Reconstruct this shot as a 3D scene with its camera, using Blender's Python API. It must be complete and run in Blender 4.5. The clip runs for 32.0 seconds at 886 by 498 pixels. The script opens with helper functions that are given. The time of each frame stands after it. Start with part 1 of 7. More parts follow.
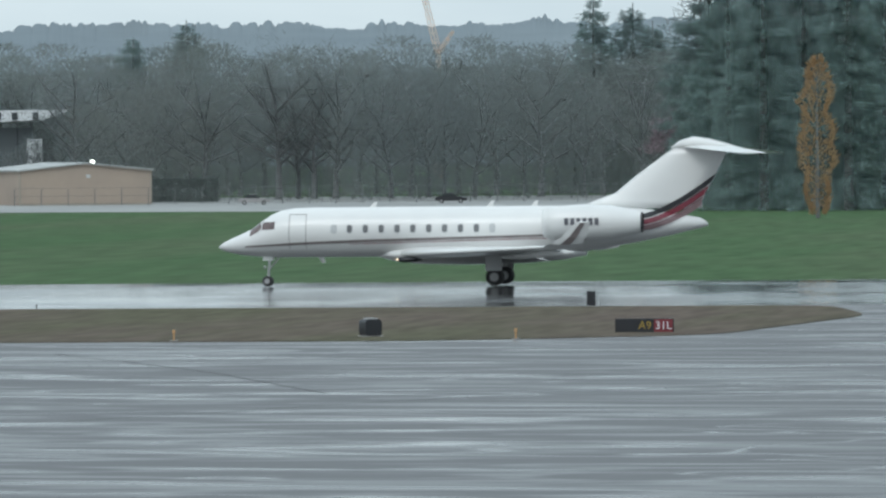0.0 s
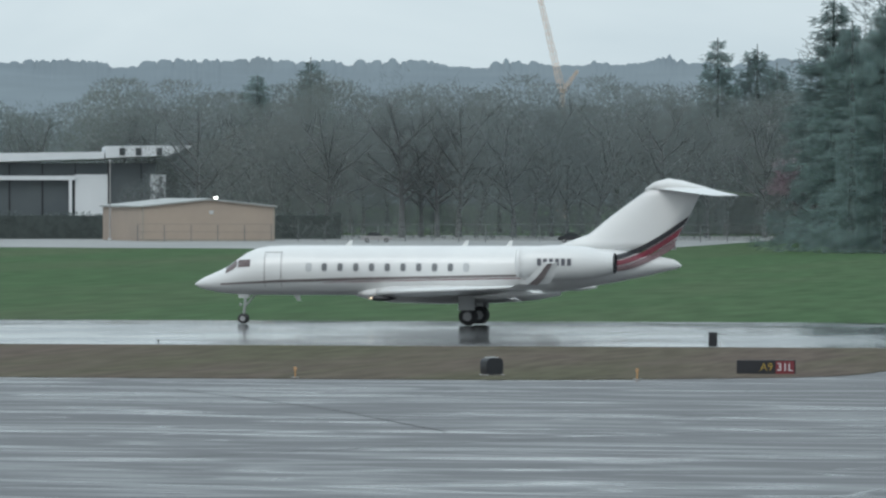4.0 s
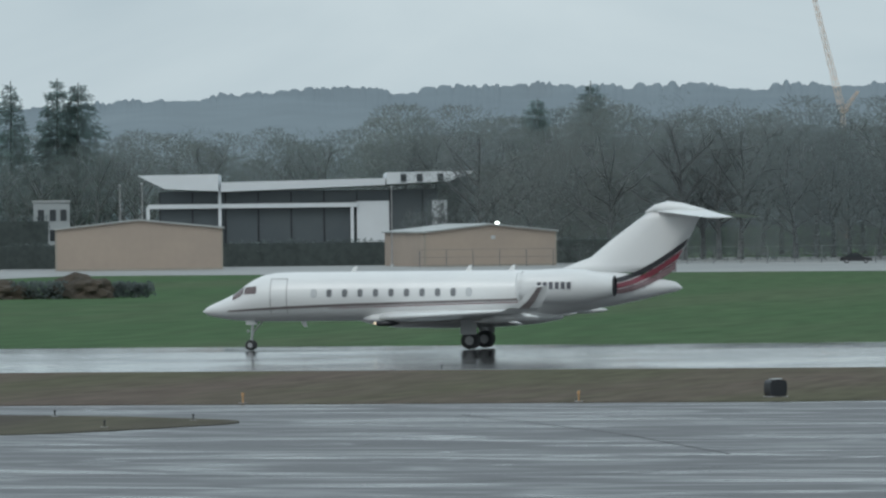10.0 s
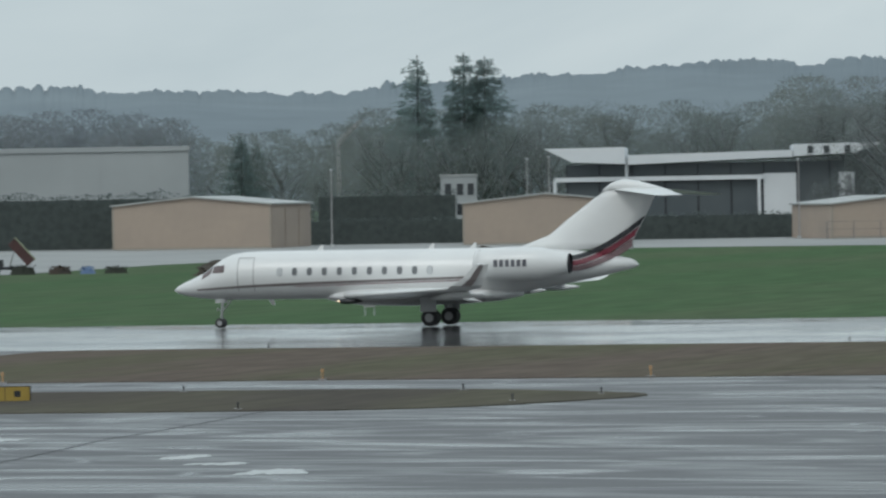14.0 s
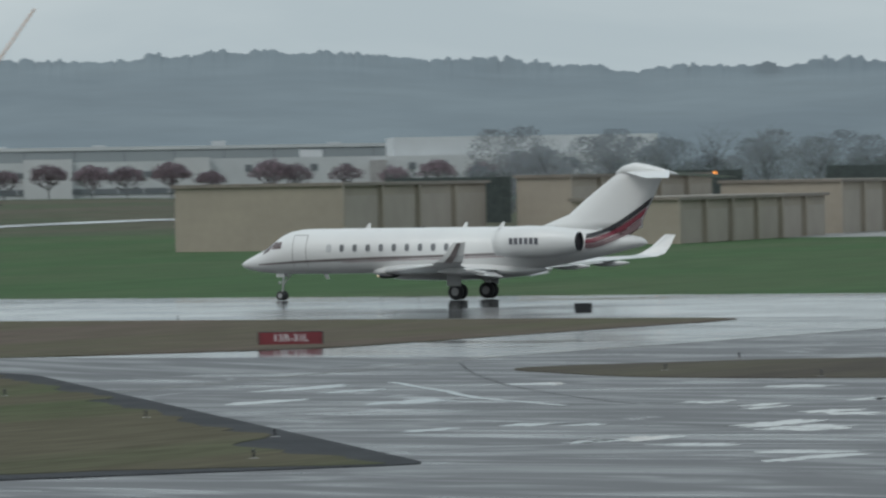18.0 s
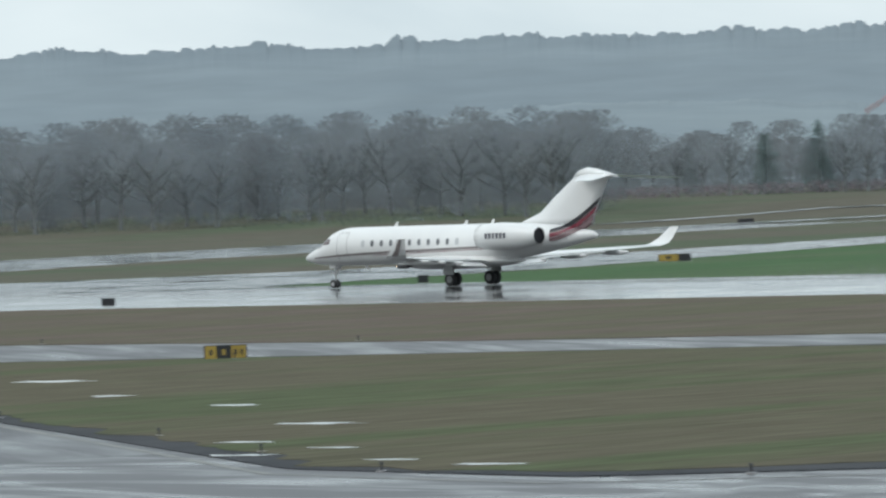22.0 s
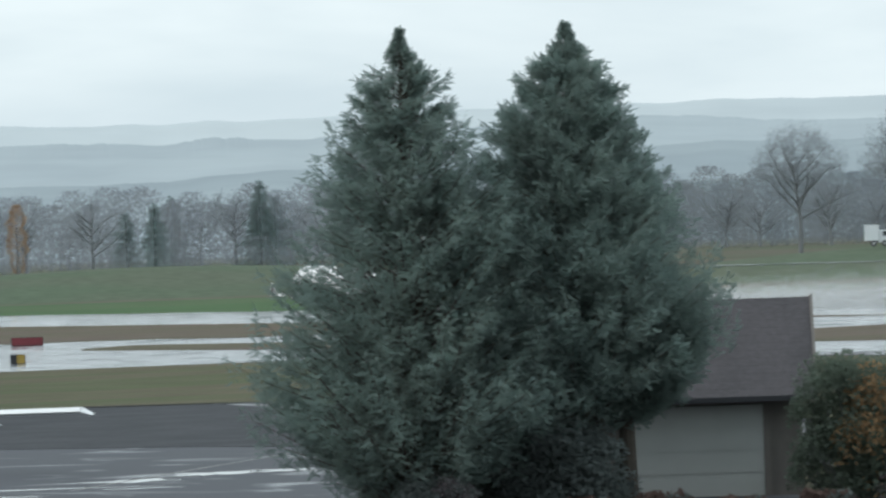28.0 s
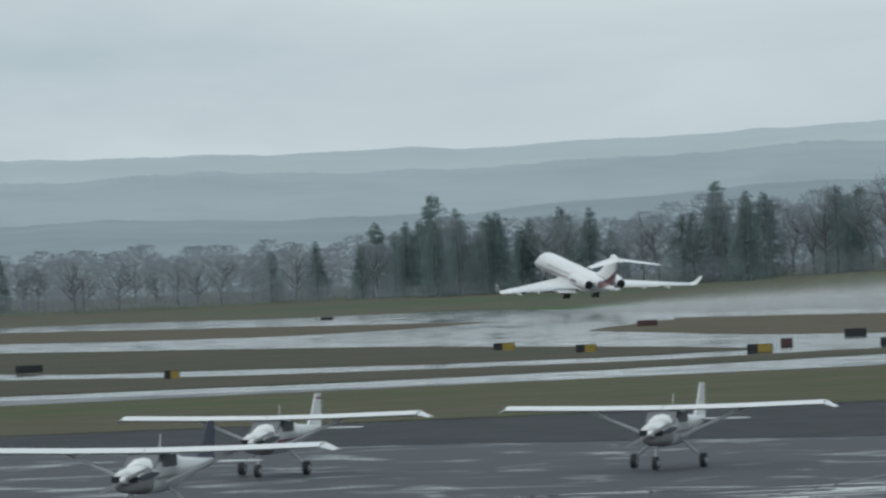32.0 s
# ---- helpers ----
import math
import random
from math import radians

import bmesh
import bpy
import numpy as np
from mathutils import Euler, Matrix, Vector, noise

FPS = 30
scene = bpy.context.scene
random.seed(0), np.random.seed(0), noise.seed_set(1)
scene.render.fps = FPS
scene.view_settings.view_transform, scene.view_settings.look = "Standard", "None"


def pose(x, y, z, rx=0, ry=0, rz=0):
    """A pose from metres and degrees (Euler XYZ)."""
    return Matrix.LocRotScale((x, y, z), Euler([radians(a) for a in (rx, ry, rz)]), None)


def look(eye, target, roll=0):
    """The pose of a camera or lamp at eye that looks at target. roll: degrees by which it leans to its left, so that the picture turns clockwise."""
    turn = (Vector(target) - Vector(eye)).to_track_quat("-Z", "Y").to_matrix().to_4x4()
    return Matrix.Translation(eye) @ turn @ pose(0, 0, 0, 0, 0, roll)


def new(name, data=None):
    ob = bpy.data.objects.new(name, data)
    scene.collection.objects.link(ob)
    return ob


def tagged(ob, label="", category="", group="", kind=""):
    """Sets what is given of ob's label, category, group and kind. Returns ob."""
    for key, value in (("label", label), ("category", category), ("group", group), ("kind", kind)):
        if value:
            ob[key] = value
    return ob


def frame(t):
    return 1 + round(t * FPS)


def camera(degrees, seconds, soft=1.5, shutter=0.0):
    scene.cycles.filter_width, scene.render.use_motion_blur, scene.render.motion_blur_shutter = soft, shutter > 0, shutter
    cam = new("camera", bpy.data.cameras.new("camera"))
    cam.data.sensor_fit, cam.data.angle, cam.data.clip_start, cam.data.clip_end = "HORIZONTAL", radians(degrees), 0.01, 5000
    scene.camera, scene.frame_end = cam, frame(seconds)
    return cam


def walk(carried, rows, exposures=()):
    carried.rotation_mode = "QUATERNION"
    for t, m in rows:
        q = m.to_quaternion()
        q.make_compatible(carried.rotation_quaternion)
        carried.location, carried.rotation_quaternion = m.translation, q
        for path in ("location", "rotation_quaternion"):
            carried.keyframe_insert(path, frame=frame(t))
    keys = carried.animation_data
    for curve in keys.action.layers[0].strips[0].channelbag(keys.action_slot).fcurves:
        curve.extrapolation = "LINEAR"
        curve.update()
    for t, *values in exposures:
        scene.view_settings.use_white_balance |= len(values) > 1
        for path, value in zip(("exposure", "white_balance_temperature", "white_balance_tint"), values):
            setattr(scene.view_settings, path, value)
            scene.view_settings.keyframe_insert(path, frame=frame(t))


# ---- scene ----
cam = camera(7.635, 32.0, soft=2.4, shutter=0.25)
EYE = Vector((0, 0, 7.2))


def aim(left, up, lean):
    """A camera pose at the viewpoint: degrees left of the runway's normal, degrees up, degrees of lean."""
    a, e = radians(left), radians(up)
    way = Vector((-math.sin(a) * math.cos(e), math.cos(a) * math.cos(e), math.sin(e)))
    return look(EYE, EYE + 100 * way, lean)


walk(cam, [
    (0, aim(7.6734, -0.8385, -0.505)),
    (0.5, aim(7.6267, -0.5060, -0.311)),
    (1, aim(7.8898, -0.2904, -0.187)),
    (1.5, aim(8.0659, -0.5710, -0.270)),
    (2, aim(8.3263, -0.7542, -0.442)),
    (2.5, aim(8.2563, -0.6736, -0.225)),
    (4.5, aim(8.9163, -0.4677, -0.025)),
    (5, aim(9.1820, -0.4348, -0.286)),
    (5.5, aim(9.3321, -0.4431, -0.398)),
    (6, aim(9.4894, -0.4895, -0.463)),
    (6.5, aim(9.7165, -0.4872, -0.386)),
    (7, aim(9.9968, -0.4482, -0.357)),
    (7.5, aim(10.1754, -0.4282, -0.493)),
    (8, aim(10.4968, -0.3754, -0.859)),
    (8.5, aim(11.0823, -0.3064, -0.875)),
    (9, aim(10.9322, -0.3122, -0.518)),
    (9.5, aim(11.0324, -0.2471, -0.466)),
    (10, aim(11.1595, -0.2799, -0.654)),
    (10.5, aim(11.5553, -0.3170, -0.660)),
    (11, aim(11.6926, -0.3447, -0.572)),
    (11.5, aim(11.8794, -0.3003, -0.438)),
    (12, aim(12.0268, -0.3370, -0.585)),
    (12.5, aim(12.5659, -0.3410, -0.647)),
    (13, aim(13.1602, -0.3695, -0.593)),
    (13.5, aim(13.8160, -0.4419, -0.720)),
    (15.5, aim(18.1474, -0.3499, -1.208)),
    (16, aim(19.3461, -0.3633, -0.863)),
    (16.5, aim(20.4182, -0.3803, -1.049)),
    (17, aim(22.0333, -0.4012, -1.091)),
    (17.5, aim(23.4301, -0.4792, -0.753)),
    (18, aim(25.5040, -0.6164, -0.896)),
    (18.5, aim(26.9039, -0.3952, -1.253)),
    (19, aim(28.6808, -0.3315, -1.614)),
    (19.5, aim(31.2350, -0.5038, -1.768)),
    (20, aim(33.1386, -0.9548, -1.491)),
    (20.5, aim(34.8829, -0.5471, -1.878)),
    (21, aim(37.0646, -0.5589, -2.027)),
    (21.5, aim(38.4616, -0.6854, -2.022)),
    (22, aim(40.0063, -0.5731, -1.971)),
    (22.5, aim(41.8621, -0.5299, -2.235)),
    (23, aim(43.5685, -0.4897, -2.555)),
    (23.5, aim(44.6678, -0.3642, -2.201)),
    (24, aim(46.5559, -0.5591, -2.005)),
    (24.5, aim(48.2524, -0.1708, -1.982)),
    (25, aim(49.8663, -0.6578, -2.576)),
    (25.5, aim(51.4344, -0.6998, -2.712)),
    (26, aim(52.8757, -0.5326, -2.311)),
    (26.5, aim(54.4766, -0.3136, -1.875)),
    (28.5, aim(59.1060, -0.0823, -2.204)),
    (29, aim(60.7259, -0.0017, -2.435)),
    (29.5, aim(62.2747, 0.1655, -2.593)),
    (30, aim(63.4995, -0.0908, -2.440)),
    (30.5, aim(64.4337, -0.1125, -2.320)),
    (31, aim(65.3867, -0.1168, -2.572)),
    (31.5, aim(66.6239, -0.0112, -2.578)),
    (32, aim(67.8201, 0.1354, -2.562)),
], [(0, 0.2, 6200, 8), (1, 0.04, 6250, 9), (2, 0.13, 6300, 10), (6, 0.04, 6200, 8), (9, -0.14, 6200, 8), (13, -0.12, 6300, 8), (16, -0.14, 6450, 10), (18.5, -0.22, 6450, 10), (20, 0.18, 6420, 10), (21, 0.28, 6420, 10),
    (22, 0.31, 6420, 10), (23, 0.18, 6420, 10), (24, 0.03, 6420, 10), (25, -0.02, 6420, 10), (26, 0.31, 6420, 9), (28.5, 0.42, 6420, 10), (29, 0.36, 6400, 9), (30, -0.02, 6300, 9), (32, -0.12, 6300, 9)])


# ---- world, sun, exposure ----
world = bpy.data.worlds.new("sky")
scene.world = world
world.use_nodes = True
wn, wl = world.node_tree.nodes, world.node_tree.links
wn.clear()
w_out = wn.new("ShaderNodeOutputWorld")
w_bg = wn.new("ShaderNodeBackground")
w_sky = wn.new("ShaderNodeTexSky")
w_sky.sky_type, w_sky.sun_disc = "NISHITA", False
w_sky.sun_elevation, w_sky.sun_rotation = radians(32), radians(200)
w_sky.air_density, w_sky.dust_density, w_sky.ozone_density = 1.0, 4.0, 1.0
w_co = wn.new("ShaderNodeTexCoord")
w_map = wn.new("ShaderNodeMapping")
w_map.inputs["Scale"].default_value = (6, 6, 24)
w_noise = wn.new("ShaderNodeTexNoise")
w_noise.inputs["Scale"].default_value, w_noise.inputs["Detail"].default_value = 1.4, 6.0
w_noise.inputs["Distortion"].default_value = 0.5
w_ramp = wn.new("ShaderNodeValToRGB")
w_ramp.color_ramp.elements[0].position, w_ramp.color_ramp.elements[0].color = 0.34, (5.35, 6.3, 6.7, 1)
w_ramp.color_ramp.elements[1].position, w_ramp.color_ramp.elements[1].color = 0.68, (6.95, 7.8, 8.0, 1)
w_mix = wn.new("ShaderNodeMix")
w_mix.data_type = "RGBA"
w_mix.inputs["Factor"].default_value = 0.93
wl.new(w_co.outputs["Generated"], w_map.inputs["Vector"])
wl.new(w_map.outputs["Vector"], w_noise.inputs["Vector"])
wl.new(w_noise.outputs["Fac"], w_ramp.inputs["Fac"])
wl.new(w_sky.outputs["Color"], w_mix.inputs["A"])
wl.new(w_ramp.outputs["Color"], w_mix.inputs["B"])
# an overcast sky grows brighter towards the zenith
w_xyz = wn.new("ShaderNodeSeparateXYZ")
w_rise = wn.new("ShaderNodeMapRange")
w_rise.inputs["To Min"].default_value, w_rise.inputs["To Max"].default_value = 0.97, 1.35
w_scale = wn.new("ShaderNodeVectorMath")
w_scale.operation = "MULTIPLY"
wl.new(w_co.outputs["Generated"], w_xyz.inputs["Vector"])
wl.new(w_xyz.outputs["Z"], w_rise.inputs["Value"])
wl.new(w_mix.outputs["Result"], w_scale.inputs[0])
wl.new(w_rise.outputs["Result"], w_scale.inputs[1])
wl.new(w_scale.outputs["Vector"], w_bg.inputs["Color"])
w_bg.inputs["Strength"].default_value = 0.1
wl.new(w_bg.outputs["Background"], w_out.inputs["Surface"])

sun = new("sun", bpy.data.lights.new("sun", "SUN"))
sun.data.energy, sun.data.angle, sun.data.color = 0.7, radians(25), (1.0, 0.97, 0.92)
sun.matrix_world = look((0, 0, 300), (60, 160, 110))


# ---- materials ----
def material(name, base, rough=0.7, metal=0.0, other=None, scale=1.0, fine=0.0, fine_scale=20.0, bump=0.0, spec=0.5,
             stretch=(1, 1, 1), lo=0.4, hi=0.62, rough2=None, by_object=0.0, by_island=0.0, coat=0.0, emit=0.0, warp=0.0, turn=0.0):
    """A surface with two scales of variation: broad patches towards `other`, and fine grain."""
    m = bpy.data.materials.new(name)
    m.use_nodes = True
    n, l = m.node_tree.nodes, m.node_tree.links
    b = n["Principled BSDF"]
    b.inputs["Roughness"].default_value, b.inputs["Metallic"].default_value = rough, metal
    b.inputs["Specular IOR Level"].default_value = spec
    b.inputs["Coat Weight"].default_value = coat
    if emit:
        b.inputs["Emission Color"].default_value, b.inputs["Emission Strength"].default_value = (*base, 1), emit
    co = n.new("ShaderNodeTexCoord")
    mp = n.new("ShaderNodeMapping")
    mp.inputs["Scale"].default_value = stretch
    lie = n.new("ShaderNodeVectorRotate")
    lie.rotation_type = "Z_AXIS"
    lie.inputs["Angle"].default_value = radians(turn)
    l.new(co.outputs["Object"], lie.inputs["Vector"])
    l.new(lie.outputs["Vector"], mp.inputs["Vector"])
    big = n.new("ShaderNodeTexNoise")
    big.inputs["Scale"].default_value, big.inputs["Detail"].default_value = scale, 6
    big.inputs["Distortion"].default_value = warp
    l.new(mp.outputs["Vector"], big.inputs["Vector"])
    ramp = n.new("ShaderNodeValToRGB")
    other = other or tuple(c * 0.82 for c in base)
    ramp.color_ramp.elements[0].position, ramp.color_ramp.elements[0].color = lo, (*base, 1)
    ramp.color_ramp.elements[1].position, ramp.color_ramp.elements[1].color = hi, (*other, 1)
    l.new(big.outputs["Fac"], ramp.inputs["Fac"])
    colour = ramp.outputs["Color"]
    small = n.new("ShaderNodeTexNoise")
    small.inputs["Scale"].default_value, small.inputs["Detail"].default_value = fine_scale, 4
    l.new(mp.outputs["Vector"], small.inputs["Vector"])

    def lighten(value, amount):
        nonlocal colour
        r = n.new("ShaderNodeMapRange")
        r.inputs["To Min"].default_value, r.inputs["To Max"].default_value = 1 - amount, 1 + amount
        l.new(value, r.inputs["Value"])
        v = n.new("ShaderNodeVectorMath")
        v.operation = "MULTIPLY"
        l.new(colour, v.inputs[0])
        l.new(r.outputs["Result"], v.inputs[1])
        colour = v.outputs["Vector"]

    if fine:
        lighten(small.outputs["Fac"], fine)
    if by_object:
        lighten(n.new("ShaderNodeObjectInfo").outputs["Random"], by_object)
    if by_island:
        lighten(n.new("ShaderNodeNewGeometry").outputs["Random Per Island"], by_island)
    l.new(colour, b.inputs["Base Color"])
    if rough2 is not None:
        r = n.new("ShaderNodeMapRange")
        r.inputs["From Min"].default_value, r.inputs["From Max"].default_value = lo, hi
        r.inputs["To Min"].default_value, r.inputs["To Max"].default_value = rough, rough2
        l.new(big.outputs["Fac"], r.inputs["Value"])
        l.new(r.outputs["Result"], b.inputs["Roughness"])
    if bump:
        u = n.new("ShaderNodeBump")
        u.inputs["Strength"].default_value, u.inputs["Distance"].default_value = bump, 0.05
        l.new(small.outputs["Fac"], u.inputs["Height"])
        l.new(u.outputs["Normal"], b.inputs["Normal"])
    return m




def wet(name, base, other, scale, puddle, dry, lo, hi, relief=0.06, stretch=(1, 1, 1), warp=0.0, spec=0.55, veins=0.0, turn=0.0):
    """Rain-wet paving: standing water where the broad noise is low, damp rough paving elsewhere."""
    m = material(name, base, puddle, other=other, scale=scale, fine=0.3, fine_scale=scale * 9, rough2=dry, lo=lo, hi=hi, spec=spec, stretch=stretch, warp=warp, turn=turn)
    n, l = m.node_tree.nodes, m.node_tree.links
    b = n["Principled BSDF"]
    co = n.new("ShaderNodeTexCoord")
    grain = n.new("ShaderNodeTexNoise")
    grain.inputs["Scale"].default_value, grain.inputs["Detail"].default_value = 0.9, 8
    l.new(co.outputs["Object"], grain.inputs["Vector"])
    u = n.new("ShaderNodeBump")
    u.inputs["Strength"].default_value, u.inputs["Distance"].default_value = relief, 0.12
    l.new(grain.outputs["Fac"], u.inputs["Height"])
    l.new(u.outputs["Normal"], b.inputs["Normal"])
    if veins:
        # thin winding runs of water that follow the lie of the paving
        field, off = n.new("ShaderNodeTexNoise"), n.new("ShaderNodeMath")
        field.inputs["Scale"].default_value, field.inputs["Detail"].default_value, field.inputs["Distortion"].default_value = veins, 3.0, 0.5
        lie = n.new("ShaderNodeMapping")
        lie.inputs["Scale"].default_value = (0.42, 1.1, 1)
        l.new(co.outputs["Object"], lie.inputs["Vector"])
        l.new(lie.outputs["Vector"], field.inputs["Vector"])
        off.operation = "PINGPONG"
        off.inputs[1].default_value = 0.13
        l.new(field.outputs["Fac"], off.inputs[0])
        run, low = n.new("ShaderNodeMapRange"), n.new("ShaderNodeMath")
        run.inputs["From Max"].default_value = 0.015
        run.inputs["To Min"].default_value, run.inputs["To Max"].default_value = puddle * 1.4, 0.8
        l.new(off.outputs["Value"], run.inputs["Value"])
        low.operation = "MINIMUM"
        l.new(b.inputs["Roughness"].links[0].from_socket, low.inputs[0])
        l.new(run.outputs["Result"], low.inputs[1])
        l.new(low.outputs["Value"], b.inputs["Roughness"])
    return m


def leafy(m, share=0.5, gaps=0.0):
    """Lets light through thin twigs and leaves; gaps: the open share between the finest twigs of a spray."""
    n, l = m.node_tree.nodes, m.node_tree.links
    b, out = n["Principled BSDF"], n["Material Output"]
    t = n.new("ShaderNodeBsdfTranslucent")
    l.new(b.inputs["Base Color"].links[0].from_socket, t.inputs["Color"])
    x = n.new("ShaderNodeMixShader")
    x.inputs["Fac"].default_value = share
    l.new(b.outputs["BSDF"], x.inputs[1])
    l.new(t.outputs["BSDF"], x.inputs[2])
    l.new(x.outputs["Shader"], out.inputs["Surface"])
    if gaps:
        clear, y = n.new("ShaderNodeBsdfTransparent"), n.new("ShaderNodeMixShader")
        y.inputs["Fac"].default_value = gaps
        l.new(x.outputs["Shader"], y.inputs[1])
        l.new(clear.outputs["BSDF"], y.inputs[2])
        l.new(y.outputs["Shader"], out.inputs["Surface"])
    return m


M_GRASS = material("grass_green", (0.062, 0.112, 0.052), 0.95, other=(0.078, 0.112, 0.06), scale=0.05, fine=0.5, fine_scale=0.6, lo=0.42, hi=0.62, spec=0.05, stretch=(1, 0.12, 1))
M_DRAB = material("grass_drab", (0.1, 0.09, 0.062), 0.95, other=(0.078, 0.092, 0.05), scale=0.12, fine=0.6, fine_scale=1.6, lo=0.44, hi=0.62, spec=0.05, stretch=(1, 0.12, 1), warp=0.6)
M_DULL = material("grass_dull", (0.086, 0.076, 0.06), 0.95, other=(0.066, 0.074, 0.051), scale=0.12, fine=0.6, fine_scale=1.6, lo=0.44, hi=0.64, spec=0.05, stretch=(1, 0.12, 1), warp=0.6)
M_SOGGY = material("soggy_turf", (0.07, 0.06, 0.05), 0.9, other=(0.09, 0.082, 0.058), scale=0.15, fine=0.5, fine_scale=1.4, spec=0.1, stretch=(1, 0.12, 1))
M_BROWN = material("grass_brown", (0.118, 0.094, 0.078), 0.95, other=(0.10, 0.095, 0.064), scale=0.12, fine=0.55, fine_scale=1.2, spec=0.05, stretch=(1, 0.12, 1), warp=0.5)
M_BANK = material("field_drab", (0.108, 0.1, 0.078), 0.95, other=(0.084, 0.102, 0.067), scale=0.02, fine=0.4, fine_scale=0.3, lo=0.44, hi=0.6, spec=0.05, stretch=(1, 0.4, 1))
# Greyer green than M_GRASS: some distance haze is in this colour.
M_MOUND = material("mound_grass", (0.086, 0.114, 0.076), 0.95, other=(0.096, 0.112, 0.08), scale=0.03, fine=0.4, fine_scale=0.5, spec=0.05)
M_RUNWAY = wet("wet_runway", (0.06, 0.06, 0.062), (0.05, 0.05, 0.053), 0.11, 0.07, 0.17, 0.42, 0.62, 0.12, (1, 1, 1), 0.0, 0.75)
M_WETTAXI = wet("soaked_taxiway", (0.06, 0.06, 0.064), (0.055, 0.056, 0.06), 0.1, 0.07, 0.24, 0.42, 0.6, 0.03, (1, 1.5, 1), 0.5)
M_TAXI = wet("wet_taxiway", (0.055, 0.054, 0.06), (0.067, 0.066, 0.073), 0.5, 0.24, 0.54, 0.28, 0.62, 0.05, (0.12, 1, 1), 0.5, 0.42, 0.0, 38.0)
M_RAMP = wet("wet_apron", (0.057, 0.055, 0.061), (0.07, 0.068, 0.075), 0.26, 0.15, 0.52, 0.3, 0.56, 0.06, (0.3, 0.9, 1), 1.8, 0.5, 0.07, 8.0)
M_PARK = wet("wet_parking_asphalt", (0.024, 0.026, 0.033), (0.031, 0.033, 0.042), 0.22, 0.2, 0.6, 0.3, 0.46, 0.05, (0.8, 1.2, 1), 0.8, 0.22)
M_DARK = material("dark_asphalt", (0.036, 0.038, 0.043), 0.85, other=(0.05, 0.052, 0.057), scale=0.3, fine=0.4, fine_scale=2.5, spec=0.12)
M_APRON2 = material("pale_concrete", (0.26, 0.26, 0.25), 0.45, other=(0.2, 0.2, 0.2), scale=0.05, fine=0.2, fine_scale=0.5)
M_PUDDLE = material("puddle_water", (0.04, 0.04, 0.04), 0.02, spec=0.8)
M_WHITE = material("white_paint", (0.745, 0.745, 0.74), 0.35, other=(0.71, 0.71, 0.71), scale=0.4, coat=0.3)
# Distance haze is put into these hill colours and their faint glow.
M_HILL = material("hazed_far_hills", (0.131, 0.159, 0.178), 1.0, other=(0.163, 0.194, 0.212), scale=0.003, fine=0.16, fine_scale=0.02, spec=0.0, emit=0.5, stretch=(1, 1, 7), lo=0.36, hi=0.66, warp=0.6)
M_MISTHILL = material("haze_pale_hills", (0.248, 0.283, 0.297), 1.0, other=(0.285, 0.32, 0.332), scale=0.003, fine=0.08, fine_scale=0.015, spec=0.0, emit=0.62, stretch=(1, 1, 7), warp=0.6)
M_WESTHILL = material("hazed_western_hills", (0.205, 0.239, 0.256), 1.0, other=(0.24, 0.276, 0.29), scale=0.003, fine=0.1, fine_scale=0.02, spec=0.0, emit=0.56, stretch=(1, 1, 7), warp=0.6)
M_SLOPE = material("hazed_lower_slopes", (0.134, 0.162, 0.18), 1.0, other=(0.166, 0.197, 0.212), scale=0.005, fine=0.16, fine_scale=0.02, spec=0.0, emit=0.52, stretch=(1, 1, 7), lo=0.4, hi=0.6, warp=0.9)
M_RIDGE = material("hazed_near_ridge", (0.178, 0.211, 0.228), 1.0, other=(0.205, 0.24, 0.255), scale=0.004, fine=0.16, fine_scale=0.02, spec=0.0, emit=0.47, stretch=(1, 1, 6), warp=0.6)
M_FIRHILL = material("hazed_fir_ridge", (0.115, 0.14, 0.15), 1.0, other=(0.13, 0.155, 0.163), scale=0.01, fine=0.15, fine_scale=0.03, spec=0.0, emit=0.3)
M_TAN = material("tan_metal", (0.41, 0.33, 0.27), 0.6, other=(0.37, 0.3, 0.25), scale=0.1, fine=0.06, fine_scale=1)
M_TAN2 = material("sand_block", (0.37, 0.325, 0.265), 0.8, other=(0.33, 0.29, 0.24), scale=0.1, fine=0.1, fine_scale=1)
M_TANDOOR = material("brown_door", (0.36, 0.32, 0.27), 0.6, other=(0.33, 0.29, 0.245), scale=0.3)
M_ROOF = material("pale_roof", (0.42, 0.43, 0.42), 0.4, other=(0.36, 0.37, 0.37), scale=0.1)
M_ROOFDARK = material("dark_fascia", (0.24, 0.21, 0.18), 0.7)
# Haze is put into the far twig colours: paler and bluer than bare wood.
M_BARE = leafy(material("hazed_bare_twigs", (0.29, 0.318, 0.342), 0.9, other=(0.308, 0.322, 0.335), scale=0.02, by_object=0.08, by_island=0.03, spec=0.0), 0.5, 0.58)
M_MOSSY = leafy(material("hazed_mossy_twigs", (0.222, 0.25, 0.25), 0.9, other=(0.24, 0.258, 0.246), scale=0.02, by_object=0.1, by_island=0.03, spec=0.0), 0.5, 0.55)
M_THICKET = leafy(material("hazed_thicket_twigs", (0.262, 0.29, 0.318), 0.9, other=(0.282, 0.297, 0.312), scale=0.02, by_island=0.02, spec=0.0), 0.5, 0.5)
M_RUSSET = leafy(material("russet_twigs", (0.315, 0.255, 0.28), 0.9, by_object=0.15, by_island=0.08, spec=0.0), 0.5, 0.45)
M_ORANGE = leafy(material("autumn_leaves", (0.46, 0.3, 0.17), 0.8, by_island=0.15, spec=0.0), 0.5, 0.28)
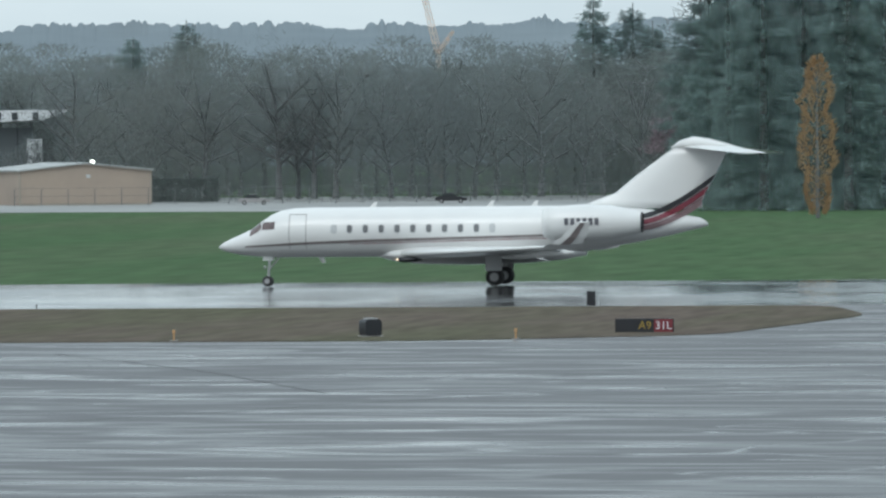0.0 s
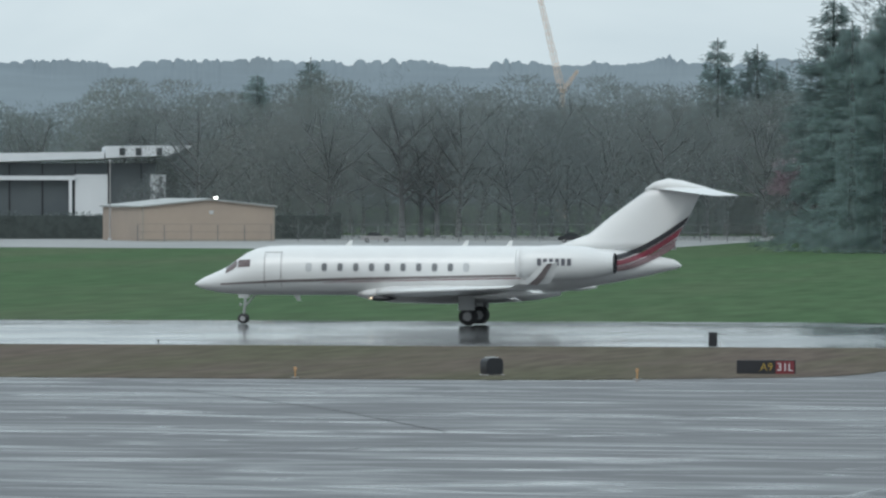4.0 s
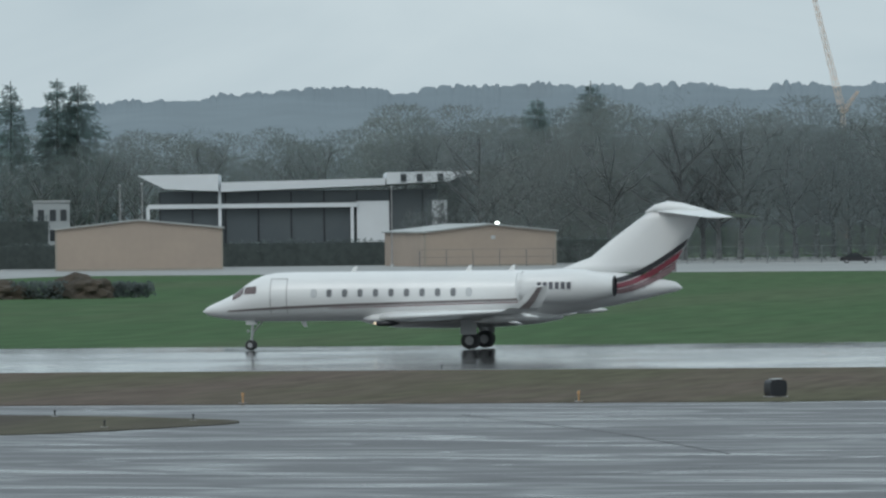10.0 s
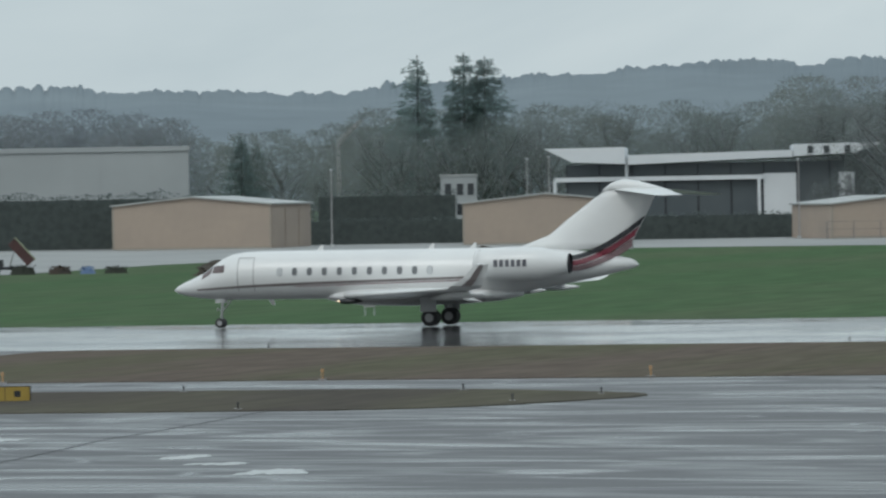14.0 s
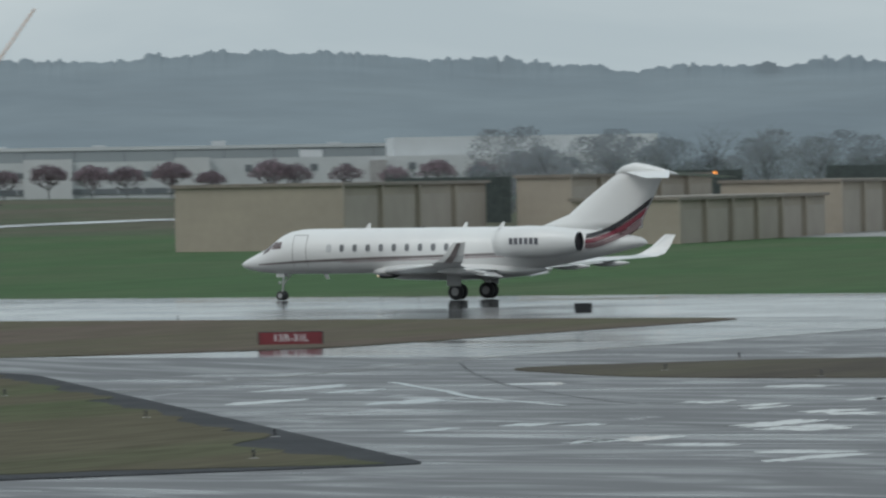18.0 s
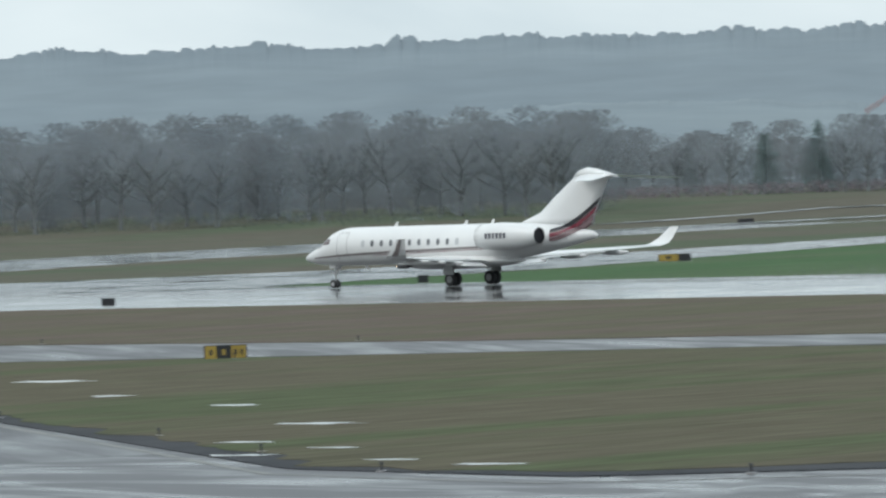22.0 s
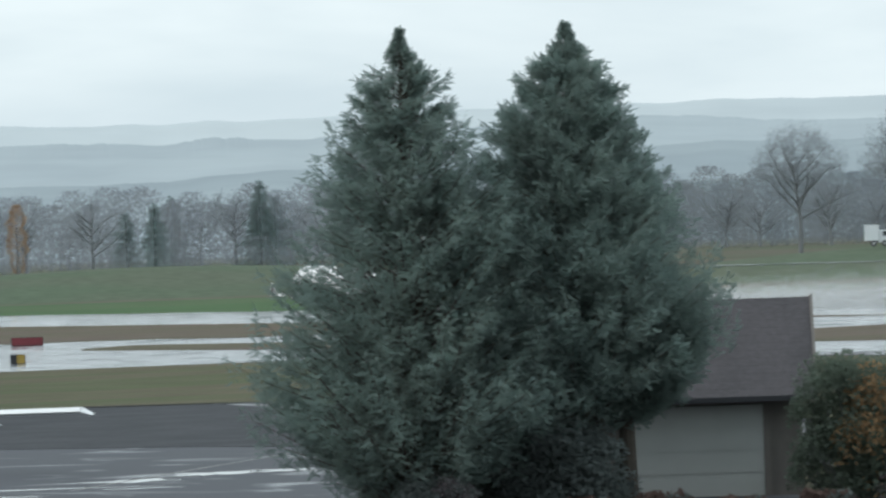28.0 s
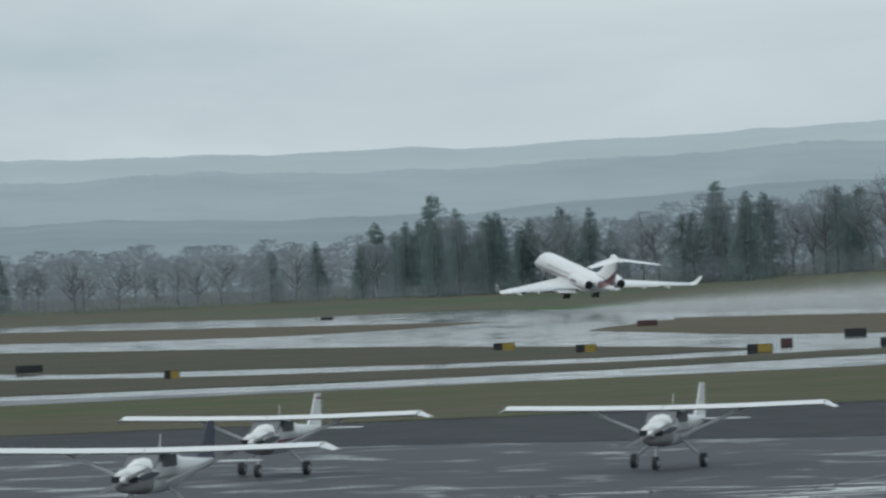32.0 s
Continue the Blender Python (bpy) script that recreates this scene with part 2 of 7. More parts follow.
# Distance haze lightens and blues the base colour of these needles.
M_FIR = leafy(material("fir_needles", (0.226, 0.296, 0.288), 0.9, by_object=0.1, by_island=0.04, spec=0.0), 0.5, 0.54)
# Base colour raised to hold the haze that lifts the dark tones.
M_NEARFIR = leafy(material("near_fir_needles", (0.2, 0.266, 0.244), 0.8, other=(0.216, 0.276, 0.25), scale=0.7, by_island=0.06, spec=0.05), 0.5, 0.36)
M_SHRUB = leafy(material("shrub_leaves", (0.15, 0.185, 0.145), 0.75, by_island=0.15, spec=0.1), gaps=0.15)
M_GROUNDCOVER = leafy(material("brown_ground_cover", (0.13, 0.09, 0.08), 0.85, by_island=0.2, spec=0.0))
# Paler than M_THICKET: more haze put into the twig colour.
M_FARWOOD = leafy(material("hazed_far_twigs", (0.3, 0.325, 0.362), 0.9, other=(0.315, 0.33, 0.355), scale=0.02, by_island=0.02, spec=0.0), 0.5, 0.58)
M_HEDGE = leafy(material("hedge_leaves", (0.165, 0.192, 0.186), 0.9, by_island=0.12, spec=0.0))
# Bark lightened towards the haze-pale twigs so far trunks blend in.
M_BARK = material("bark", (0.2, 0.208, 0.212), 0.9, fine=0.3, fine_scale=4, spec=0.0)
M_DARKBARK = material("dark_bark", (0.08, 0.07, 0.06), 0.9, fine=0.3, fine_scale=4, spec=0.0)
M_RUBBER = material("rubber", (0.042, 0.041, 0.045), 0.7)
M_METAL = material("gear_metal", (0.5, 0.5, 0.5), 0.35, metal=0.6)
M_BLACK = material("black_paint", (0.02, 0.021, 0.026), 0.4)
M_GLASS = material("cabin_glass", (0.035, 0.04, 0.045), 0.1, spec=0.6)
M_CABIN = material("shaded_window", (0.19, 0.195, 0.205), 0.25, spec=0.3)
M_RED = material("red_paint", (0.19, 0.03, 0.05), 0.35)
M_SIGNRED = material("sign_red", (0.2, 0.03, 0.04), 0.4)
M_SIGNYEL = material("sign_yellow", (0.38, 0.26, 0.05), 0.4)
M_AMBER = material("amber_lamp_housing", (0.5, 0.29, 0.13), 0.4)
M_GREY = material("grey_paint", (0.36, 0.35, 0.35), 0.4)
M_LGREY = material("light_grey_paint", (0.55, 0.56, 0.57), 0.5, other=(0.5, 0.51, 0.52), scale=0.05, fine=0.06, fine_scale=0.4)
M_OFFICE = material("office_white", (0.72, 0.74, 0.76), 0.5, other=(0.64, 0.66, 0.68), scale=0.03, fine=0.08, fine_scale=0.3)
M_BROWNLINE = material("taupe_stripe", (0.22, 0.19, 0.19), 0.4)
M_SHINGLE = material("roof_shingles", (0.068, 0.063, 0.068), 0.85, other=(0.056, 0.053, 0.057), scale=0.6, fine=0.3, fine_scale=6, bump=0.3, spec=0.2)
M_SIDING = material("brown_siding", (0.12, 0.11, 0.1), 0.8, other=(0.1, 0.09, 0.085), scale=0.5, fine=0.15, fine_scale=5)
M_DOORG = material("grey_garage_door", (0.3, 0.31, 0.3), 0.5, other=(0.27, 0.28, 0.27), scale=0.5)
# Orange paled in the base colour to stand for distance haze.
M_CRANE = material("hazed_crane_orange", (0.78, 0.6, 0.5), 0.7)
M_CRANERED = material("crane_red", (0.45, 0.25, 0.26), 0.7)
M_SLATE = material("dark_slate_cladding", (0.1, 0.11, 0.12), 0.7, other=(0.115, 0.125, 0.133), scale=0.3)
M_RIM = material("dull_rim", (0.4, 0.4, 0.41), 0.5, metal=0.2)
M_COVER = material("dark_cloth_cover", (0.07, 0.062, 0.068), 0.9, other=(0.085, 0.075, 0.08), scale=1.5, fine=0.2, fine_scale=12)
M_COCKPIT = material("tinted_cockpit_glass", (0.15, 0.11, 0.11), 0.12, spec=0.6)
M_CONE = material("wind_cone_orange", (0.6, 0.13, 0.05), 0.7)
# Greyed cladding: distance haze is put into the wall colour.
M_HAZY = material("hazed_grey_cladding", (0.365, 0.385, 0.39), 0.6, other=(0.335, 0.355, 0.36), scale=0.05, fine=0.06, fine_scale=0.4)
M_CREAM = material("cream_wall", (0.36, 0.33, 0.28), 0.8, other=(0.33, 0.3, 0.26), scale=0.3)
M_DIRT = material("dirt", (0.05, 0.042, 0.033), 0.95, other=(0.07, 0.055, 0.04), scale=0.4, fine=0.3, fine_scale=3)
M_ROOFRED = material("red_tile_roof", (0.2, 0.16, 0.15), 0.8, other=(0.17, 0.14, 0.132), scale=0.2)
M_BROWNRED = material("maroon_paint", (0.09, 0.04, 0.04), 0.35)
M_NAVY = material("navy_paint", (0.03, 0.035, 0.07), 0.35)
M_MARK = material("grey_lettering", (0.13, 0.13, 0.15), 0.5)
# Lighter than M_GLASS, with the lift of distance haze in the colour.
M_HALLGLASS = material("hazed_hall_glazing", (0.085, 0.1, 0.11), 0.4, other=(0.1, 0.115, 0.122), scale=0.1, spec=0.4)
M_OFFWALL = material("grey_white_office_wall", (0.53, 0.55, 0.56), 0.5, other=(0.48, 0.5, 0.515), scale=0.03, fine=0.08, fine_scale=0.3)
M_OFFGLASS = material("office_glass", (0.14, 0.155, 0.17), 0.3, other=(0.17, 0.185, 0.2), scale=0.2)
M_FACTORY = material("factory_cladding", (0.3, 0.33, 0.35), 0.6, other=(0.27, 0.3, 0.32), scale=0.02, fine=0.06, fine_scale=0.3)
M_MAUVE = material("mauve_paint", (0.2, 0.13, 0.14), 0.35)
M_BRUSH = material("cut_brush", (0.055, 0.06, 0.05), 0.9, by_island=0.2, spec=0.0)
M_SOIL = material("dark_soil", (0.07, 0.055, 0.045), 0.95, other=(0.05, 0.045, 0.04), scale=1.0, fine=0.4, fine_scale=6, spec=0.05)
M_SHEETBLUE = material("blue_sheeting", (0.08, 0.14, 0.26), 0.5)
M_DARKCAR = material("dark_chassis_paint", (0.035, 0.037, 0.042), 0.5)
M_RAILPALE = material("pale_yellow_green_paint", (0.42, 0.45, 0.32), 0.5)
M_SLATE = material("slate_trim", (0.06, 0.07, 0.085), 0.4)
M_BLUEGREY = material("blue_grey_paint", (0.15, 0.19, 0.22), 0.5)
M_LAMP = material("lamp_glow", (1.0, 0.75, 0.5), 0.3, emit=1.1)
M_FLOOD = material("floodlight_glow", (0.95, 1.0, 0.9), 0.3, emit=4.0)
# Worn line paint; its pale tone also serves as sheen on edge strips.
M_LINE = material("worn_paint_and_sheen", (0.17, 0.165, 0.15), 0.5, other=(0.11, 0.11, 0.105), scale=0.5, fine=0.3, fine_scale=3)
M_AMBERGLOW = material("amber_glow", (1.0, 0.35, 0.07), 0.3, emit=1.6)
M_SPRAY = bpy.data.materials.new("water_spray")
M_SPRAY.use_nodes = True
sn, sl = M_SPRAY.node_tree.nodes, M_SPRAY.node_tree.links
s_d, s_t, s_c, s_m, s_a = (sn.new("ShaderNode" + k) for k in ("BsdfDiffuse", "BsdfTranslucent", "BsdfTransparent", "MixShader", "MixShader"))
s_d.inputs["Color"].default_value = s_t.inputs["Color"].default_value = (0.92, 0.93, 0.93, 1)
s_m.inputs["Fac"].default_value, s_a.inputs["Fac"].default_value = 0.5, 0.15
sl.new(s_d.outputs["BSDF"], s_m.inputs[1])
sl.new(s_t.outputs["BSDF"], s_m.inputs[2])
sl.new(s_c.outputs["BSDF"], s_a.inputs[1])
sl.new(s_m.outputs["Shader"], s_a.inputs[2])
sl.new(s_a.outputs["Shader"], sn["Material Output"].inputs["Surface"])


# ---- building helpers ----
def part(name, bm, mat, parent=None, label="", smooth=False):
    """Links a bmesh as one mesh object, under a thing or a part where one is given."""
    me = bpy.data.meshes.new(name)
    if smooth:
        for f in bm.faces:
            f.smooth = True
    bm.to_mesh(me)
    bm.free()
    me.materials.append(mat)
    ob = new(name, me)
    if parent:
        ob.parent = parent
    if label:
        ob["label"] = label
    return ob


def box(bm, x0, x1, y0, y1, z0, z1):
    v = [bm.verts.new((x, y, z)) for z in (z0, z1) for y in (y0, y1) for x in (x0, x1)]
    for f in ((0, 2, 3, 1), (4, 5, 7, 6), (0, 1, 5, 4), (2, 6, 7, 3), (0, 4, 6, 2), (1, 3, 7, 5)):
        bm.faces.new([v[i] for i in f])
    return v


def boxm(x0, x1, y0, y1, z0, z1):
    bm = bmesh.new()
    box(bm, x0, x1, y0, y1, z0, z1)
    return bm


def prism(pts, z0, z1, bm=None):
    """A slab over a plan outline."""
    bm = bm or bmesh.new()
    lo = [bm.verts.new((x, y, z0)) for x, y in pts]
    hi = [bm.verts.new((x, y, z1)) for x, y in pts]
    bm.faces.new(hi)
    bm.faces.new(lo[::-1])
    for i in range(len(pts)):
        j = (i + 1) % len(pts)
        bm.faces.new((lo[i], lo[j], hi[j], hi[i]))
    bmesh.ops.recalc_face_normals(bm, faces=bm.faces)
    return bm


def tube(bm, a, b, r0, r1, n=8, cap=True):
    a, b = Vector(a), Vector(b)
    w = (b - a).normalized()
    u = w.orthogonal().normalized()
    v = w.cross(u)
    rings = []
    for p, r in ((a, r0), (b, r1)):
        rings.append([bm.verts.new(p + r * (u * math.cos(2 * math.pi * i / n) + v * math.sin(2 * math.pi * i / n))) for i in range(n)])
    for i in range(n):
        j = (i + 1) % n
        bm.faces.new((rings[0][i], rings[0][j], rings[1][j], rings[1][i]))
    if cap:
        bm.faces.new(rings[0][::-1])
        bm.faces.new(rings[1])
    return bm


def tubem(a, b, r0, r1=None, n=10):
    return tube(bmesh.new(), a, b, r0, r0 if r1 is None else r1, n)


def loft(rings, bm=None, cap=True):
    """Skins closed rings of equal length."""
    bm = bm or bmesh.new()
    vs = [[bm.verts.new(p) for p in r] for r in rings]
    for a, b in zip(vs, vs[1:]):
        for i in range(len(a)):
            j = (i + 1) % len(a)
            bm.faces.new((a[i], a[j], b[j], b[i]))
    if cap:
        bm.faces.new(vs[0][::-1])
        bm.faces.new(vs[-1])
    bmesh.ops.recalc_face_normals(bm, faces=bm.faces)
    return bm


def oval(x, y, z, ry, rz, n=28):
    return [(x, y + ry * math.cos(2 * math.pi * i / n), z + rz * math.sin(2 * math.pi * i / n)) for i in range(n)]


def empty(name, x=0, y=0, z=0, rz=0):
    e = new(name)
    e.matrix_basis = pose(x, y, z, 0, 0, rz)
    return e


def arc_corner(pts, r, n=5):
    """Rounds the corners of a plan outline."""
    out = []
    k = len(pts)
    for i in range(k):
        a, b, c = Vector(pts[i - 1]), Vector(pts[i]), Vector(pts[(i + 1) % k])
        ra = min(r, (a - b).length * 0.45, (c - b).length * 0.45)
        p, q = b + (a - b).normalized() * ra, b + (c - b).normalized() * ra
        for j in range(n + 1):
            t = j / n
            out.append(tuple((1 - t) ** 2 * p + 2 * t * (1 - t) * b + t * t * q))
    return out


def structure(name, bm, mat, label, category="ground"):
    return tagged(part(name, bm, mat), label, category, kind="structure")


# ---- ground, pavements ----
structure("ground", prism([(-4800, -300), (1500, -300), (1500, 4800), (-4800, 4800)], -1.0, 0.0), M_GRASS, "flat airfield turf, wet green winter grass")
bm = bmesh.new()
rows_ = []
for x in (-1700, 300):
    rows_.append([bm.verts.new((x, y, z)) for y, z in ((304, -0.3), (305, 0.02), (320, 0.2), (335, 0.3), (350, 0.2), (363, 0.02), (364, -0.3))])
for i in range(6):
    bm.faces.new((rows_[0][i], rows_[1][i], rows_[1][i + 1], rows_[0][i + 1]))
bmesh.ops.recalc_face_normals(bm, faces=bm.faces)
structure("runway", bm, M_RUNWAY, "wet grey asphalt runway mirroring the pale sky", "runway")
structure("apron", prism([(-135, 30), (300, 30), (300, 306), (-112, 306), (-112, 240)], -0.3, 0.015), M_RAMP, "rain-wet grey concrete apron with puddle streaks", "apron")
structure("taxiway", prism([(-135, 30), (-112, 240), (-250, 240), (-285, 236), (-330, 200), (-420, 90)], -0.3, 0.015), M_TAXI, "rain-wet grey taxiway paving", "taxiway")
structure("taxiway_2", prism([(-112, 240), (-112, 306), (-1100, 306), (-1100, 90), (-420, 90), (-330, 200), (-285, 236), (-250, 240)], -0.3, 0.015), M_WETTAXI, "soaked taxiway paving mirroring the pale sky", "taxiway")
structure("apron_2", prism([(-206, 119), (-270, 88), (-340, 60), (-250, 20), (-60, 20), (-100, 80), (-140, 83.4), (-154, 90.2), (-167, 122.4), (-190, 122)], -0.25, 0.03), M_PARK, "rain-wet grey parking apron with puddle streaks", "apron")
structure("asphalt_band", prism([(-262, 152), (-225, 140.8), (-200, 139.5), (-195, 122), (-206, 119), (-270, 88), (-340, 60), (-380, 60), (-297, 96)], -0.22, 0.045), M_DARK, "dark damp asphalt shoulder of the parking apron", "pavement")


def verge(name, pts, mat, label, r=6, z=0.05):
    return structure(name, prism(arc_corner(pts, r), -0.2, z), mat, label, "grass")


def muddy_island(number, pts, label, margin):
    """A grass island whose turf stops short of the paving edge in a ragged line, with a dark wet margin round it."""
    edge = arc_corner(pts, 1.3, 3)
    structure("asphalt_margin_" + number, prism(edge, -0.2, 0.045), M_DARK, "dark wet margin of asphalt and mud round the grass", "pavement")
    fine = []
    for a, b in zip(edge, edge[1:] + edge[:1]):
        a, b = Vector(a), Vector(b)
        n = max(1, int((b - a).length / 1.2))
        fine += [a.lerp(b, i / n) for i in range(n)]
    area = sum(a.x * b.y - b.x * a.y for a, b in zip(fine, fine[1:] + fine[:1]))
    out = []
    for i, p in enumerate(fine):
        d = (fine[(i + 2) % len(fine)] - fine[i - 2]).normalized()
        inward = Vector((-d.y, d.x)) * (1 if area > 0 else -1)
        k = margin * (0.45 + 1.3 * abs(noise.noise((p.x * 0.06, p.y * 0.06, 7))) + 0.5 * noise.noise((p.x * 0.35, p.y * 0.35, 3)))
        out.append(tuple(p + inward * max(0.2, k)))
    structure("grass_island_" + number, prism(out, -0.1, 0.06), M_DRAB, label, "grass")


SOAKED = "brown rain-soaked grass strip beside the runway"
verge("grass_verge_1", [(-23, 303), (-99, 304), (-99, 275), (-95, 251), (-34, 250), (-24, 256), (-20, 285)], M_BROWN, SOAKED, 4)
verge("grass_verge_2", [(-127, 303), (-291, 304), (-289, 290), (-284, 275), (-263, 248), (-242, 235), (-190, 230), (-150, 235), (-134, 240), (-126, 253)], M_BROWN, SOAKED, 5)
verge("grass_verge_3", [(-350, 304), (-317, 286), (-310, 265), (-331, 240), (-394, 231), (-420, 232), (-432, 244), (-412, 247), (-378, 265), (-390, 301)], M_BROWN, SOAKED, 5)
verge("grass_verge_4", [(-445, 261), (-447, 278), (-450, 290), (-418, 309), (-440, 317), (-630, 317), (-655, 306), (-668, 298), (-606, 262), (-520, 240), (-463, 238), (-458, 260)], M_BROWN, SOAKED, 6)
verge("grass_verge_5", [(-698, 278), (-742, 310), (-830, 334), (-934, 346), (-1100, 350), (-1100, 236), (-719, 252), (-690, 264)], M_BROWN, SOAKED, 6)
verge("grass_verge_6", [(-632, 284), (-684, 306.5), (-713, 327), (-692, 331), (-648, 327.5), (-630, 319), (-650, 312), (-640, 295)], M_BROWN, SOAKED, 4, 0.056)
verge("grass_island_1", [(-51, 229), (-62, 238), (-97, 237), (-106, 225), (-94, 214), (-57, 215)], M_SOGGY, "long dark waterlogged grass island in the apron", 5)
muddy_island("2", [(-121, 218), (-128, 224), (-178, 214), (-206, 208), (-204, 196), (-170, 170), (-112, 127), (-100, 124), (-84, 134), (-72, 150)], "patchy green and brown grass island with puddles", 2.0)
muddy_island("3", [(-244, 208), (-256, 214), (-348, 212), (-372, 125), (-384, 90), (-296, 97), (-260, 153), (-224, 141), (-180, 140), (-173.2, 150.6)], "patchy green and brown grass island", 2.6)
muddy_island("4", [(-119.3, 109.7), (-147.5, 131.2), (-157, 132), (-167, 123), (-154, 91), (-140, 84), (-117.5, 101)], "green grass island beside the taxiway", 2.4)
verge("grass_island_5", [(-441, 205), (-470, 211), (-556, 221), (-700, 216), (-700, 164), (-513, 167), (-481, 166), (-467, 172.5), (-445, 181), (-435, 194)], M_DULL, "drab grass island between taxiways", 6)
verge("grass_island_6", [(-396, 200), (-420, 204), (-414, 185), (-424, 172), (-439, 162), (-477, 155), (-700, 142), (-700, 112), (-420, 122), (-405, 132), (-396, 146), (-390, 159), (-391, 175)], M_DULL, "drab grass island between taxiways", 6)
verge("grass_island_7", [(-151, 79.5), (-154, 82), (-155.6, 84.8), (-153.5, 87), (-145, 84), (-143, 76)], M_GRASS, "corner of green grass beside the parking apron", 2)
structure("asphalt_patch", prism([(-214, 156), (-201, 158), (-178, 139.5), (-190, 139)], -0.1, 0.07), M_DARK, "dark asphalt patch let into the grass", "pavement")

# far side: taxiways that leave the runway, hangar apron
structure("far_taxiway_1", prism([(-322, 362), (-338, 421), (-380, 527), (-451, 749), (-560, 1050), (-600, 1050), (-482, 770), (-405, 545), (-372, 430), (-400, 362)], -0.2, 0.03), M_WETTAXI, "wet pale taxiway leading off across the grass", "taxiway")
structure("far_taxiway_2", prism([(-400, 362), (-468, 515), (-538, 752), (-649, 1010), (-690, 1010), (-590, 770), (-520, 530), (-470, 362)], -0.2, 0.032), M_WETTAXI, "wet pale taxiway leading off across the grass", "taxiway")
structure("far_taxiway_3", prism([(-640, 600), (-1300, 860), (-1290, 885), (-620, 625)], -0.2, 0.03), M_WETTAXI, "narrow wet pale taxiway beyond the grass", "taxiway")
structure("field", prism([(-330, 375), (-380, 520), (-452, 748), (-560, 1045), (-1500, 1500), (-2000, 900), (-760, 480), (-560, 366), (-420, 366)], -0.2, 0.02), M_BANK, "drab brown-green open field", "grass")
structure("runway_bay", prism([(-700, 361), (-830, 366), (-934, 386), (-1200, 420), (-1200, 361)], -0.2, 0.027), M_RUNWAY, "widened wet end of the runway", "runway")
structure("hangar_apron", prism([(-100, 800), (-215, 838), (-262, 780), (-264, 676), (-350, 672), (-420, 900), (-380, 1100), (-100, 1060)], -0.2, 0.03), M_APRON2, "pale damp concrete round the hangars", "apron")
structure("hangar_apron_2", prism([(-262, 779), (-250, 668), (-227, 620), (-208.5, 626), (-216, 700), (-215, 838)], -0.2, 0.034), M_APRON2, "pale damp concrete between the shed rows", "apron")
structure("hangar_apron_3", prism([(-298, 640), (-312, 640), (-330, 673), (-290, 675)], -0.2, 0.034), M_APRON2, "pale damp concrete before the shed rows", "apron")


def bank_height(d, a=0.0):
    west = float(np.interp(a, (63.5, 66), (0, 1)))
    return float(np.interp(d - 90 * west, (940, 1070, 1300, 1750), (0, 2.7, 3.5, 4.0))) * (1 - 0.4 * west)


def polar(left, d, z=0.0):
    """A place at degrees left of the runway's normal and metres from the viewpoint."""
    return Vector((-math.sin(radians(left)) * d, math.cos(radians(left)) * d, z))


bm = bmesh.new()
prev = None
for i in range(61):
    a = 24 + 50 * i / 60
    k = min(1, (a - 24) / 4)
    c = [bm.verts.new(polar(a, d, k * bank_height(d, a) - 0.02 + 0.04 * noise.noise((a, d * 0.01, 0)) * (d > 950))) for d in (900, 960, 1010, 1070, 1180, 1300, 1750)]
    if prev:
        for j in range(6):
            bm.faces.new((prev[j], c[j], c[j + 1], prev[j + 1]))
    prev = c
structure("grass_bank", bm, M_BANK, "gently rising drab field before the woods", "grass")
for nm, a0, a1, d, h in (("grass_mound_1", 47.5, 56.2, 1005, 4.7), ("grass_mound_2", 57.2, 63.6, 990, 4.4)):
    bm = bmesh.new()
    prev = None
    for i in range(41):
        u = i / 40
        k = math.sin(math.pi * u) ** 0.6
        c = [bm.verts.new(polar(a0 + (a1 - a0) * u, d + dd, z * k * h - 0.05)) for dd, z in ((-70, 0), (-40, 0.45), (0, 0.95), (25, 1.0), (80, 0.5), (140, 0))]
        if prev:
            for j in range(5):
                bm.faces.new((prev[j], c[j], c[j + 1], prev[j + 1]))
        prev = c
    structure(nm, bm, M_MOUND, "low green grass mound", "grass")


def ribbon(name, way, width, label):
    """A narrow paved strip laid over the rising field: directions and distances along its near edge."""
    rows_ = (900, 960, 1010, 1070, 1180)
    bm = bmesh.new()
    prev = None
    for (a, d), (b, q) in zip(way, way[1:]):
        for i in range(6):
            u = i / 5
            aa, dd = a + (b - a) * u, d + (q - d) * u
            k = max(0, min(1, (aa - 24) / 4))
            c = []
            for e in (0, width):
                c.append(bm.verts.new(polar(aa, dd + e, float(np.interp(dd + e, rows_, [k * bank_height(r) for r in rows_])) + 0.08)))
            if prev:
                bm.faces.new((prev[0], c[0], c[1], prev[1]))
            prev = c
    return structure(name, bm, M_WETTAXI, label, "taxiway")


STRIP = "narrow wet pale strip of paving across the field"
ribbon("far_strip_1", ((32.7, 820), (32.1, 862), (31.29, 912), (30.56, 943), (29.58, 973), (28.12, 1000), (27.0, 1015)), 12, STRIP)
ribbon("far_strip_2", ((39.3, 865), (38.0, 898), (36.94, 918), (35.0, 963), (33.24, 988), (32.3, 1002), (31.04, 1030), (29.8, 1049)), 12, STRIP)
ribbon("far_strip_3", ((40.88, 903), (37.47, 977), (36.7, 1002), (35.13, 1010), (34.5, 1024)), 5, STRIP)
ribbon("far_strip_4", ((46.5, 905), (48.2, 928), (49.6, 945)), 8, STRIP)
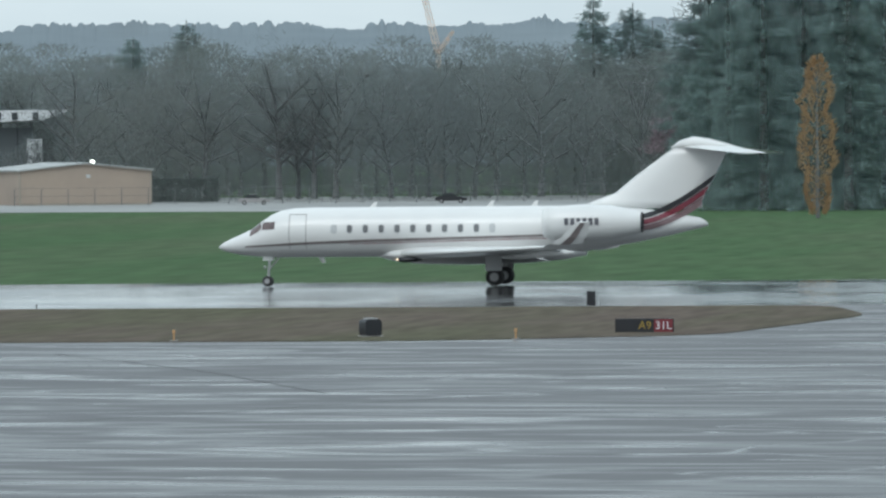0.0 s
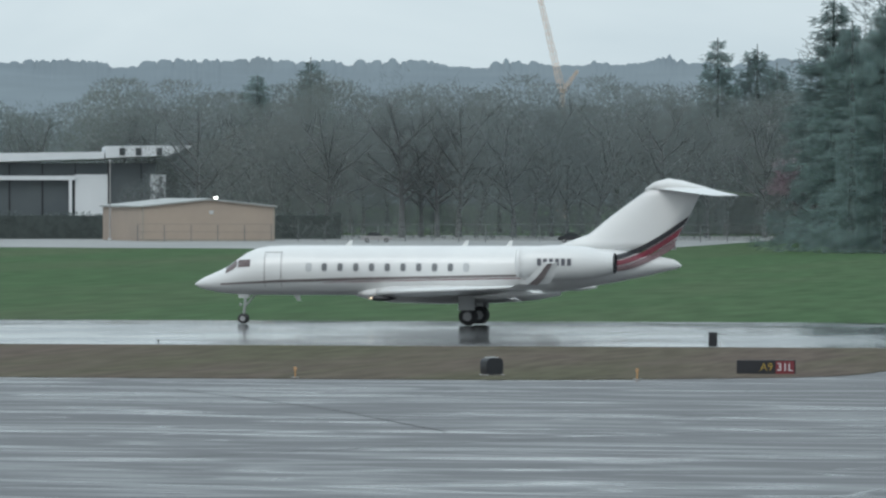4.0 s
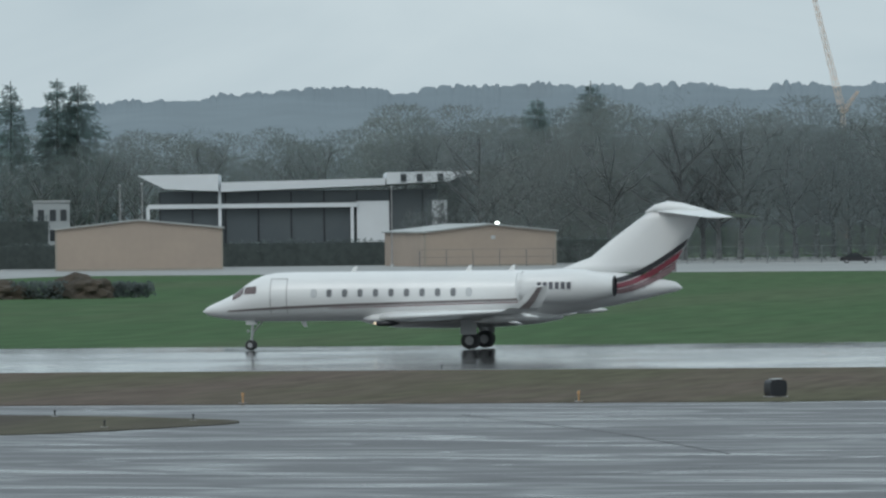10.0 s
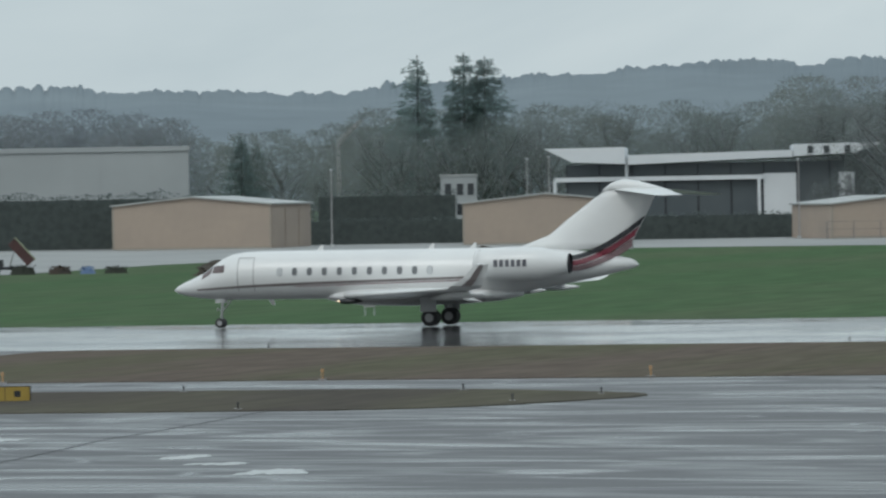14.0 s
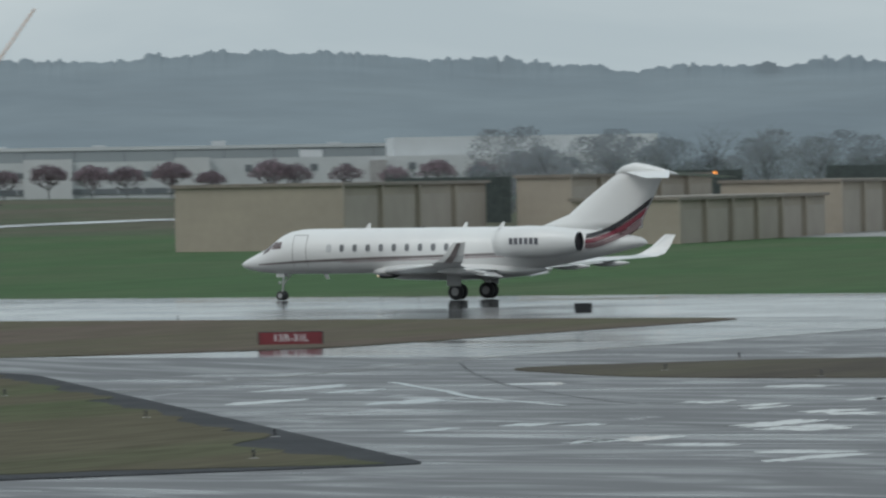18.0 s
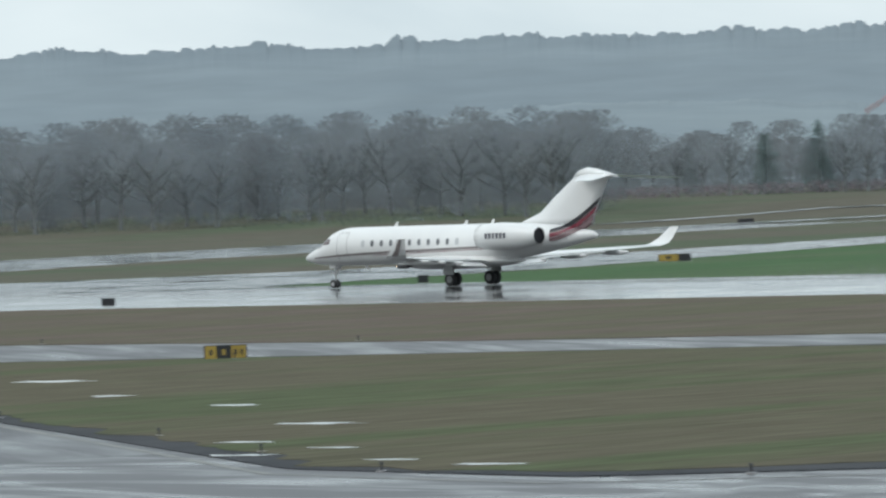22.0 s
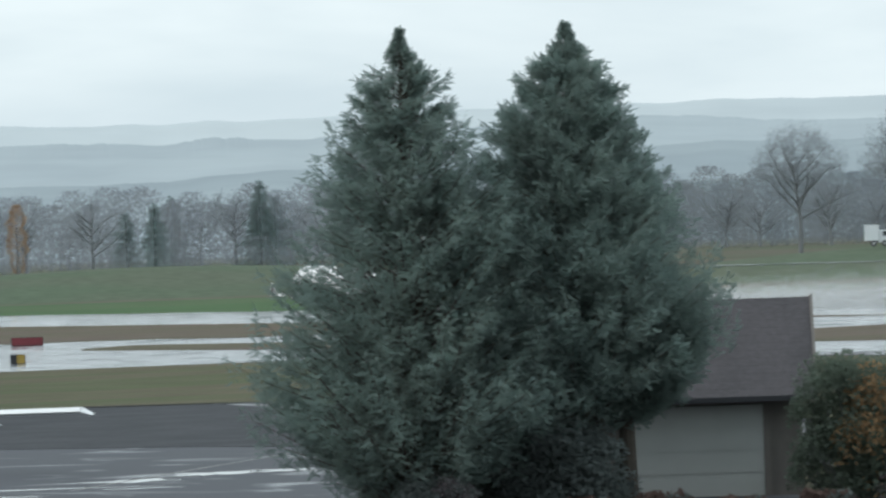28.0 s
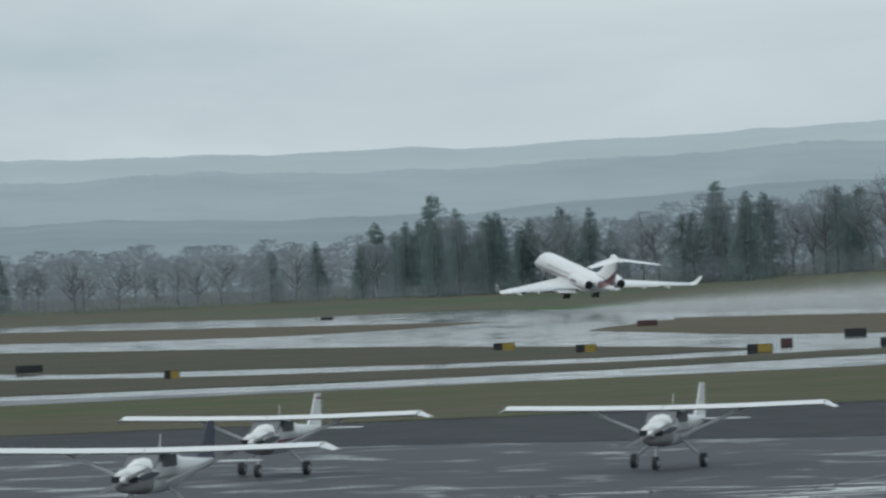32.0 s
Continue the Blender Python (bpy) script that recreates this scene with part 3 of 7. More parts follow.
for nm, mat, across in (("far_road_bank", M_MOUND, ((895, 0.0), (925, 1.0), (958, 1.0), (985, 0.0))), ("far_strip_5", M_WETTAXI, ((926, 1.05), (942, 1.05)))):
    bm = bmesh.new()
    prev = None
    for i in range(31):
        a = 49.4 + 6.4 * i / 30
        top = float(np.interp(a, (49.4, 50.9, 52.2, 53.7, 55.8), (0.3, 1.1, 1.35, 1.8, 2.0)))
        c = [bm.verts.new(polar(a, d, k * top)) for d, k in across]
        if prev:
            for j in range(len(c) - 1):
                bm.faces.new((prev[j], c[j], c[j + 1], prev[j + 1]))
        prev = c
    structure(nm, bm, mat, "low grass bank that carries a narrow road" if mat is M_MOUND else STRIP, "grass" if mat is M_MOUND else "taxiway")


def treetops(a, seed, jag):
    """The height of single trees on a skyline: rounded or pointed tops of many sizes, in clumps with bare stretches between."""
    best = 0.0
    for step, wide in ((0.05, 0.04), (0.13, 0.075)):
        k0 = int(math.floor(a / step))
        for k in (k0 - 1, k0, k0 + 1):
            r1, r2, r3 = (0.5 + 0.5 * noise.noise((k * 3.71 + seed, step * 90, q)) for q in (0.3, 5.3, 9.3))
            clump = max(0.12, 0.5 + 0.8 * noise.noise((k * step * 1.7, seed, 2.0)) + 0.5 * noise.noise((k * step * 5.1, seed, 6.0)))
            u = abs(a - (k + r1) * step) / (wide * (0.6 + r2))
            if u < 1:
                best = max(best, jag * clump * (0.3 + 1.0 * r3) * (1 - u ** (1.4 if r2 > 0.6 else 2.6)))
    return best


def hills(name, mat, label, a0, a1, d, heights, rough, jag):
    """A range of hills: broad heights by direction, folds, and a skyline of treetops."""
    bm = bmesh.new()
    prev = None
    n = int((a1 - a0) * 80)
    for i in range(n + 1):
        a = a0 + (a1 - a0) * i / n
        h = float(np.interp(a, [q[0] for q in heights], [q[1] for q in heights]))
        h += rough * noise.noise((a * 0.8, d * 0.01, 2)) + 0.5 * rough * noise.noise((a * 2.3, 7, 1))
        tops = treetops(a, d * 0.013, jag) * float(np.interp(a, (44, 52), (1, 0.3)))
        c = []
        for dd, k, e in ((700, 0, 0), (480, 0.33, 0), (300, 0.58, 0), (150, 0.8, 0), (30, 0.95, 0), (0, 0.985, 1.0), (-60, 0.9, 0)):
            fold = 45 * noise.noise((a * 1.3, dd * 0.004, d)) * (1 if 20 < dd < 600 else 0)
            c.append(bm.verts.new(polar(a, d - dd + fold, h * k + e * tops)))
        if prev:
            for j in range(6):
                bm.faces.new((prev[j], c[j], c[j + 1], prev[j + 1]))
        prev = c
    for f in bm.faces:
        f.smooth = True
    return structure(name, bm, mat, label, "hills")


# Each range takes its haze from its material's pale colour and glow.
hills("backdrop", M_HILL, "wooded hills along the horizon, blue-grey haze in their colour", -4, 55.5, 4300,
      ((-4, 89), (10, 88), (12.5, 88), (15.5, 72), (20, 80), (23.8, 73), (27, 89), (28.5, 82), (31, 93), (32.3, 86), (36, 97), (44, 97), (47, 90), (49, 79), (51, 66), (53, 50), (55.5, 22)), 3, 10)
hills("backdrop_west", M_WESTHILL, "wooded hills with pale haze in their colour", 47, 80, 4450,
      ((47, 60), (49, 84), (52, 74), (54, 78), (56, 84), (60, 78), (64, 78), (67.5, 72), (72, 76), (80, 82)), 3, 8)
hills("backdrop_mist", M_MISTHILL, "palest hills, the tone of haze and cloud in their colour", 46, 80, 4900,
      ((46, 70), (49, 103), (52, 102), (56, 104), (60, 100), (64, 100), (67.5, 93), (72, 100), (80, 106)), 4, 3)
hills("backdrop_ridge", M_RIDGE, "nearer wooded ridge with haze in its colour", 46, 80, 3300,
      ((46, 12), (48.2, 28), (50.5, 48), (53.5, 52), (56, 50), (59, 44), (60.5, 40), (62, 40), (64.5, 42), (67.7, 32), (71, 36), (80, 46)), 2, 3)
hills("backdrop_slope", M_SLOPE, "lower slope with pale fields and mist in its colour", 34, 50.5, 3750,
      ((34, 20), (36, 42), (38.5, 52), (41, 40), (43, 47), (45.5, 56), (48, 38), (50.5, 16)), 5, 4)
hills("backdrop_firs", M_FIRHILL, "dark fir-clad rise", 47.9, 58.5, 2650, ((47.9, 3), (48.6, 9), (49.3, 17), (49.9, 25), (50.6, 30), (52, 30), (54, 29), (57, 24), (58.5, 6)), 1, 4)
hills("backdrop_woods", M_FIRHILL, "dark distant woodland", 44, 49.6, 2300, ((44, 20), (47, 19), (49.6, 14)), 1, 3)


# ---- the business jet ----
def business_jet():
    """Nose towards -x, left side towards -y; the origin lies under the main wheels."""
    jet = empty("business_jet")
    tagged(jet, "white twin-engine business jet with a red, black and grey tail flash", "airplane")
    o = -14.7
    top = [(0, 2.07), (0.25, 2.28), (0.6, 2.46), (1.2, 2.72), (1.8, 3.0), (2.3, 3.38), (2.8, 3.72), (3.3, 3.93), (4.0, 4.05), (5, 4.08), (17.5, 4.08), (20, 4.05),
           (22, 3.93), (23.5, 3.72), (24.6, 3.5), (25.1, 3.4), (25.35, 3.26), (25.5, 3.1)]
    low = [(0, 2.01), (0.25, 1.86), (0.6, 1.76), (1.2, 1.64), (1.8, 1.57), (2.3, 1.53), (2.8, 1.51), (3.3, 1.5), (4.0, 1.5), (5, 1.5), (16.5, 1.5), (18, 1.58),
           (20, 1.85), (22, 2.2), (23.5, 2.5), (24.6, 2.76), (25.1, 2.86), (25.35, 2.95), (25.5, 3.04)]
    wide = [(0, 0.03), (0.25, 0.28), (0.6, 0.48), (1.2, 0.74), (1.8, 0.94), (2.3, 1.07), (2.8, 1.17), (3.3, 1.24), (4, 1.29), (5, 1.31), (17.5, 1.31), (20, 1.2),
            (22, 0.95), (23.5, 0.68), (24.6, 0.42), (25.1, 0.3), (25.35, 0.18), (25.5, 0.03)]

    def on(curve, x):
        return float(np.interp(x, [p[0] for p in curve], [p[1] for p in curve]))

    def side(x, z):
        """Half width of the fuselage at a station and height."""
        t, b = on(top, x), on(low, x)
        k = min(1, abs(z - (t + b) / 2) / ((t - b) / 2))
        return on(wide, x) * math.sqrt(1 - k * k)

    xs = sorted({p[0] for p in top + low + wide} | {7, 9, 11, 13, 15, 19, 21})
    part("fuselage", loft([oval(o + x, 0, (on(top, x) + on(low, x)) / 2, on(wide, x), (on(top, x) - on(low, x)) / 2) for x in xs]), M_WHITE, jet, smooth=True)
    # belly fairing
    part("belly_fairing", loft([oval(o + x, 0, 1.62, w, h) for x, w, h in ((8.3, 0.2, 0.1), (9.2, 1.0, 0.34), (10.5, 1.5, 0.5), (13, 1.6, 0.56), (16, 1.5, 0.5), (18, 1.0, 0.34), (19.2, 0.2, 0.1))]),
         M_WHITE, jet, smooth=True)

    def skin(name, outline, mat, proud=0.012, label=""):
        """A thin panel that lies on the fuselage's left and right flanks."""
        for s in (-1, 1):
            bm = bmesh.new()
            n = 8
            grid = []
            (x0, za, zb), (x1, zc, zd) = outline
            m = max(2, int((x1 - x0) / 0.5))
            for i in range(m + 1):
                x = x0 + (x1 - x0) * i / m
                zl, zh = za + (zc - za) * i / m, zb + (zd - zb) * i / m
                grid.append([bm.verts.new((o + x, s * (side(x, zl + (zh - zl) * j / n) + proud), zl + (zh - zl) * j / n)) for j in range(n + 1)])
            for a, b in zip(grid, grid[1:]):
                for j in range(n):
                    bm.faces.new((a[j], b[j], b[j + 1], a[j + 1]))
            part(name, bm, mat, jet, label, smooth=True)

    skin("stripe", ((1.5, 2.02, 2.10), (4.5, 2.16, 2.29)), M_BROWNLINE)
    skin("stripe", ((4.5, 2.16, 2.29), (8.0, 2.27, 2.42)), M_BROWNLINE)
    skin("stripe", ((8.0, 2.27, 2.42), (17.3, 2.50, 2.62)), M_BROWNLINE)
    skin("pinstripe", ((7.0, 2.17, 2.20), (17.3, 2.40, 2.44)), M_RED)
    skin("cockpit_window", ((1.95, 2.98, 3.05), (2.35, 2.94, 3.30)), M_COCKPIT, 0.02)
    skin("cockpit_window", ((2.42, 2.94, 3.32), (3.1, 2.98, 3.36)), M_COCKPIT, 0.02)
    # windshield across the nose
    bm = bmesh.new()
    g = []
    for i in range(9):
        a = radians(-62 + 124 * i / 8)
        r = []
        for x in (1.75, 2.0, 2.25):
            t, b, w = on(top, x), on(low, x), on(wide, x)
            zc, rz = (t + b) / 2, (t - b) / 2
            r.append(bm.verts.new((o + x, (w + 0.02) * math.sin(a), zc + (rz + 0.02) * math.cos(a))))
        g.append(r)
    for p, q in zip(g, g[1:]):
        for j in range(2):
            bm.faces.new((p[j], p[j + 1], q[j + 1], q[j]))
    part("windshield", bm, M_COCKPIT, jet, "dark wraparound cockpit windshield")
    for i in range(11):
        x = 6.22 + i * 0.825
        for s in (-1, 1):
            for name, h, w, mat, pr in (("window_frame", 0.235, 0.165, M_LGREY, 0.014), ("window", 0.195, 0.125, M_CABIN if 0 < i < 10 else M_LGREY, 0.022)):
                bm = bmesh.new()
                ring = []
                for k in range(16):
                    c, e = math.cos(2 * math.pi * k / 16), math.sin(2 * math.pi * k / 16)
                    dx, dz = w * math.copysign(abs(c) ** 0.6, c), h * math.copysign(abs(e) ** 0.6, e)
                    z = 2.97 + dz
                    ring.append(bm.verts.new((o + x + dx, s * (side(x, z) + pr), z)))
                bm.faces.new(ring)
                part(name, bm, mat, jet)
    # door outline
    for x0, x1, z0, z1 in ((3.86, 3.9, 1.95, 3.75), (4.74, 4.78, 1.95, 3.75), (3.9, 4.74, 3.71, 3.75)):
        bm = bmesh.new()
        gr = [[bm.verts.new((o + x, -(side(x, z0 + (z1 - z0) * j / 10) + 0.012), z0 + (z1 - z0) * j / 10)) for j in range(11)] for x in (x0, x1)]
        for j in range(10):
            bm.faces.new((gr[0][j], gr[1][j], gr[1][j + 1], gr[0][j + 1]))
        part("door_seam", bm, M_GREY, jet)
    # registration as plain bars
    for i in range(6):
        x = 18.42 + i * 0.31
        for s in (-1, 1):
            part("marking_bar", boxm(o + x, o + x + 0.2, s * 3.15 - 0.02, s * 3.15 + 0.02, 3.1, 3.46), M_MARK, jet)

    # wings: root to tip stations (y, x leading edge, chord, z, thickness)
    for s in (-1, 1):
        st = [(0.9, 9.4, 7.6, 1.62, 0.62), (1.6, 10.0, 6.9, 1.66, 0.55), (4.6, 12.15, 4.75, 1.76, 0.42), (9.0, 15.35, 3.1, 1.93, 0.28), (13.3, 18.45, 1.75, 2.12, 0.16)]

        def section(y, x, c, z, t):
            prof = [(0, 0), (0.03, 0.32), (0.12, 0.5), (0.35, 0.6), (0.65, 0.4), (1, 0.04), (1, -0.02), (0.65, -0.25), (0.35, -0.4), (0.12, -0.36), (0.03, -0.22)]
            return [(o + x + u * c, s * y, z + v * t) for u, v in prof]

        part("wing", loft([section(*q) for q in st]), M_WHITE, jet, smooth=True)
        let = []
        for k, (y, x, c, z) in enumerate(((13.3, 18.45, 1.75, 2.12), (13.75, 18.95, 1.6, 2.3), (14.0, 19.55, 1.2, 2.66), (14.3, 20.3, 0.7, 3.38))):
            th = 0.07
            let.append([(o + x, s * y, z), (o + x + c * 0.3, s * (y - th), z + th * 0.4), (o + x + c, s * y, z), (o + x + c * 0.3, s * (y + th), z - th * 0.4)])
        wl_ = part("winglet", loft(let), M_WHITE, jet)
        part("winglet_band", loft([[(r[0][0] + (r[2][0] - r[0][0]) * f, r[0][1] + s * q, r[0][2] - 0.05) for f, q in ((0.3, 0.085), (0.62, 0.075), (0.45, 0.02))] for r in let[1:]]), M_BROWNLINE, wl_)
        for y in (4.4, 7.4, 10.4):
            x = float(np.interp(y, [q[0] for q in st], [q[1] + q[2] for q in st]))
            z = float(np.interp(y, [q[0] for q in st], [q[3] for q in st]))
            part("flap_fairing", loft([oval(o + x + d, s * y, z - 0.2 + 0.03 * d, r, r * 1.2, 10) for d, r in ((-1.6, 0.03), (-1.0, 0.13), (-0.2, 0.15), (0.5, 0.08), (0.75, 0.02))]), M_WHITE, jet, smooth=True)
        part("light_recess", loft([oval(o + x, s * 1.72, 1.37, r, r * 0.75, 12) for x, r in ((9.62, 0.02), (9.66, 0.16), (10.0, 0.2), (10.5, 0.16), (10.9, 0.02))]), M_BLACK, jet, smooth=True)
        part("landing_light", loft([oval(o + 9.6 + d, s * 1.74, 1.38, r, r * 0.8, 10) for d, r in ((-0.1, 0.03), (0, 0.07), (0.12, 0.08))]), M_LAMP, jet, "glowing wing-root landing light")
        # flaps set for take-off
        for y0, y1, k in ((1.75, 4.5, 1.0), (4.7, 9.3, 0.3)):
            rows_ = []
            for y in (y0, y1):
                x = float(np.interp(y, [q[0] for q in st], [q[1] + q[2] for q in st]))
                z = float(np.interp(y, [q[0] for q in st], [q[3] for q in st]))
                c = (1.25 - 0.06 * y) * k
                rows_.append([(o + x - 0.55 * c, s * y, z - 0.06), (o + x - 0.2 * c, s * y, z - 0.03), (o + x + 0.5 * c, s * y, z - 0.36 * c), (o + x + 0.48 * c, s * y, z - 0.39 * c), (o + x - 0.25 * c, s * y, z - 0.08 - 0.14 * k)])
            part("flap", loft(rows_), M_WHITE, jet)
        # engines
        eng = part("engine_nacelle", loft([oval(o + x, s * 2.25, 3.22, r, r, 24) for x, r in ((17.3, 0.66), (17.45, 0.76), (18.0, 0.86), (19.2, 0.92), (20.8, 0.86), (21.8, 0.64), (22.3, 0.52))], cap=False), M_WHITE, jet, smooth=True)
        part("intake_lip", loft([oval(o + x, s * 2.25, 3.22, r, r, 24) for x, r in ((17.55, 0.62), (17.32, 0.63), (17.24, 0.70), (17.34, 0.775), (17.5, 0.80))], cap=False), M_WHITE, eng, smooth=True)
        part("fan", loft([oval(o + 17.7, s * 2.25, 3.22, 0.64, 0.64, 24), oval(o + 17.75, s * 2.25, 3.22, 0.6, 0.6, 24)]), M_BLACK, eng)
        part("exhaust", loft([oval(o + x, s * 2.25, 3.22, r, r, 24) for x, r in ((22.28, 0.53), (22.36, 0.525), (22.38, 0.45), (21.6, 0.4))]), M_BLACK, eng, "dark exhaust nozzle")
        part("pylon", boxm(o + 18.4, o + 21.3, min(s * 1.0, s * 1.6), max(s * 1.0, s * 1.6), 3.16, 3.36), M_WHITE, jet)
    # fin
    fin_st = [(3.9, 18.6, 6.6, 0.30), (4.3, 19.6, 5.6, 0.27), (4.7, 20.7, 4.68, 0.24), (5.6, 21.8, 4.1, 0.2), (6.62, 23.2, 3.2, 0.17), (7.11, 23.9, 2.85, 0.15)]
    part("fin", loft([[(o + x, 0, z), (o + x + 0.08 * c, t * 0.6, z), (o + x + 0.35 * c, t, z), (o + x + 0.8 * c, t * 0.5, z), (o + x + c, 0.01, z), (o + x + c, -0.01, z),
                       (o + x + 0.8 * c, -t * 0.5, z), (o + x + 0.35 * c, -t, z), (o + x + 0.08 * c, -t * 0.6, z)] for z, x, c, t in fin_st]), M_WHITE, jet, smooth=True)
    part("fin_bullet", loft([oval(o + x, 0, z, r, r * 1.1, 14) for x, z, r in ((23.6, 7.01, 0.03), (24.1, 7.18, 0.2), (24.8, 7.28, 0.28), (25.6, 7.19, 0.25), (26.6, 7.01, 0.16), (27.4, 6.9, 0.03))]), M_WHITE, jet, smooth=True)
    for s in (-1, 1):
        hs = [(0.0, 24.1, 2.8, 7.06, 0.18), (4.9, 27.6, 1.4, 6.7, 0.06)]
        part("stabilizer", loft([[(o + x, s * y, z), (o + x + 0.3 * c, s * y, z + t * 0.5), (o + x + c, s * y, z), (o + x + 0.3 * c, s * y, z - t * 0.5)] for y, x, c, z, t in hs]), M_WHITE, jet)
        # tail flash: curved bands on the fin's flanks
        for mat, lo_, hi_, name in ((M_BLACK, 0.0, 0.3, "flash_black"), (M_RED, 0.37, 0.68, "flash_red"), (M_MAUVE, 0.74, 1.02, "flash_mauve")):
            bm = bmesh.new()
            gr = []
            for i in range(13):
                u = i / 12
                zt = 3.62 + 2.05 * u ** 1.4
                w_ = 0.8 + 0.8 * u
                y = 0.30 - 0.235 * u + 0.62 * max(0, 0.25 - u)
                col = []
                for j in range(6):
                    f = lo_ + (hi_ - lo_) * j / 5
                    z = zt - f * w_
                    edge = float(np.interp(5.67 - f * 1.6, [q[0] for q in fin_st], [q[1] + q[2] for q in fin_st])) - 0.02
                    x = 22.1 + (edge - 22.1) * u
                    hull = side(x, z) if x < 25.5 and on(low, x) < z < on(top, x) else 0
                    col.append(bm.verts.new((o + x, s * (max(y, hull) + 0.05), z)))
                gr.append(col)
            for a, b in zip(gr, gr[1:]):
                for j in range(5):
                    bm.faces.new((a[j], b[j], b[j + 1], a[j + 1]))
            part(name, bm, mat, jet)
    # antennas
    for x in (7.9, 14.0, 16.3):
        part("antenna", loft([[(o + x, -0.02, 4.03), (o + x + 0.35, -0.02, 4.03), (o + x + 0.35, 0.02, 4.03), (o + x, 0.02, 4.03)], [(o + x + 0.28, -0.01, 4.36), (o + x + 0.42, -0.01, 4.36), (o + x + 0.42, 0.01, 4.36), (o + x + 0.28, 0.01, 4.36)]]), M_WHITE, jet)
    part("antenna", loft([[(o + 5.2, -0.02, 1.52), (o + 5.5, -0.02, 1.52), (o + 5.5, 0.02, 1.52), (o + 5.2, 0.02, 1.52)], [(o + 5.42, -0.01, 1.2), (o + 5.6, -0.01, 1.2), (o + 5.6, 0.01, 1.2), (o + 5.42, 0.01, 1.2)]]), M_WHITE, jet)

    def wheel(x, y, r, w):
        t = part("tyre", loft([[(x + rr * math.cos(a), y + dy, r + rr * math.sin(a)) for a in [2 * math.pi * k / 22 for k in range(22)]] for dy, rr in ((-w, r * 0.62), (-w, r * 0.9), (-w * 0.6, r), (w * 0.6, r), (w, r * 0.9), (w, r * 0.62))]), M_RUBBER, jet, smooth=True)
        part("rim", loft([[(x + rr * math.cos(a), y + dy, r + rr * math.sin(a)) for a in [2 * math.pi * k / 16 for k in range(16)]] for dy, rr in ((-w * 1.04, r * 0.5), (-w * 0.6, r * 0.6), (w * 0.6, r * 0.6), (w * 1.04, r * 0.5))]), M_RIM, t)

    for dy in (-0.2, 0.2):
        wheel(o + 2.56, dy, 0.27, 0.1)
    part("nose_strut", tubem((o + 2.56, 0, 0.27), (o + 2.7, 0, 1.75), 0.07), M_METAL, jet)
    part("drag_brace", tubem((o + 2.6, 0, 0.85), (o + 3.3, 0, 1.65), 0.045), M_METAL, jet)
    part("axle", tubem((o + 2.56, -0.2, 0.27), (o + 2.56, 0.2, 0.27), 0.05), M_METAL, jet)
    for dy in (-0.5, 0.5):
        part("gear_door", boxm(o + 2.35, o + 2.85, dy * 0.6 - 0.012, dy * 0.6 + 0.012, 1.34, 1.62), M_WHITE, jet)
    part("taxi_light", loft([oval(o + 2.36 + d, 0, 1.0, r, r, 10) for d, r in ((0, 0.09), (0.1, 0.07))]), M_METAL, jet)
    for s in (-1, 1):
        for dy in (-0.26, 0.26):
            wheel(o + 14.7, s * 2.05 + dy, 0.46, 0.16)
        part("main_strut", tubem((o + 14.7, s * 2.05, 0.45), (o + 14.6, s * 2.2, 1.75), 0.12), M_METAL, jet)
        part("side_brace", tubem((o + 14.6, s * 2.0, 0.9), (o + 14.2, s * 1.1, 1.55), 0.06), M_METAL, jet)
        part("gear_door", boxm(o + 14.25, o + 15.1, s * 2.5 - 0.03, s * 2.5 + 0.03, 0.78, 1.72), M_LGREY, jet, "grey main gear door hanging beside the leg")
    return jet


jet = business_jet()


# ---- trees ----
def quad_twig(verts, faces, a, b, w):
    """A thin flat twig between two points."""
    u = (b - a).orthogonal().normalized() * w
    i = len(verts)
    verts += [a + u, a - u, b]
    faces.append((i, i + 1, i + 2))


def mesh_of(name, verts, faces, mat):
    me = bpy.data.meshes.new(name)
    me.from_pydata([tuple(v) for v in verts], [], faces)
    me.materials.append(mat)
    return me


def rand_dir(rng, up=0.0):
    a, z = rng.uniform(0, 2 * math.pi), rng.uniform(-0.5, 1)
    r = math.sqrt(max(0, 1 - z * z))
    return (Vector((r * math.cos(a), r * math.sin(a), z)) + Vector((0, 0, up))).normalized()


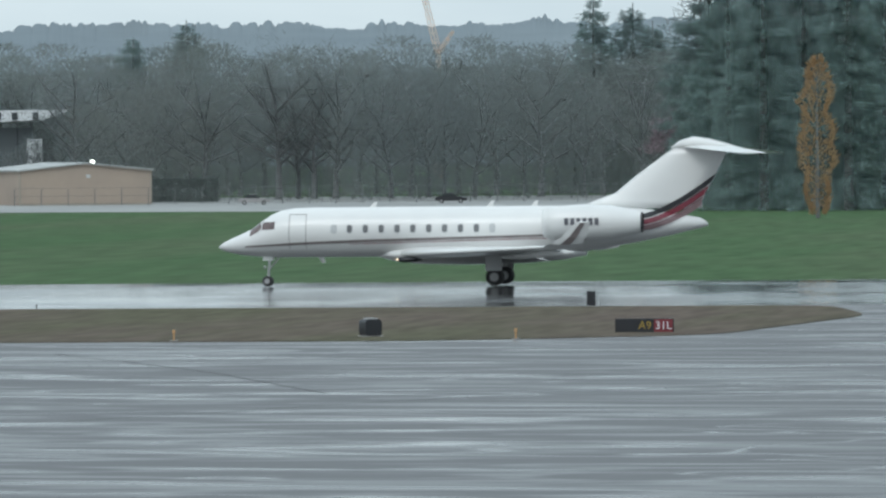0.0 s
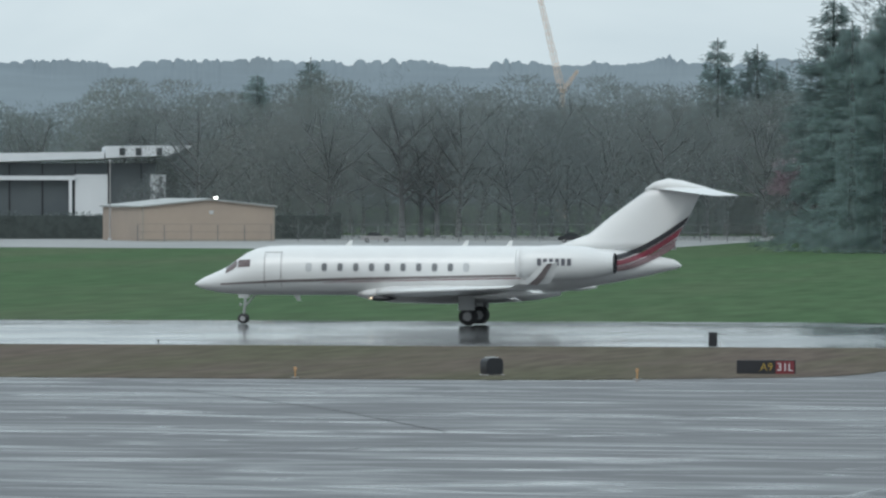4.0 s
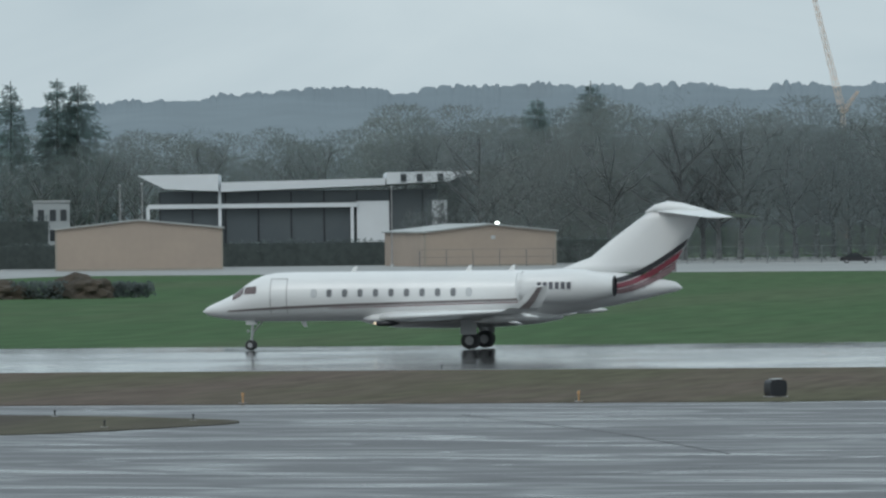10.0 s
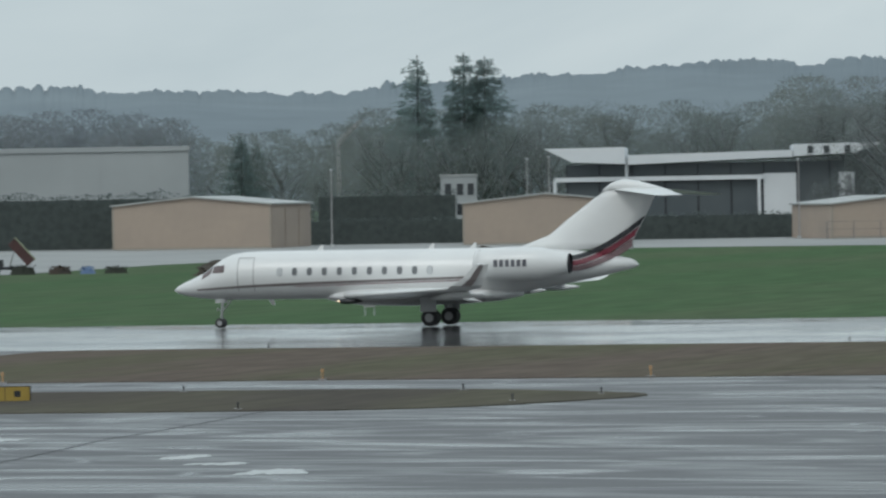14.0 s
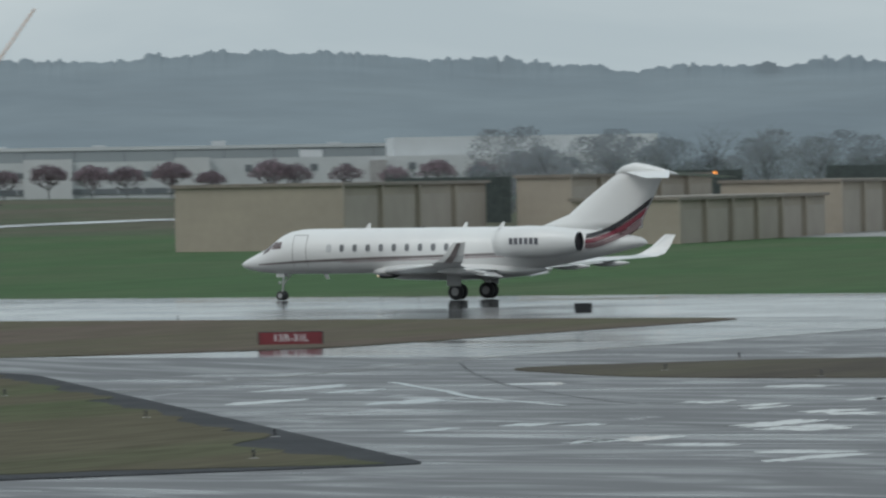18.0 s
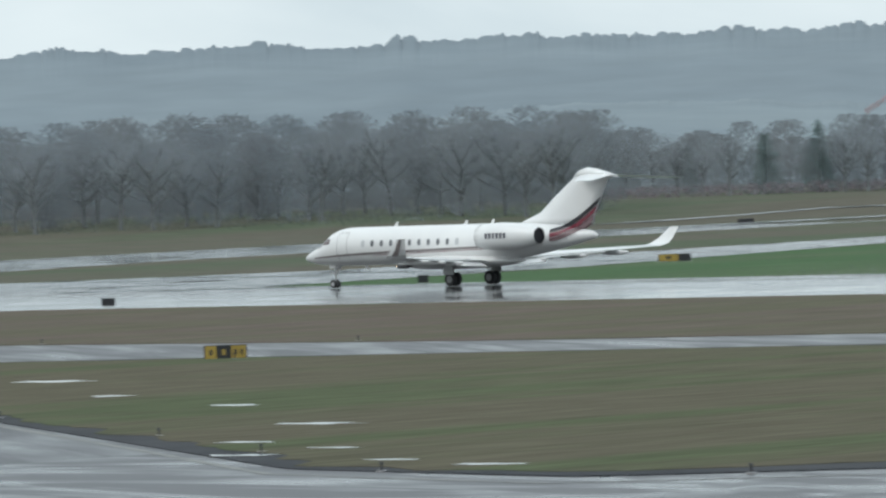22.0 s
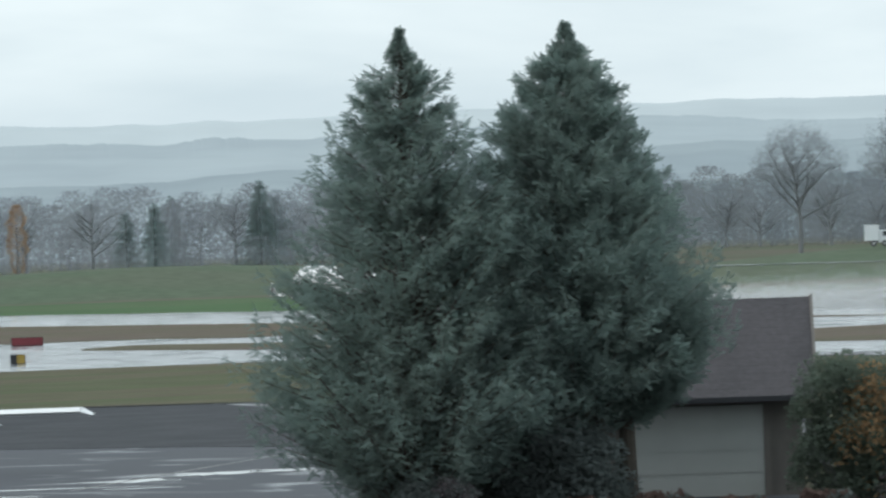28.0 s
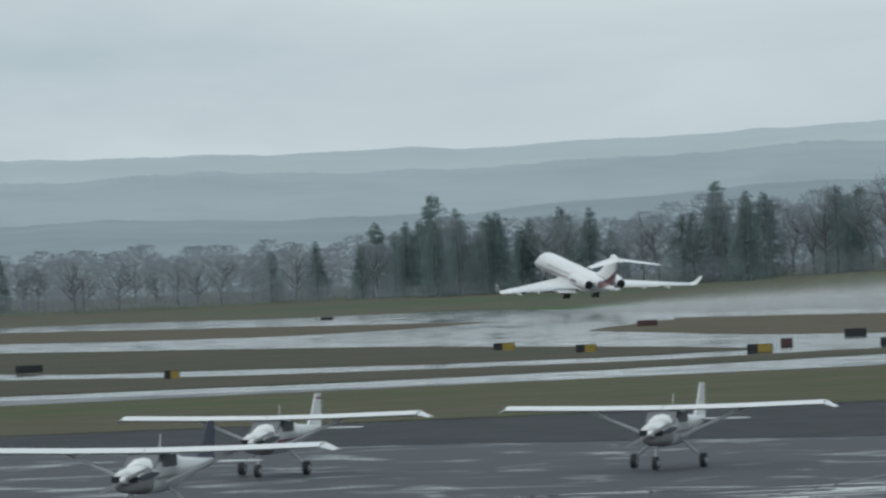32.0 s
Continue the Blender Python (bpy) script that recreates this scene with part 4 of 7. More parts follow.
def bare_tree_meshes(seed, h, spread, twigs=3400, mat=None, tw=0.065, dome=0.35):
    """A leafless broadleaf tree: tapering trunk and limbs, and a crown of fine twigs. Unit metres, base at the origin."""
    rng = random.Random(seed)
    bm = bmesh.new()
    tips = []
    fork = h * rng.uniform(0.14, 0.24)
    lean = Vector((rng.uniform(-0.05, 0.05), rng.uniform(-0.05, 0.05), 1))
    base = Vector((0, 0, -0.2))
    top = lean * fork
    tube(bm, base, top, h * 0.02, h * 0.014, 7)
    lead = top + Vector((rng.uniform(-0.06, 0.06) * h, rng.uniform(-0.06, 0.06) * h, h * 0.42))
    tube(bm, top, lead, h * 0.013, h * 0.004, 6, False)
    tips.append((lead, lead + Vector((0, 0, h * 0.2))))
    nl = rng.randint(11, 14)
    for i in range(nl):
        f = (i + rng.random()) / nl
        a = 2.4 * i + rng.uniform(-0.5, 0.5)
        out = spread * (1.0 - 0.5 * f) * rng.uniform(0.6, 1.0)
        p0 = top.lerp(lead, f * 0.95)
        p1 = p0 + Vector((math.cos(a) * out * 0.55, math.sin(a) * out * 0.55, h * rng.uniform(0.08, 0.17)))
        p2 = p1 + Vector((math.cos(a) * out * 0.45, math.sin(a) * out * 0.45, h * rng.uniform(0.07, 0.2)))
        tube(bm, p0, p1, h * 0.008, h * 0.005, 5, False)
        tube(bm, p1, p2, h * 0.005, h * 0.002, 4, False)
        tips += [(p0, p1), (p1, p2), (p1, p2)]
        for k in range(6):
            s = p0.lerp(p1, rng.uniform(0.35, 1)) if k < 3 else p1.lerp(p2, rng.uniform(0.05, 0.8))
            e = s + rand_dir(rng, 0.45) * h * rng.uniform(0.08, 0.17)
            tube(bm, s, e, h * 0.003, h * 0.001, 3, False)
            tips += [(s, e)] * 3
    trunk = bpy.data.meshes.new("trunk")
    bm.to_mesh(trunk)
    bm.free()
    trunk.materials.append(M_BARK)
    verts, faces = [], []
    for k in range(twigs):
        if rng.random() < dome:
            # the outer twigs close the crown to an uneven dome
            d = rand_dir(rng, 0.25)
            p = Vector((d.x * spread * 0.85, d.y * spread * 0.85, h * (0.6 + 0.33 * d.z)))
            p = Vector((0, 0, h * 0.55)).lerp(p, (0.72 + 0.3 * rng.random()) * (1 + 0.35 * noise.noise(d * 2.2 + Vector((seed, 0, 0)))))
        else:
            s, e = rng.choice(tips)
            p = s.lerp(e, rng.uniform(0.15, 1.05))
        q = p + rand_dir(rng, 0.45) * h * rng.uniform(0.025, 0.07)
        quad_twig(verts, faces, p, q, tw * rng.uniform(0.6, 1.3))
    return trunk, mesh_of("crown", verts, faces, mat or M_BARE)


def conifer_meshes(seed, h, r, whorls=30, gap=0.15, mat=None, bare=0.03):
    """A conifer: straight trunk and separate layers of boughs, each drooping and turned up at its tip, hung with needle tufts."""
    rng = random.Random(seed)
    bm = tube(bmesh.new(), (0, 0, -0.2), (0, 0, h * 0.99), h * 0.015, h * 0.002, 7)
    verts, faces = [], []
    thin = rng.uniform(0, 6.28)
    for i in range(whorls):
        u = (i + rng.uniform(-0.3, 0.3)) / whorls
        u = max(0.0, min(0.985, u))
        z = h * (bare + (0.98 - bare) * u)
        reach = r * (1 - u) ** 0.74 * rng.uniform(0.72, 1.15) + 0.012 * h
        for k in range(rng.randint(7, 9)):
            if rng.random() < gap:
                continue
            a = 6.283 * k / 8 + rng.uniform(-0.5, 0.5)
            ln = reach * rng.uniform(0.6, 1.12) * (1 + 0.16 * math.cos(a - thin))
            way = Vector((math.cos(a), math.sin(a), 0))
            sidew = Vector((-math.sin(a), math.cos(a), 0))
            zz = z + rng.uniform(-0.012, 0.012) * h
            lift = 0.35 * u + rng.uniform(-0.1, 0.06)

            def along(f):
                return way * ln * f + Vector((0, 0, zz + ln * (lift * f - 0.42 * f * f + 0.2 * f ** 4)))

            for q in range(int(6 + 36 * min(1, reach / 3))):
                f0 = rng.random() ** 0.7
                c = along(f0) + sidew * rng.uniform(-0.2, 0.2) * ln * (1.15 - 0.6 * f0) + Vector((0, 0, rng.uniform(-0.55, 0.3)))
                d = (way * rng.uniform(0.2, 1) + sidew * rng.uniform(-0.6, 0.6) + Vector((0, 0, rng.uniform(-0.75, 0.2)))).normalized()
                quad_twig(verts, faces, c, c + d * rng.uniform(0.4, 0.95) * min(1, 0.4 + 0.22 * reach), rng.uniform(0.12, 0.22))
    trunk = bpy.data.meshes.new("trunk")
    bm.to_mesh(trunk)
    bm.free()
    trunk.materials.append(M_BARK)
    return trunk, mesh_of("crown", verts, faces, mat or M_FIR)


def plant(kind, label, meshes, at, scale, turn, category="tree", group="", wide=1.0):
    e = empty(kind)
    e.matrix_basis = Matrix.Translation(at) @ Matrix.Rotation(turn, 4, "Z")
    tagged(e, label, category, group)
    for nm, me in zip(("trunk", "crown"), meshes):
        o = new(nm, me)
        o.parent = e
        o.scale = (scale * wide, scale * wide, scale)
    return e


def cone_tree_meshes(seed, h, r, count, mat=None, column=False):
    """A dense narrow tree, cone or ragged column: short trunk, and leaf sprays filling the form."""
    rg = random.Random(seed)
    trunk = bpy.data.meshes.new("trunk")
    bm = tube(bmesh.new(), (0, 0, -0.2), (0, 0, h * 0.9), 0.25, 0.03, 7)
    bm.to_mesh(trunk)
    bm.free()
    trunk.materials.append(M_BARK)
    verts, faces = [], []
    for k in range(count):
        u = 1 - math.sqrt(rg.random())
        a = rg.uniform(0, 2 * math.pi)
        if column:
            u = rg.random()
        taper = math.sin(math.pi * (0.1 + 0.88 * u)) ** 0.7 * (1 + 0.9 * noise.noise((math.cos(a), math.sin(a), u * 7 + seed))) if column else (1 - u) ** 0.9 * min(1, 0.75 + u * 3)
        ring = r * taper * (0.6 + 0.4 * rg.random() ** 0.5) * (1 + 0.1 * noise.noise((math.cos(a) * 2, math.sin(a) * 2, u * 8)))
        p = Vector((ring * math.cos(a), ring * math.sin(a), h * (0.02 + 0.98 * u)))
        d = (Vector((math.cos(a), math.sin(a), 0.6)) + rand_dir(rg) * 0.6).normalized()
        quad_twig(verts, faces, p, p + d * rg.uniform(0.25, 0.6), rg.uniform(0.08, 0.16))
    return trunk, mesh_of("crown", verts, faces, mat or M_FIR)


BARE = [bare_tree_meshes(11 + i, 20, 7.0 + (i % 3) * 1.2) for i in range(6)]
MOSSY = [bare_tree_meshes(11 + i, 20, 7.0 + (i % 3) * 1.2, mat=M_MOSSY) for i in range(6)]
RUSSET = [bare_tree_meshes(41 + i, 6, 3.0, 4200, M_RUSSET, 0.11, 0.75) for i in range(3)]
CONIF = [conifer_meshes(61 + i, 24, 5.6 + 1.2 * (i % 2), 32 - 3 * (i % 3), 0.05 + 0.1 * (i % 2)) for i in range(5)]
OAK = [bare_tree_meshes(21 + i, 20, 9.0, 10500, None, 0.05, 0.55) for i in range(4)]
rng = random.Random(5)


def woods(a0, a1, d0, d1, n, h0, h1, firs=0.0, on_bank=False, wide=1.0, kinds=None):
    """Scatters single trees over a stretch of directions and distances."""
    for i in range(n):
        a = a0 + (a1 - a0) * (i + rng.uniform(0.1, 0.9)) / n
        d = rng.uniform(d0, d1)
        h = rng.uniform(h0, h1)
        at = polar(a, d, (bank_height(d, a) if on_bank else 0) - 0.1)
        if rng.random() < firs:
            plant("conifer_tree", "dark green conifer at the wood's edge", rng.choice(CONIF), at, h / 24, rng.uniform(0, 6.28), group="woods", wide=wide * 1.15)
        else:
            plant("bare_tree", "leafless grey broadleaf tree in a winter wood", rng.choice(kinds or BARE), at, h / 20, rng.uniform(0, 6.28), group="woods", wide=wide)


def wood_rows(name, label, a0, a1, d0, d1, n, h0, h1, on_bank=False, twigs=1900, brush=0, wide=1.15, mat=None):
    """The depth of a wood, where no tree can be told from the next: trunks, limbs and twigs in one mesh."""
    r_ = random.Random(int(a0 * 100 + d0))
    verts, faces = [], []
    for i in range(n):
        a = a0 + (a1 - a0) * (i + r_.random()) / n
        d = r_.uniform(d0, d1)
        h = r_.uniform(h0, h1)
        base = polar(a, d, bank_height(d, a) if on_bank else 0)
        rad = h * 0.3 * wide
        quad_twig(verts, faces, base, base + Vector((r_.uniform(-1, 1), 0, h * 0.8)), 0.3)
        for k in range(twigs):
            z = h * (0.02 + 0.98 * r_.random() ** 0.85)
            rr = rad * math.sqrt(max(0.02, 1 - ((z / h - 0.5) / 0.52) ** 2)) * math.sqrt(r_.random())
            t = r_.uniform(0, 6.283)
            p = base + Vector((rr * math.cos(t), rr * math.sin(t), z))
            q = p + (Vector((math.cos(t), math.sin(t), 0)) * 0.5 + rand_dir(r_, 0.5)) * h * r_.uniform(0.016, 0.05)
            quad_twig(verts, faces, p, q, r_.uniform(0.12, 0.24))
    for k in range(brush):
        a, d = r_.uniform(a0, a1), r_.uniform(d0 - 25, d0 + 10)
        p = polar(a, d, bank_height(d, a) if on_bank else 0)
        p.z += (3.2 if brush < 5000 else 5.5) * r_.random() * (0.5 + abs(noise.noise((a * 5, d * 0.05, 0))) * 1.6)
        quad_twig(verts, faces, p, p + rand_dir(r_, 0.6) * r_.uniform(0.6, 1.6), r_.uniform(0.05, 0.12))
    return tagged(new(name, mesh_of(name, verts, faces, mat or M_THICKET)), label, "woodland", kind="stuff")


WOOD = "depth of a leafless grey-brown winter wood"
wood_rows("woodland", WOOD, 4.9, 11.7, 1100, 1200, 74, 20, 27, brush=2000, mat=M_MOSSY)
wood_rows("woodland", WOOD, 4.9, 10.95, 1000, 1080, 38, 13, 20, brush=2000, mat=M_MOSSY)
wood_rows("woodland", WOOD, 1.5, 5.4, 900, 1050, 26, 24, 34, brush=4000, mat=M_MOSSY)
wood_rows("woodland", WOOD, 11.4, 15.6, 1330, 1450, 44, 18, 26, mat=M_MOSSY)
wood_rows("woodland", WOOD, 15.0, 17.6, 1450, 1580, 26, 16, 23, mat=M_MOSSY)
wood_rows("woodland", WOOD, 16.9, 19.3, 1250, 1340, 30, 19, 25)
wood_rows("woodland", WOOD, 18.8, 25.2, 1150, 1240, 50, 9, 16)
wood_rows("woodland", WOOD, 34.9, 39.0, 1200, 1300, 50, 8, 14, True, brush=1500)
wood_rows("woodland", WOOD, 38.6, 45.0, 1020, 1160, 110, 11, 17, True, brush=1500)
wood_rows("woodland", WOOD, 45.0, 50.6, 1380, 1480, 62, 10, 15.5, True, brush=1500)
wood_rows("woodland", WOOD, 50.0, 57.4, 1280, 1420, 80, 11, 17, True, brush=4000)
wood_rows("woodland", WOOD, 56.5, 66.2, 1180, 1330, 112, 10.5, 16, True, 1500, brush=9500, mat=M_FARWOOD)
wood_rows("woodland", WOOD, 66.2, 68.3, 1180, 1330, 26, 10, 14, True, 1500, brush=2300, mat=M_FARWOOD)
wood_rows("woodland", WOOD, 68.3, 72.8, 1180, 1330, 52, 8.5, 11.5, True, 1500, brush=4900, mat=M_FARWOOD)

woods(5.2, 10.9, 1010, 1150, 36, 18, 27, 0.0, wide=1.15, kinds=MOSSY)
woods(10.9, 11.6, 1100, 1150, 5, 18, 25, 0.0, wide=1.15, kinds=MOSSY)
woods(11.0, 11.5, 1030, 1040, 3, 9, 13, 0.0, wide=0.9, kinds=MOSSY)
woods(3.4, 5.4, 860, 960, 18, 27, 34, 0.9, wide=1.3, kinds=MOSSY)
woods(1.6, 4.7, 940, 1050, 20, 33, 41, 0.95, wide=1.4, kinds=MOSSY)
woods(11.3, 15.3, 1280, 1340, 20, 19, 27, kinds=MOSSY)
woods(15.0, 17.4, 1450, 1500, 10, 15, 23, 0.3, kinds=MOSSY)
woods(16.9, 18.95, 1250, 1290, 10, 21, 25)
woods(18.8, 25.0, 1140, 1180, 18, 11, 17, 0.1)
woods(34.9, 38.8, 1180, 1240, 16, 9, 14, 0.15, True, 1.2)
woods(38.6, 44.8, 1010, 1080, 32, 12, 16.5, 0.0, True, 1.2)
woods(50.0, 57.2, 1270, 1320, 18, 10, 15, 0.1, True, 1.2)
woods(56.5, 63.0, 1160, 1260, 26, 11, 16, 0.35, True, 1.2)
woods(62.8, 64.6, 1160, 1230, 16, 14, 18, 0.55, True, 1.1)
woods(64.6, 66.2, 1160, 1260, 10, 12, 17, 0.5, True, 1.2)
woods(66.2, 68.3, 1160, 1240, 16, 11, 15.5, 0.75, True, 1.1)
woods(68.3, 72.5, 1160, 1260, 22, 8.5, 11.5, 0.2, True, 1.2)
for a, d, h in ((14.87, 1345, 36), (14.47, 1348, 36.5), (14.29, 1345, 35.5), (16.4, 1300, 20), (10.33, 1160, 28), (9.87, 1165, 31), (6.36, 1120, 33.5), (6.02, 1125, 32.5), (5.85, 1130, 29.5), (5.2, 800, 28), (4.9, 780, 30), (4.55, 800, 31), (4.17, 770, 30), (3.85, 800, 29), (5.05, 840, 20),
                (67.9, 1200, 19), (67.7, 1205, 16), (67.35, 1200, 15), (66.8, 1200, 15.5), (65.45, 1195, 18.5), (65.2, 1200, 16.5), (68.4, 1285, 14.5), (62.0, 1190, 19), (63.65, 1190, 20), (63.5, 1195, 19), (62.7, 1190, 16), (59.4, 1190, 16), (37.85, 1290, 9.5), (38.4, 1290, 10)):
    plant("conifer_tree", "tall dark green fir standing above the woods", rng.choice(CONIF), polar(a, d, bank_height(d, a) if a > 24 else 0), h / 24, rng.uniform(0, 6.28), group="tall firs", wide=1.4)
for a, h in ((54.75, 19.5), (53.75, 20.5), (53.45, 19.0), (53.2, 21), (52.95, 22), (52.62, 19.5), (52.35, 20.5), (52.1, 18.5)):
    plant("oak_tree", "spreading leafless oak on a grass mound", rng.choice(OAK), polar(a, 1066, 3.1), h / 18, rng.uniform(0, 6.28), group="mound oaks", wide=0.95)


plant("cypress_tree", "dense dark cone-shaped evergreen", cone_tree_meshes(90, 18.5, 3.7, 12000), polar(45.78, 1095, 2.6), 1, 0)
plant("poplar_tree", "slim leafless grey poplar tree", bare_tree_meshes(97, 19, 2.2, 2600, dome=0.0), polar(45.36, 1090, 2.6), 1.05, 0.4)
plant("autumn_tree", "small rounded tree with faded russet twigs", RUSSET[1], polar(46.05, 1100, 2.6), 1.9, 1.0)
ORANGE = cone_tree_meshes(78, 16.8, 1.75, 2600, M_ORANGE, True)
plant("autumn_tree", "slender poplar with orange autumn leaves", ORANGE, polar(4.44, 690), 1.0, 0.3)
plant("autumn_tree", "small tree with russet autumn leaves", RUSSET[0], polar(5.54, 880), 2.2, 0.3)
plant("autumn_tree", "tree with faded orange leaves", ORANGE, polar(61.5, 1195, 3.2), 0.75, 1.3, wide=1.3)
for i in range(26):
    a = 24.8 + i * 0.375 + rng.uniform(-0.1, 0.1)
    plant("street_tree", "small russet-leaved tree before the offices", rng.choice(RUSSET), polar(a, 1440, 3.6), rng.uniform(1.0, 1.45), rng.uniform(0, 6), group="office trees", wide=1.25)


def leaf_mass(name, boxes, count, size, mat, seed, parent=None):
    """Foliage as many small leaf clumps scattered through the volumes given."""
    r_ = random.Random(seed)
    verts, faces = [], []
    for k in range(count):
        x0, x1, y0, y1, z0, z1 = boxes[k % len(boxes)]
        p = Vector((r_.uniform(x0, x1), r_.uniform(y0, y1), z0 + (z1 - z0) * r_.random() ** 0.8))
        p.z += 0.12 * (z1 - z0) * noise.noise((p.x * 0.3, p.y * 0.3, 1))
        u, v = rand_dir(r_) * size * r_.uniform(0.6, 1.3), rand_dir(r_) * size * r_.uniform(0.6, 1.3)
        n0 = len(verts)
        verts += [p - u, p + v, p + u]
        faces.append((n0, n0 + 1, n0 + 2))
    ob = new(name, mesh_of(name, verts, faces, mat))
    if parent:
        ob.parent = parent
    return ob


def hedge(left0, left1, d, h, label="clipped dark evergreen hedge", seed=1):
    a, b = polar(left0, d), polar(left1, d)
    w = (b - a).length
    e = leaf_mass("hedge", [(-w / 2, w / 2, -1.5, 1.5, 0, h)], int(w * h * 20), 0.25, M_HEDGE, seed)
    m = (a + b) / 2
    e.matrix_basis = pose(m.x, m.y, 0, 0, 0, (left0 + left1) / 2)
    core = part("core", boxm(-w / 2 + 0.2, w / 2 - 0.2, -1.2, 1.2, 0, h * 0.9), M_HEDGE, e)
    return tagged(e, label, "hedge", "evergreen hedges")


hedge(17.4, 9.6, 1000, 3.9, seed=3)
hedge(15.75, 14.55, 1010, 8.0, seed=4)
hedge(19.62, 16.7, 990, 8.2, seed=5)
hedge(22.2, 20.45, 985, 9.0, seed=6)
hedge(20.45, 20.0, 990, 5.5, seed=7)
hedge(26.0, 24.9, 1000, 8.0, seed=8)
hedge(24.0, 22.9, 1000, 8.6, seed=9)


# ---- far buildings ----
def facing(name, left, d, turn=0.0, z=0.0):
    """An Empty whose x axis runs to the right as the viewpoint sees it, y away from it."""
    p = polar(left, d, z)
    return empty(name, p.x, p.y, p.z, left + turn)


def gable_hangar(left, d, w, depth, h, peak, turn, lamp=None):
    e = facing("hangar", left, d, turn)
    tagged(e, "tan metal-clad aircraft hangar with a low pale gable roof", "hangar", "tan hangars")
    wall = loft([[(-w / 2, y, 0), (w / 2, y, 0), (w / 2, y, h), (0, y, peak), (-w / 2, y, h)] for y in (0, depth)])
    part("wall", wall, M_TAN, e)
    for s in (-1, 1):
        part("roof", loft([[(0, y, peak + 0.02), (s * (w / 2 + 0.4), y, h - 0.03), (s * (w / 2 + 0.4), y, h + 0.19), (0, y, peak + 0.25)] for y in (-0.4, depth + 0.4)]), M_ROOF, e)
        part("corner_trim", boxm(s * w / 2 - 0.12, s * w / 2 + 0.12, -0.06, 0.1, 0, h), M_TANDOOR, e)
    for k in range(int(w / 1.5)):
        x = -w / 2 + (k + 0.5) * w / int(w / 1.5)
        part("cladding_rib", boxm(x - 0.04, x + 0.04, -0.015, 0.0, 0.05, h + (peak - h) * (1 - abs(x) / (w / 2)) - 0.1), M_TAN, e)
    part("base_trim", boxm(-w / 2, w / 2, -0.07, 0.0, 0.0, 0.3), M_TANDOOR, e)
    for k in range(3):
        y = depth * (k + 0.5) / 3
        part("side_door", boxm(w / 2, w / 2 + 0.1, y - depth / 7, y + depth / 7, 0, h - 0.6), M_TAN, e)
    if lamp is not None:
        part("floodlight", boxm(lamp - 0.24, lamp + 0.24, -0.4, -0.1, peak + 0.15, peak + 0.5), M_FLOOD, e, "glowing floodlight at the gable")
        part("sign_plate", boxm(lamp - 0.9, lamp - 0.3, -0.12, -0.06, h - 1.0, h - 0.5), M_LGREY, e)
    return e


gable_hangar(13.78, 950, 23.7, 26, 5.9, 7.1, 0)
gable_hangar(10.75, 955, 19.2, 30, 4.9, 5.9, 12, 1.0)
gable_hangar(16.84, 960, 23.4, 26, 6.3, 7.4, -14)


def long_shed(left, d, w, depth, h, turn, bays, lamps=()):
    """A flat-roofed row of aircraft sheds, seen on its end wall and its bays."""
    e = facing("hangar_row", left, d, turn)
    tagged(e, "flat-roofed sand-coloured row of aircraft sheds with brown doors", "hangar", "shed rows")
    part("wall", boxm(0, w, 0, depth, 0, h), M_TAN2, e)
    part("roof", boxm(-0.3, w + 0.5, -0.3, depth + 0.3, h + 0.004, h + 0.35), M_ROOFDARK, e)
    for k in range(bays):
        y0 = depth * k / bays
        part("door", boxm(w, w + 0.08, y0 + 0.7, y0 + depth / bays - 0.5, 0, h - 1.0), M_TANDOOR, e)
        part("pier", boxm(w + 0.004, w + 0.5, y0 - 0.1, y0 + 0.6, 0, h), M_TAN2, e)
    for y in lamps:
        part("wall_lamp", boxm(w + 0.5, w + 0.8, y - 0.15, y + 0.15, h + 0.12, h + 0.42), M_AMBERGLOW, e, "glowing amber wall lamp")
    return e


long_shed(21.62, 690, 12.0, 60, 4.4, -13, 5, (59,))
long_shed(20.04, 760, 10.2, 50, 5.8, -11, 4, (49,))
long_shed(24.39, 685, 11.0, 75, 4.5, -14, 6)
long_shed(23.1, 775, 14.0, 60, 6.0, -14, 5)
long_shed(27.81, 678, 17.2, 70, 6.5, -15, 4)
long_shed(24.86, 740, 5.8, 70, 7.0, -15, 5, (40, 69))


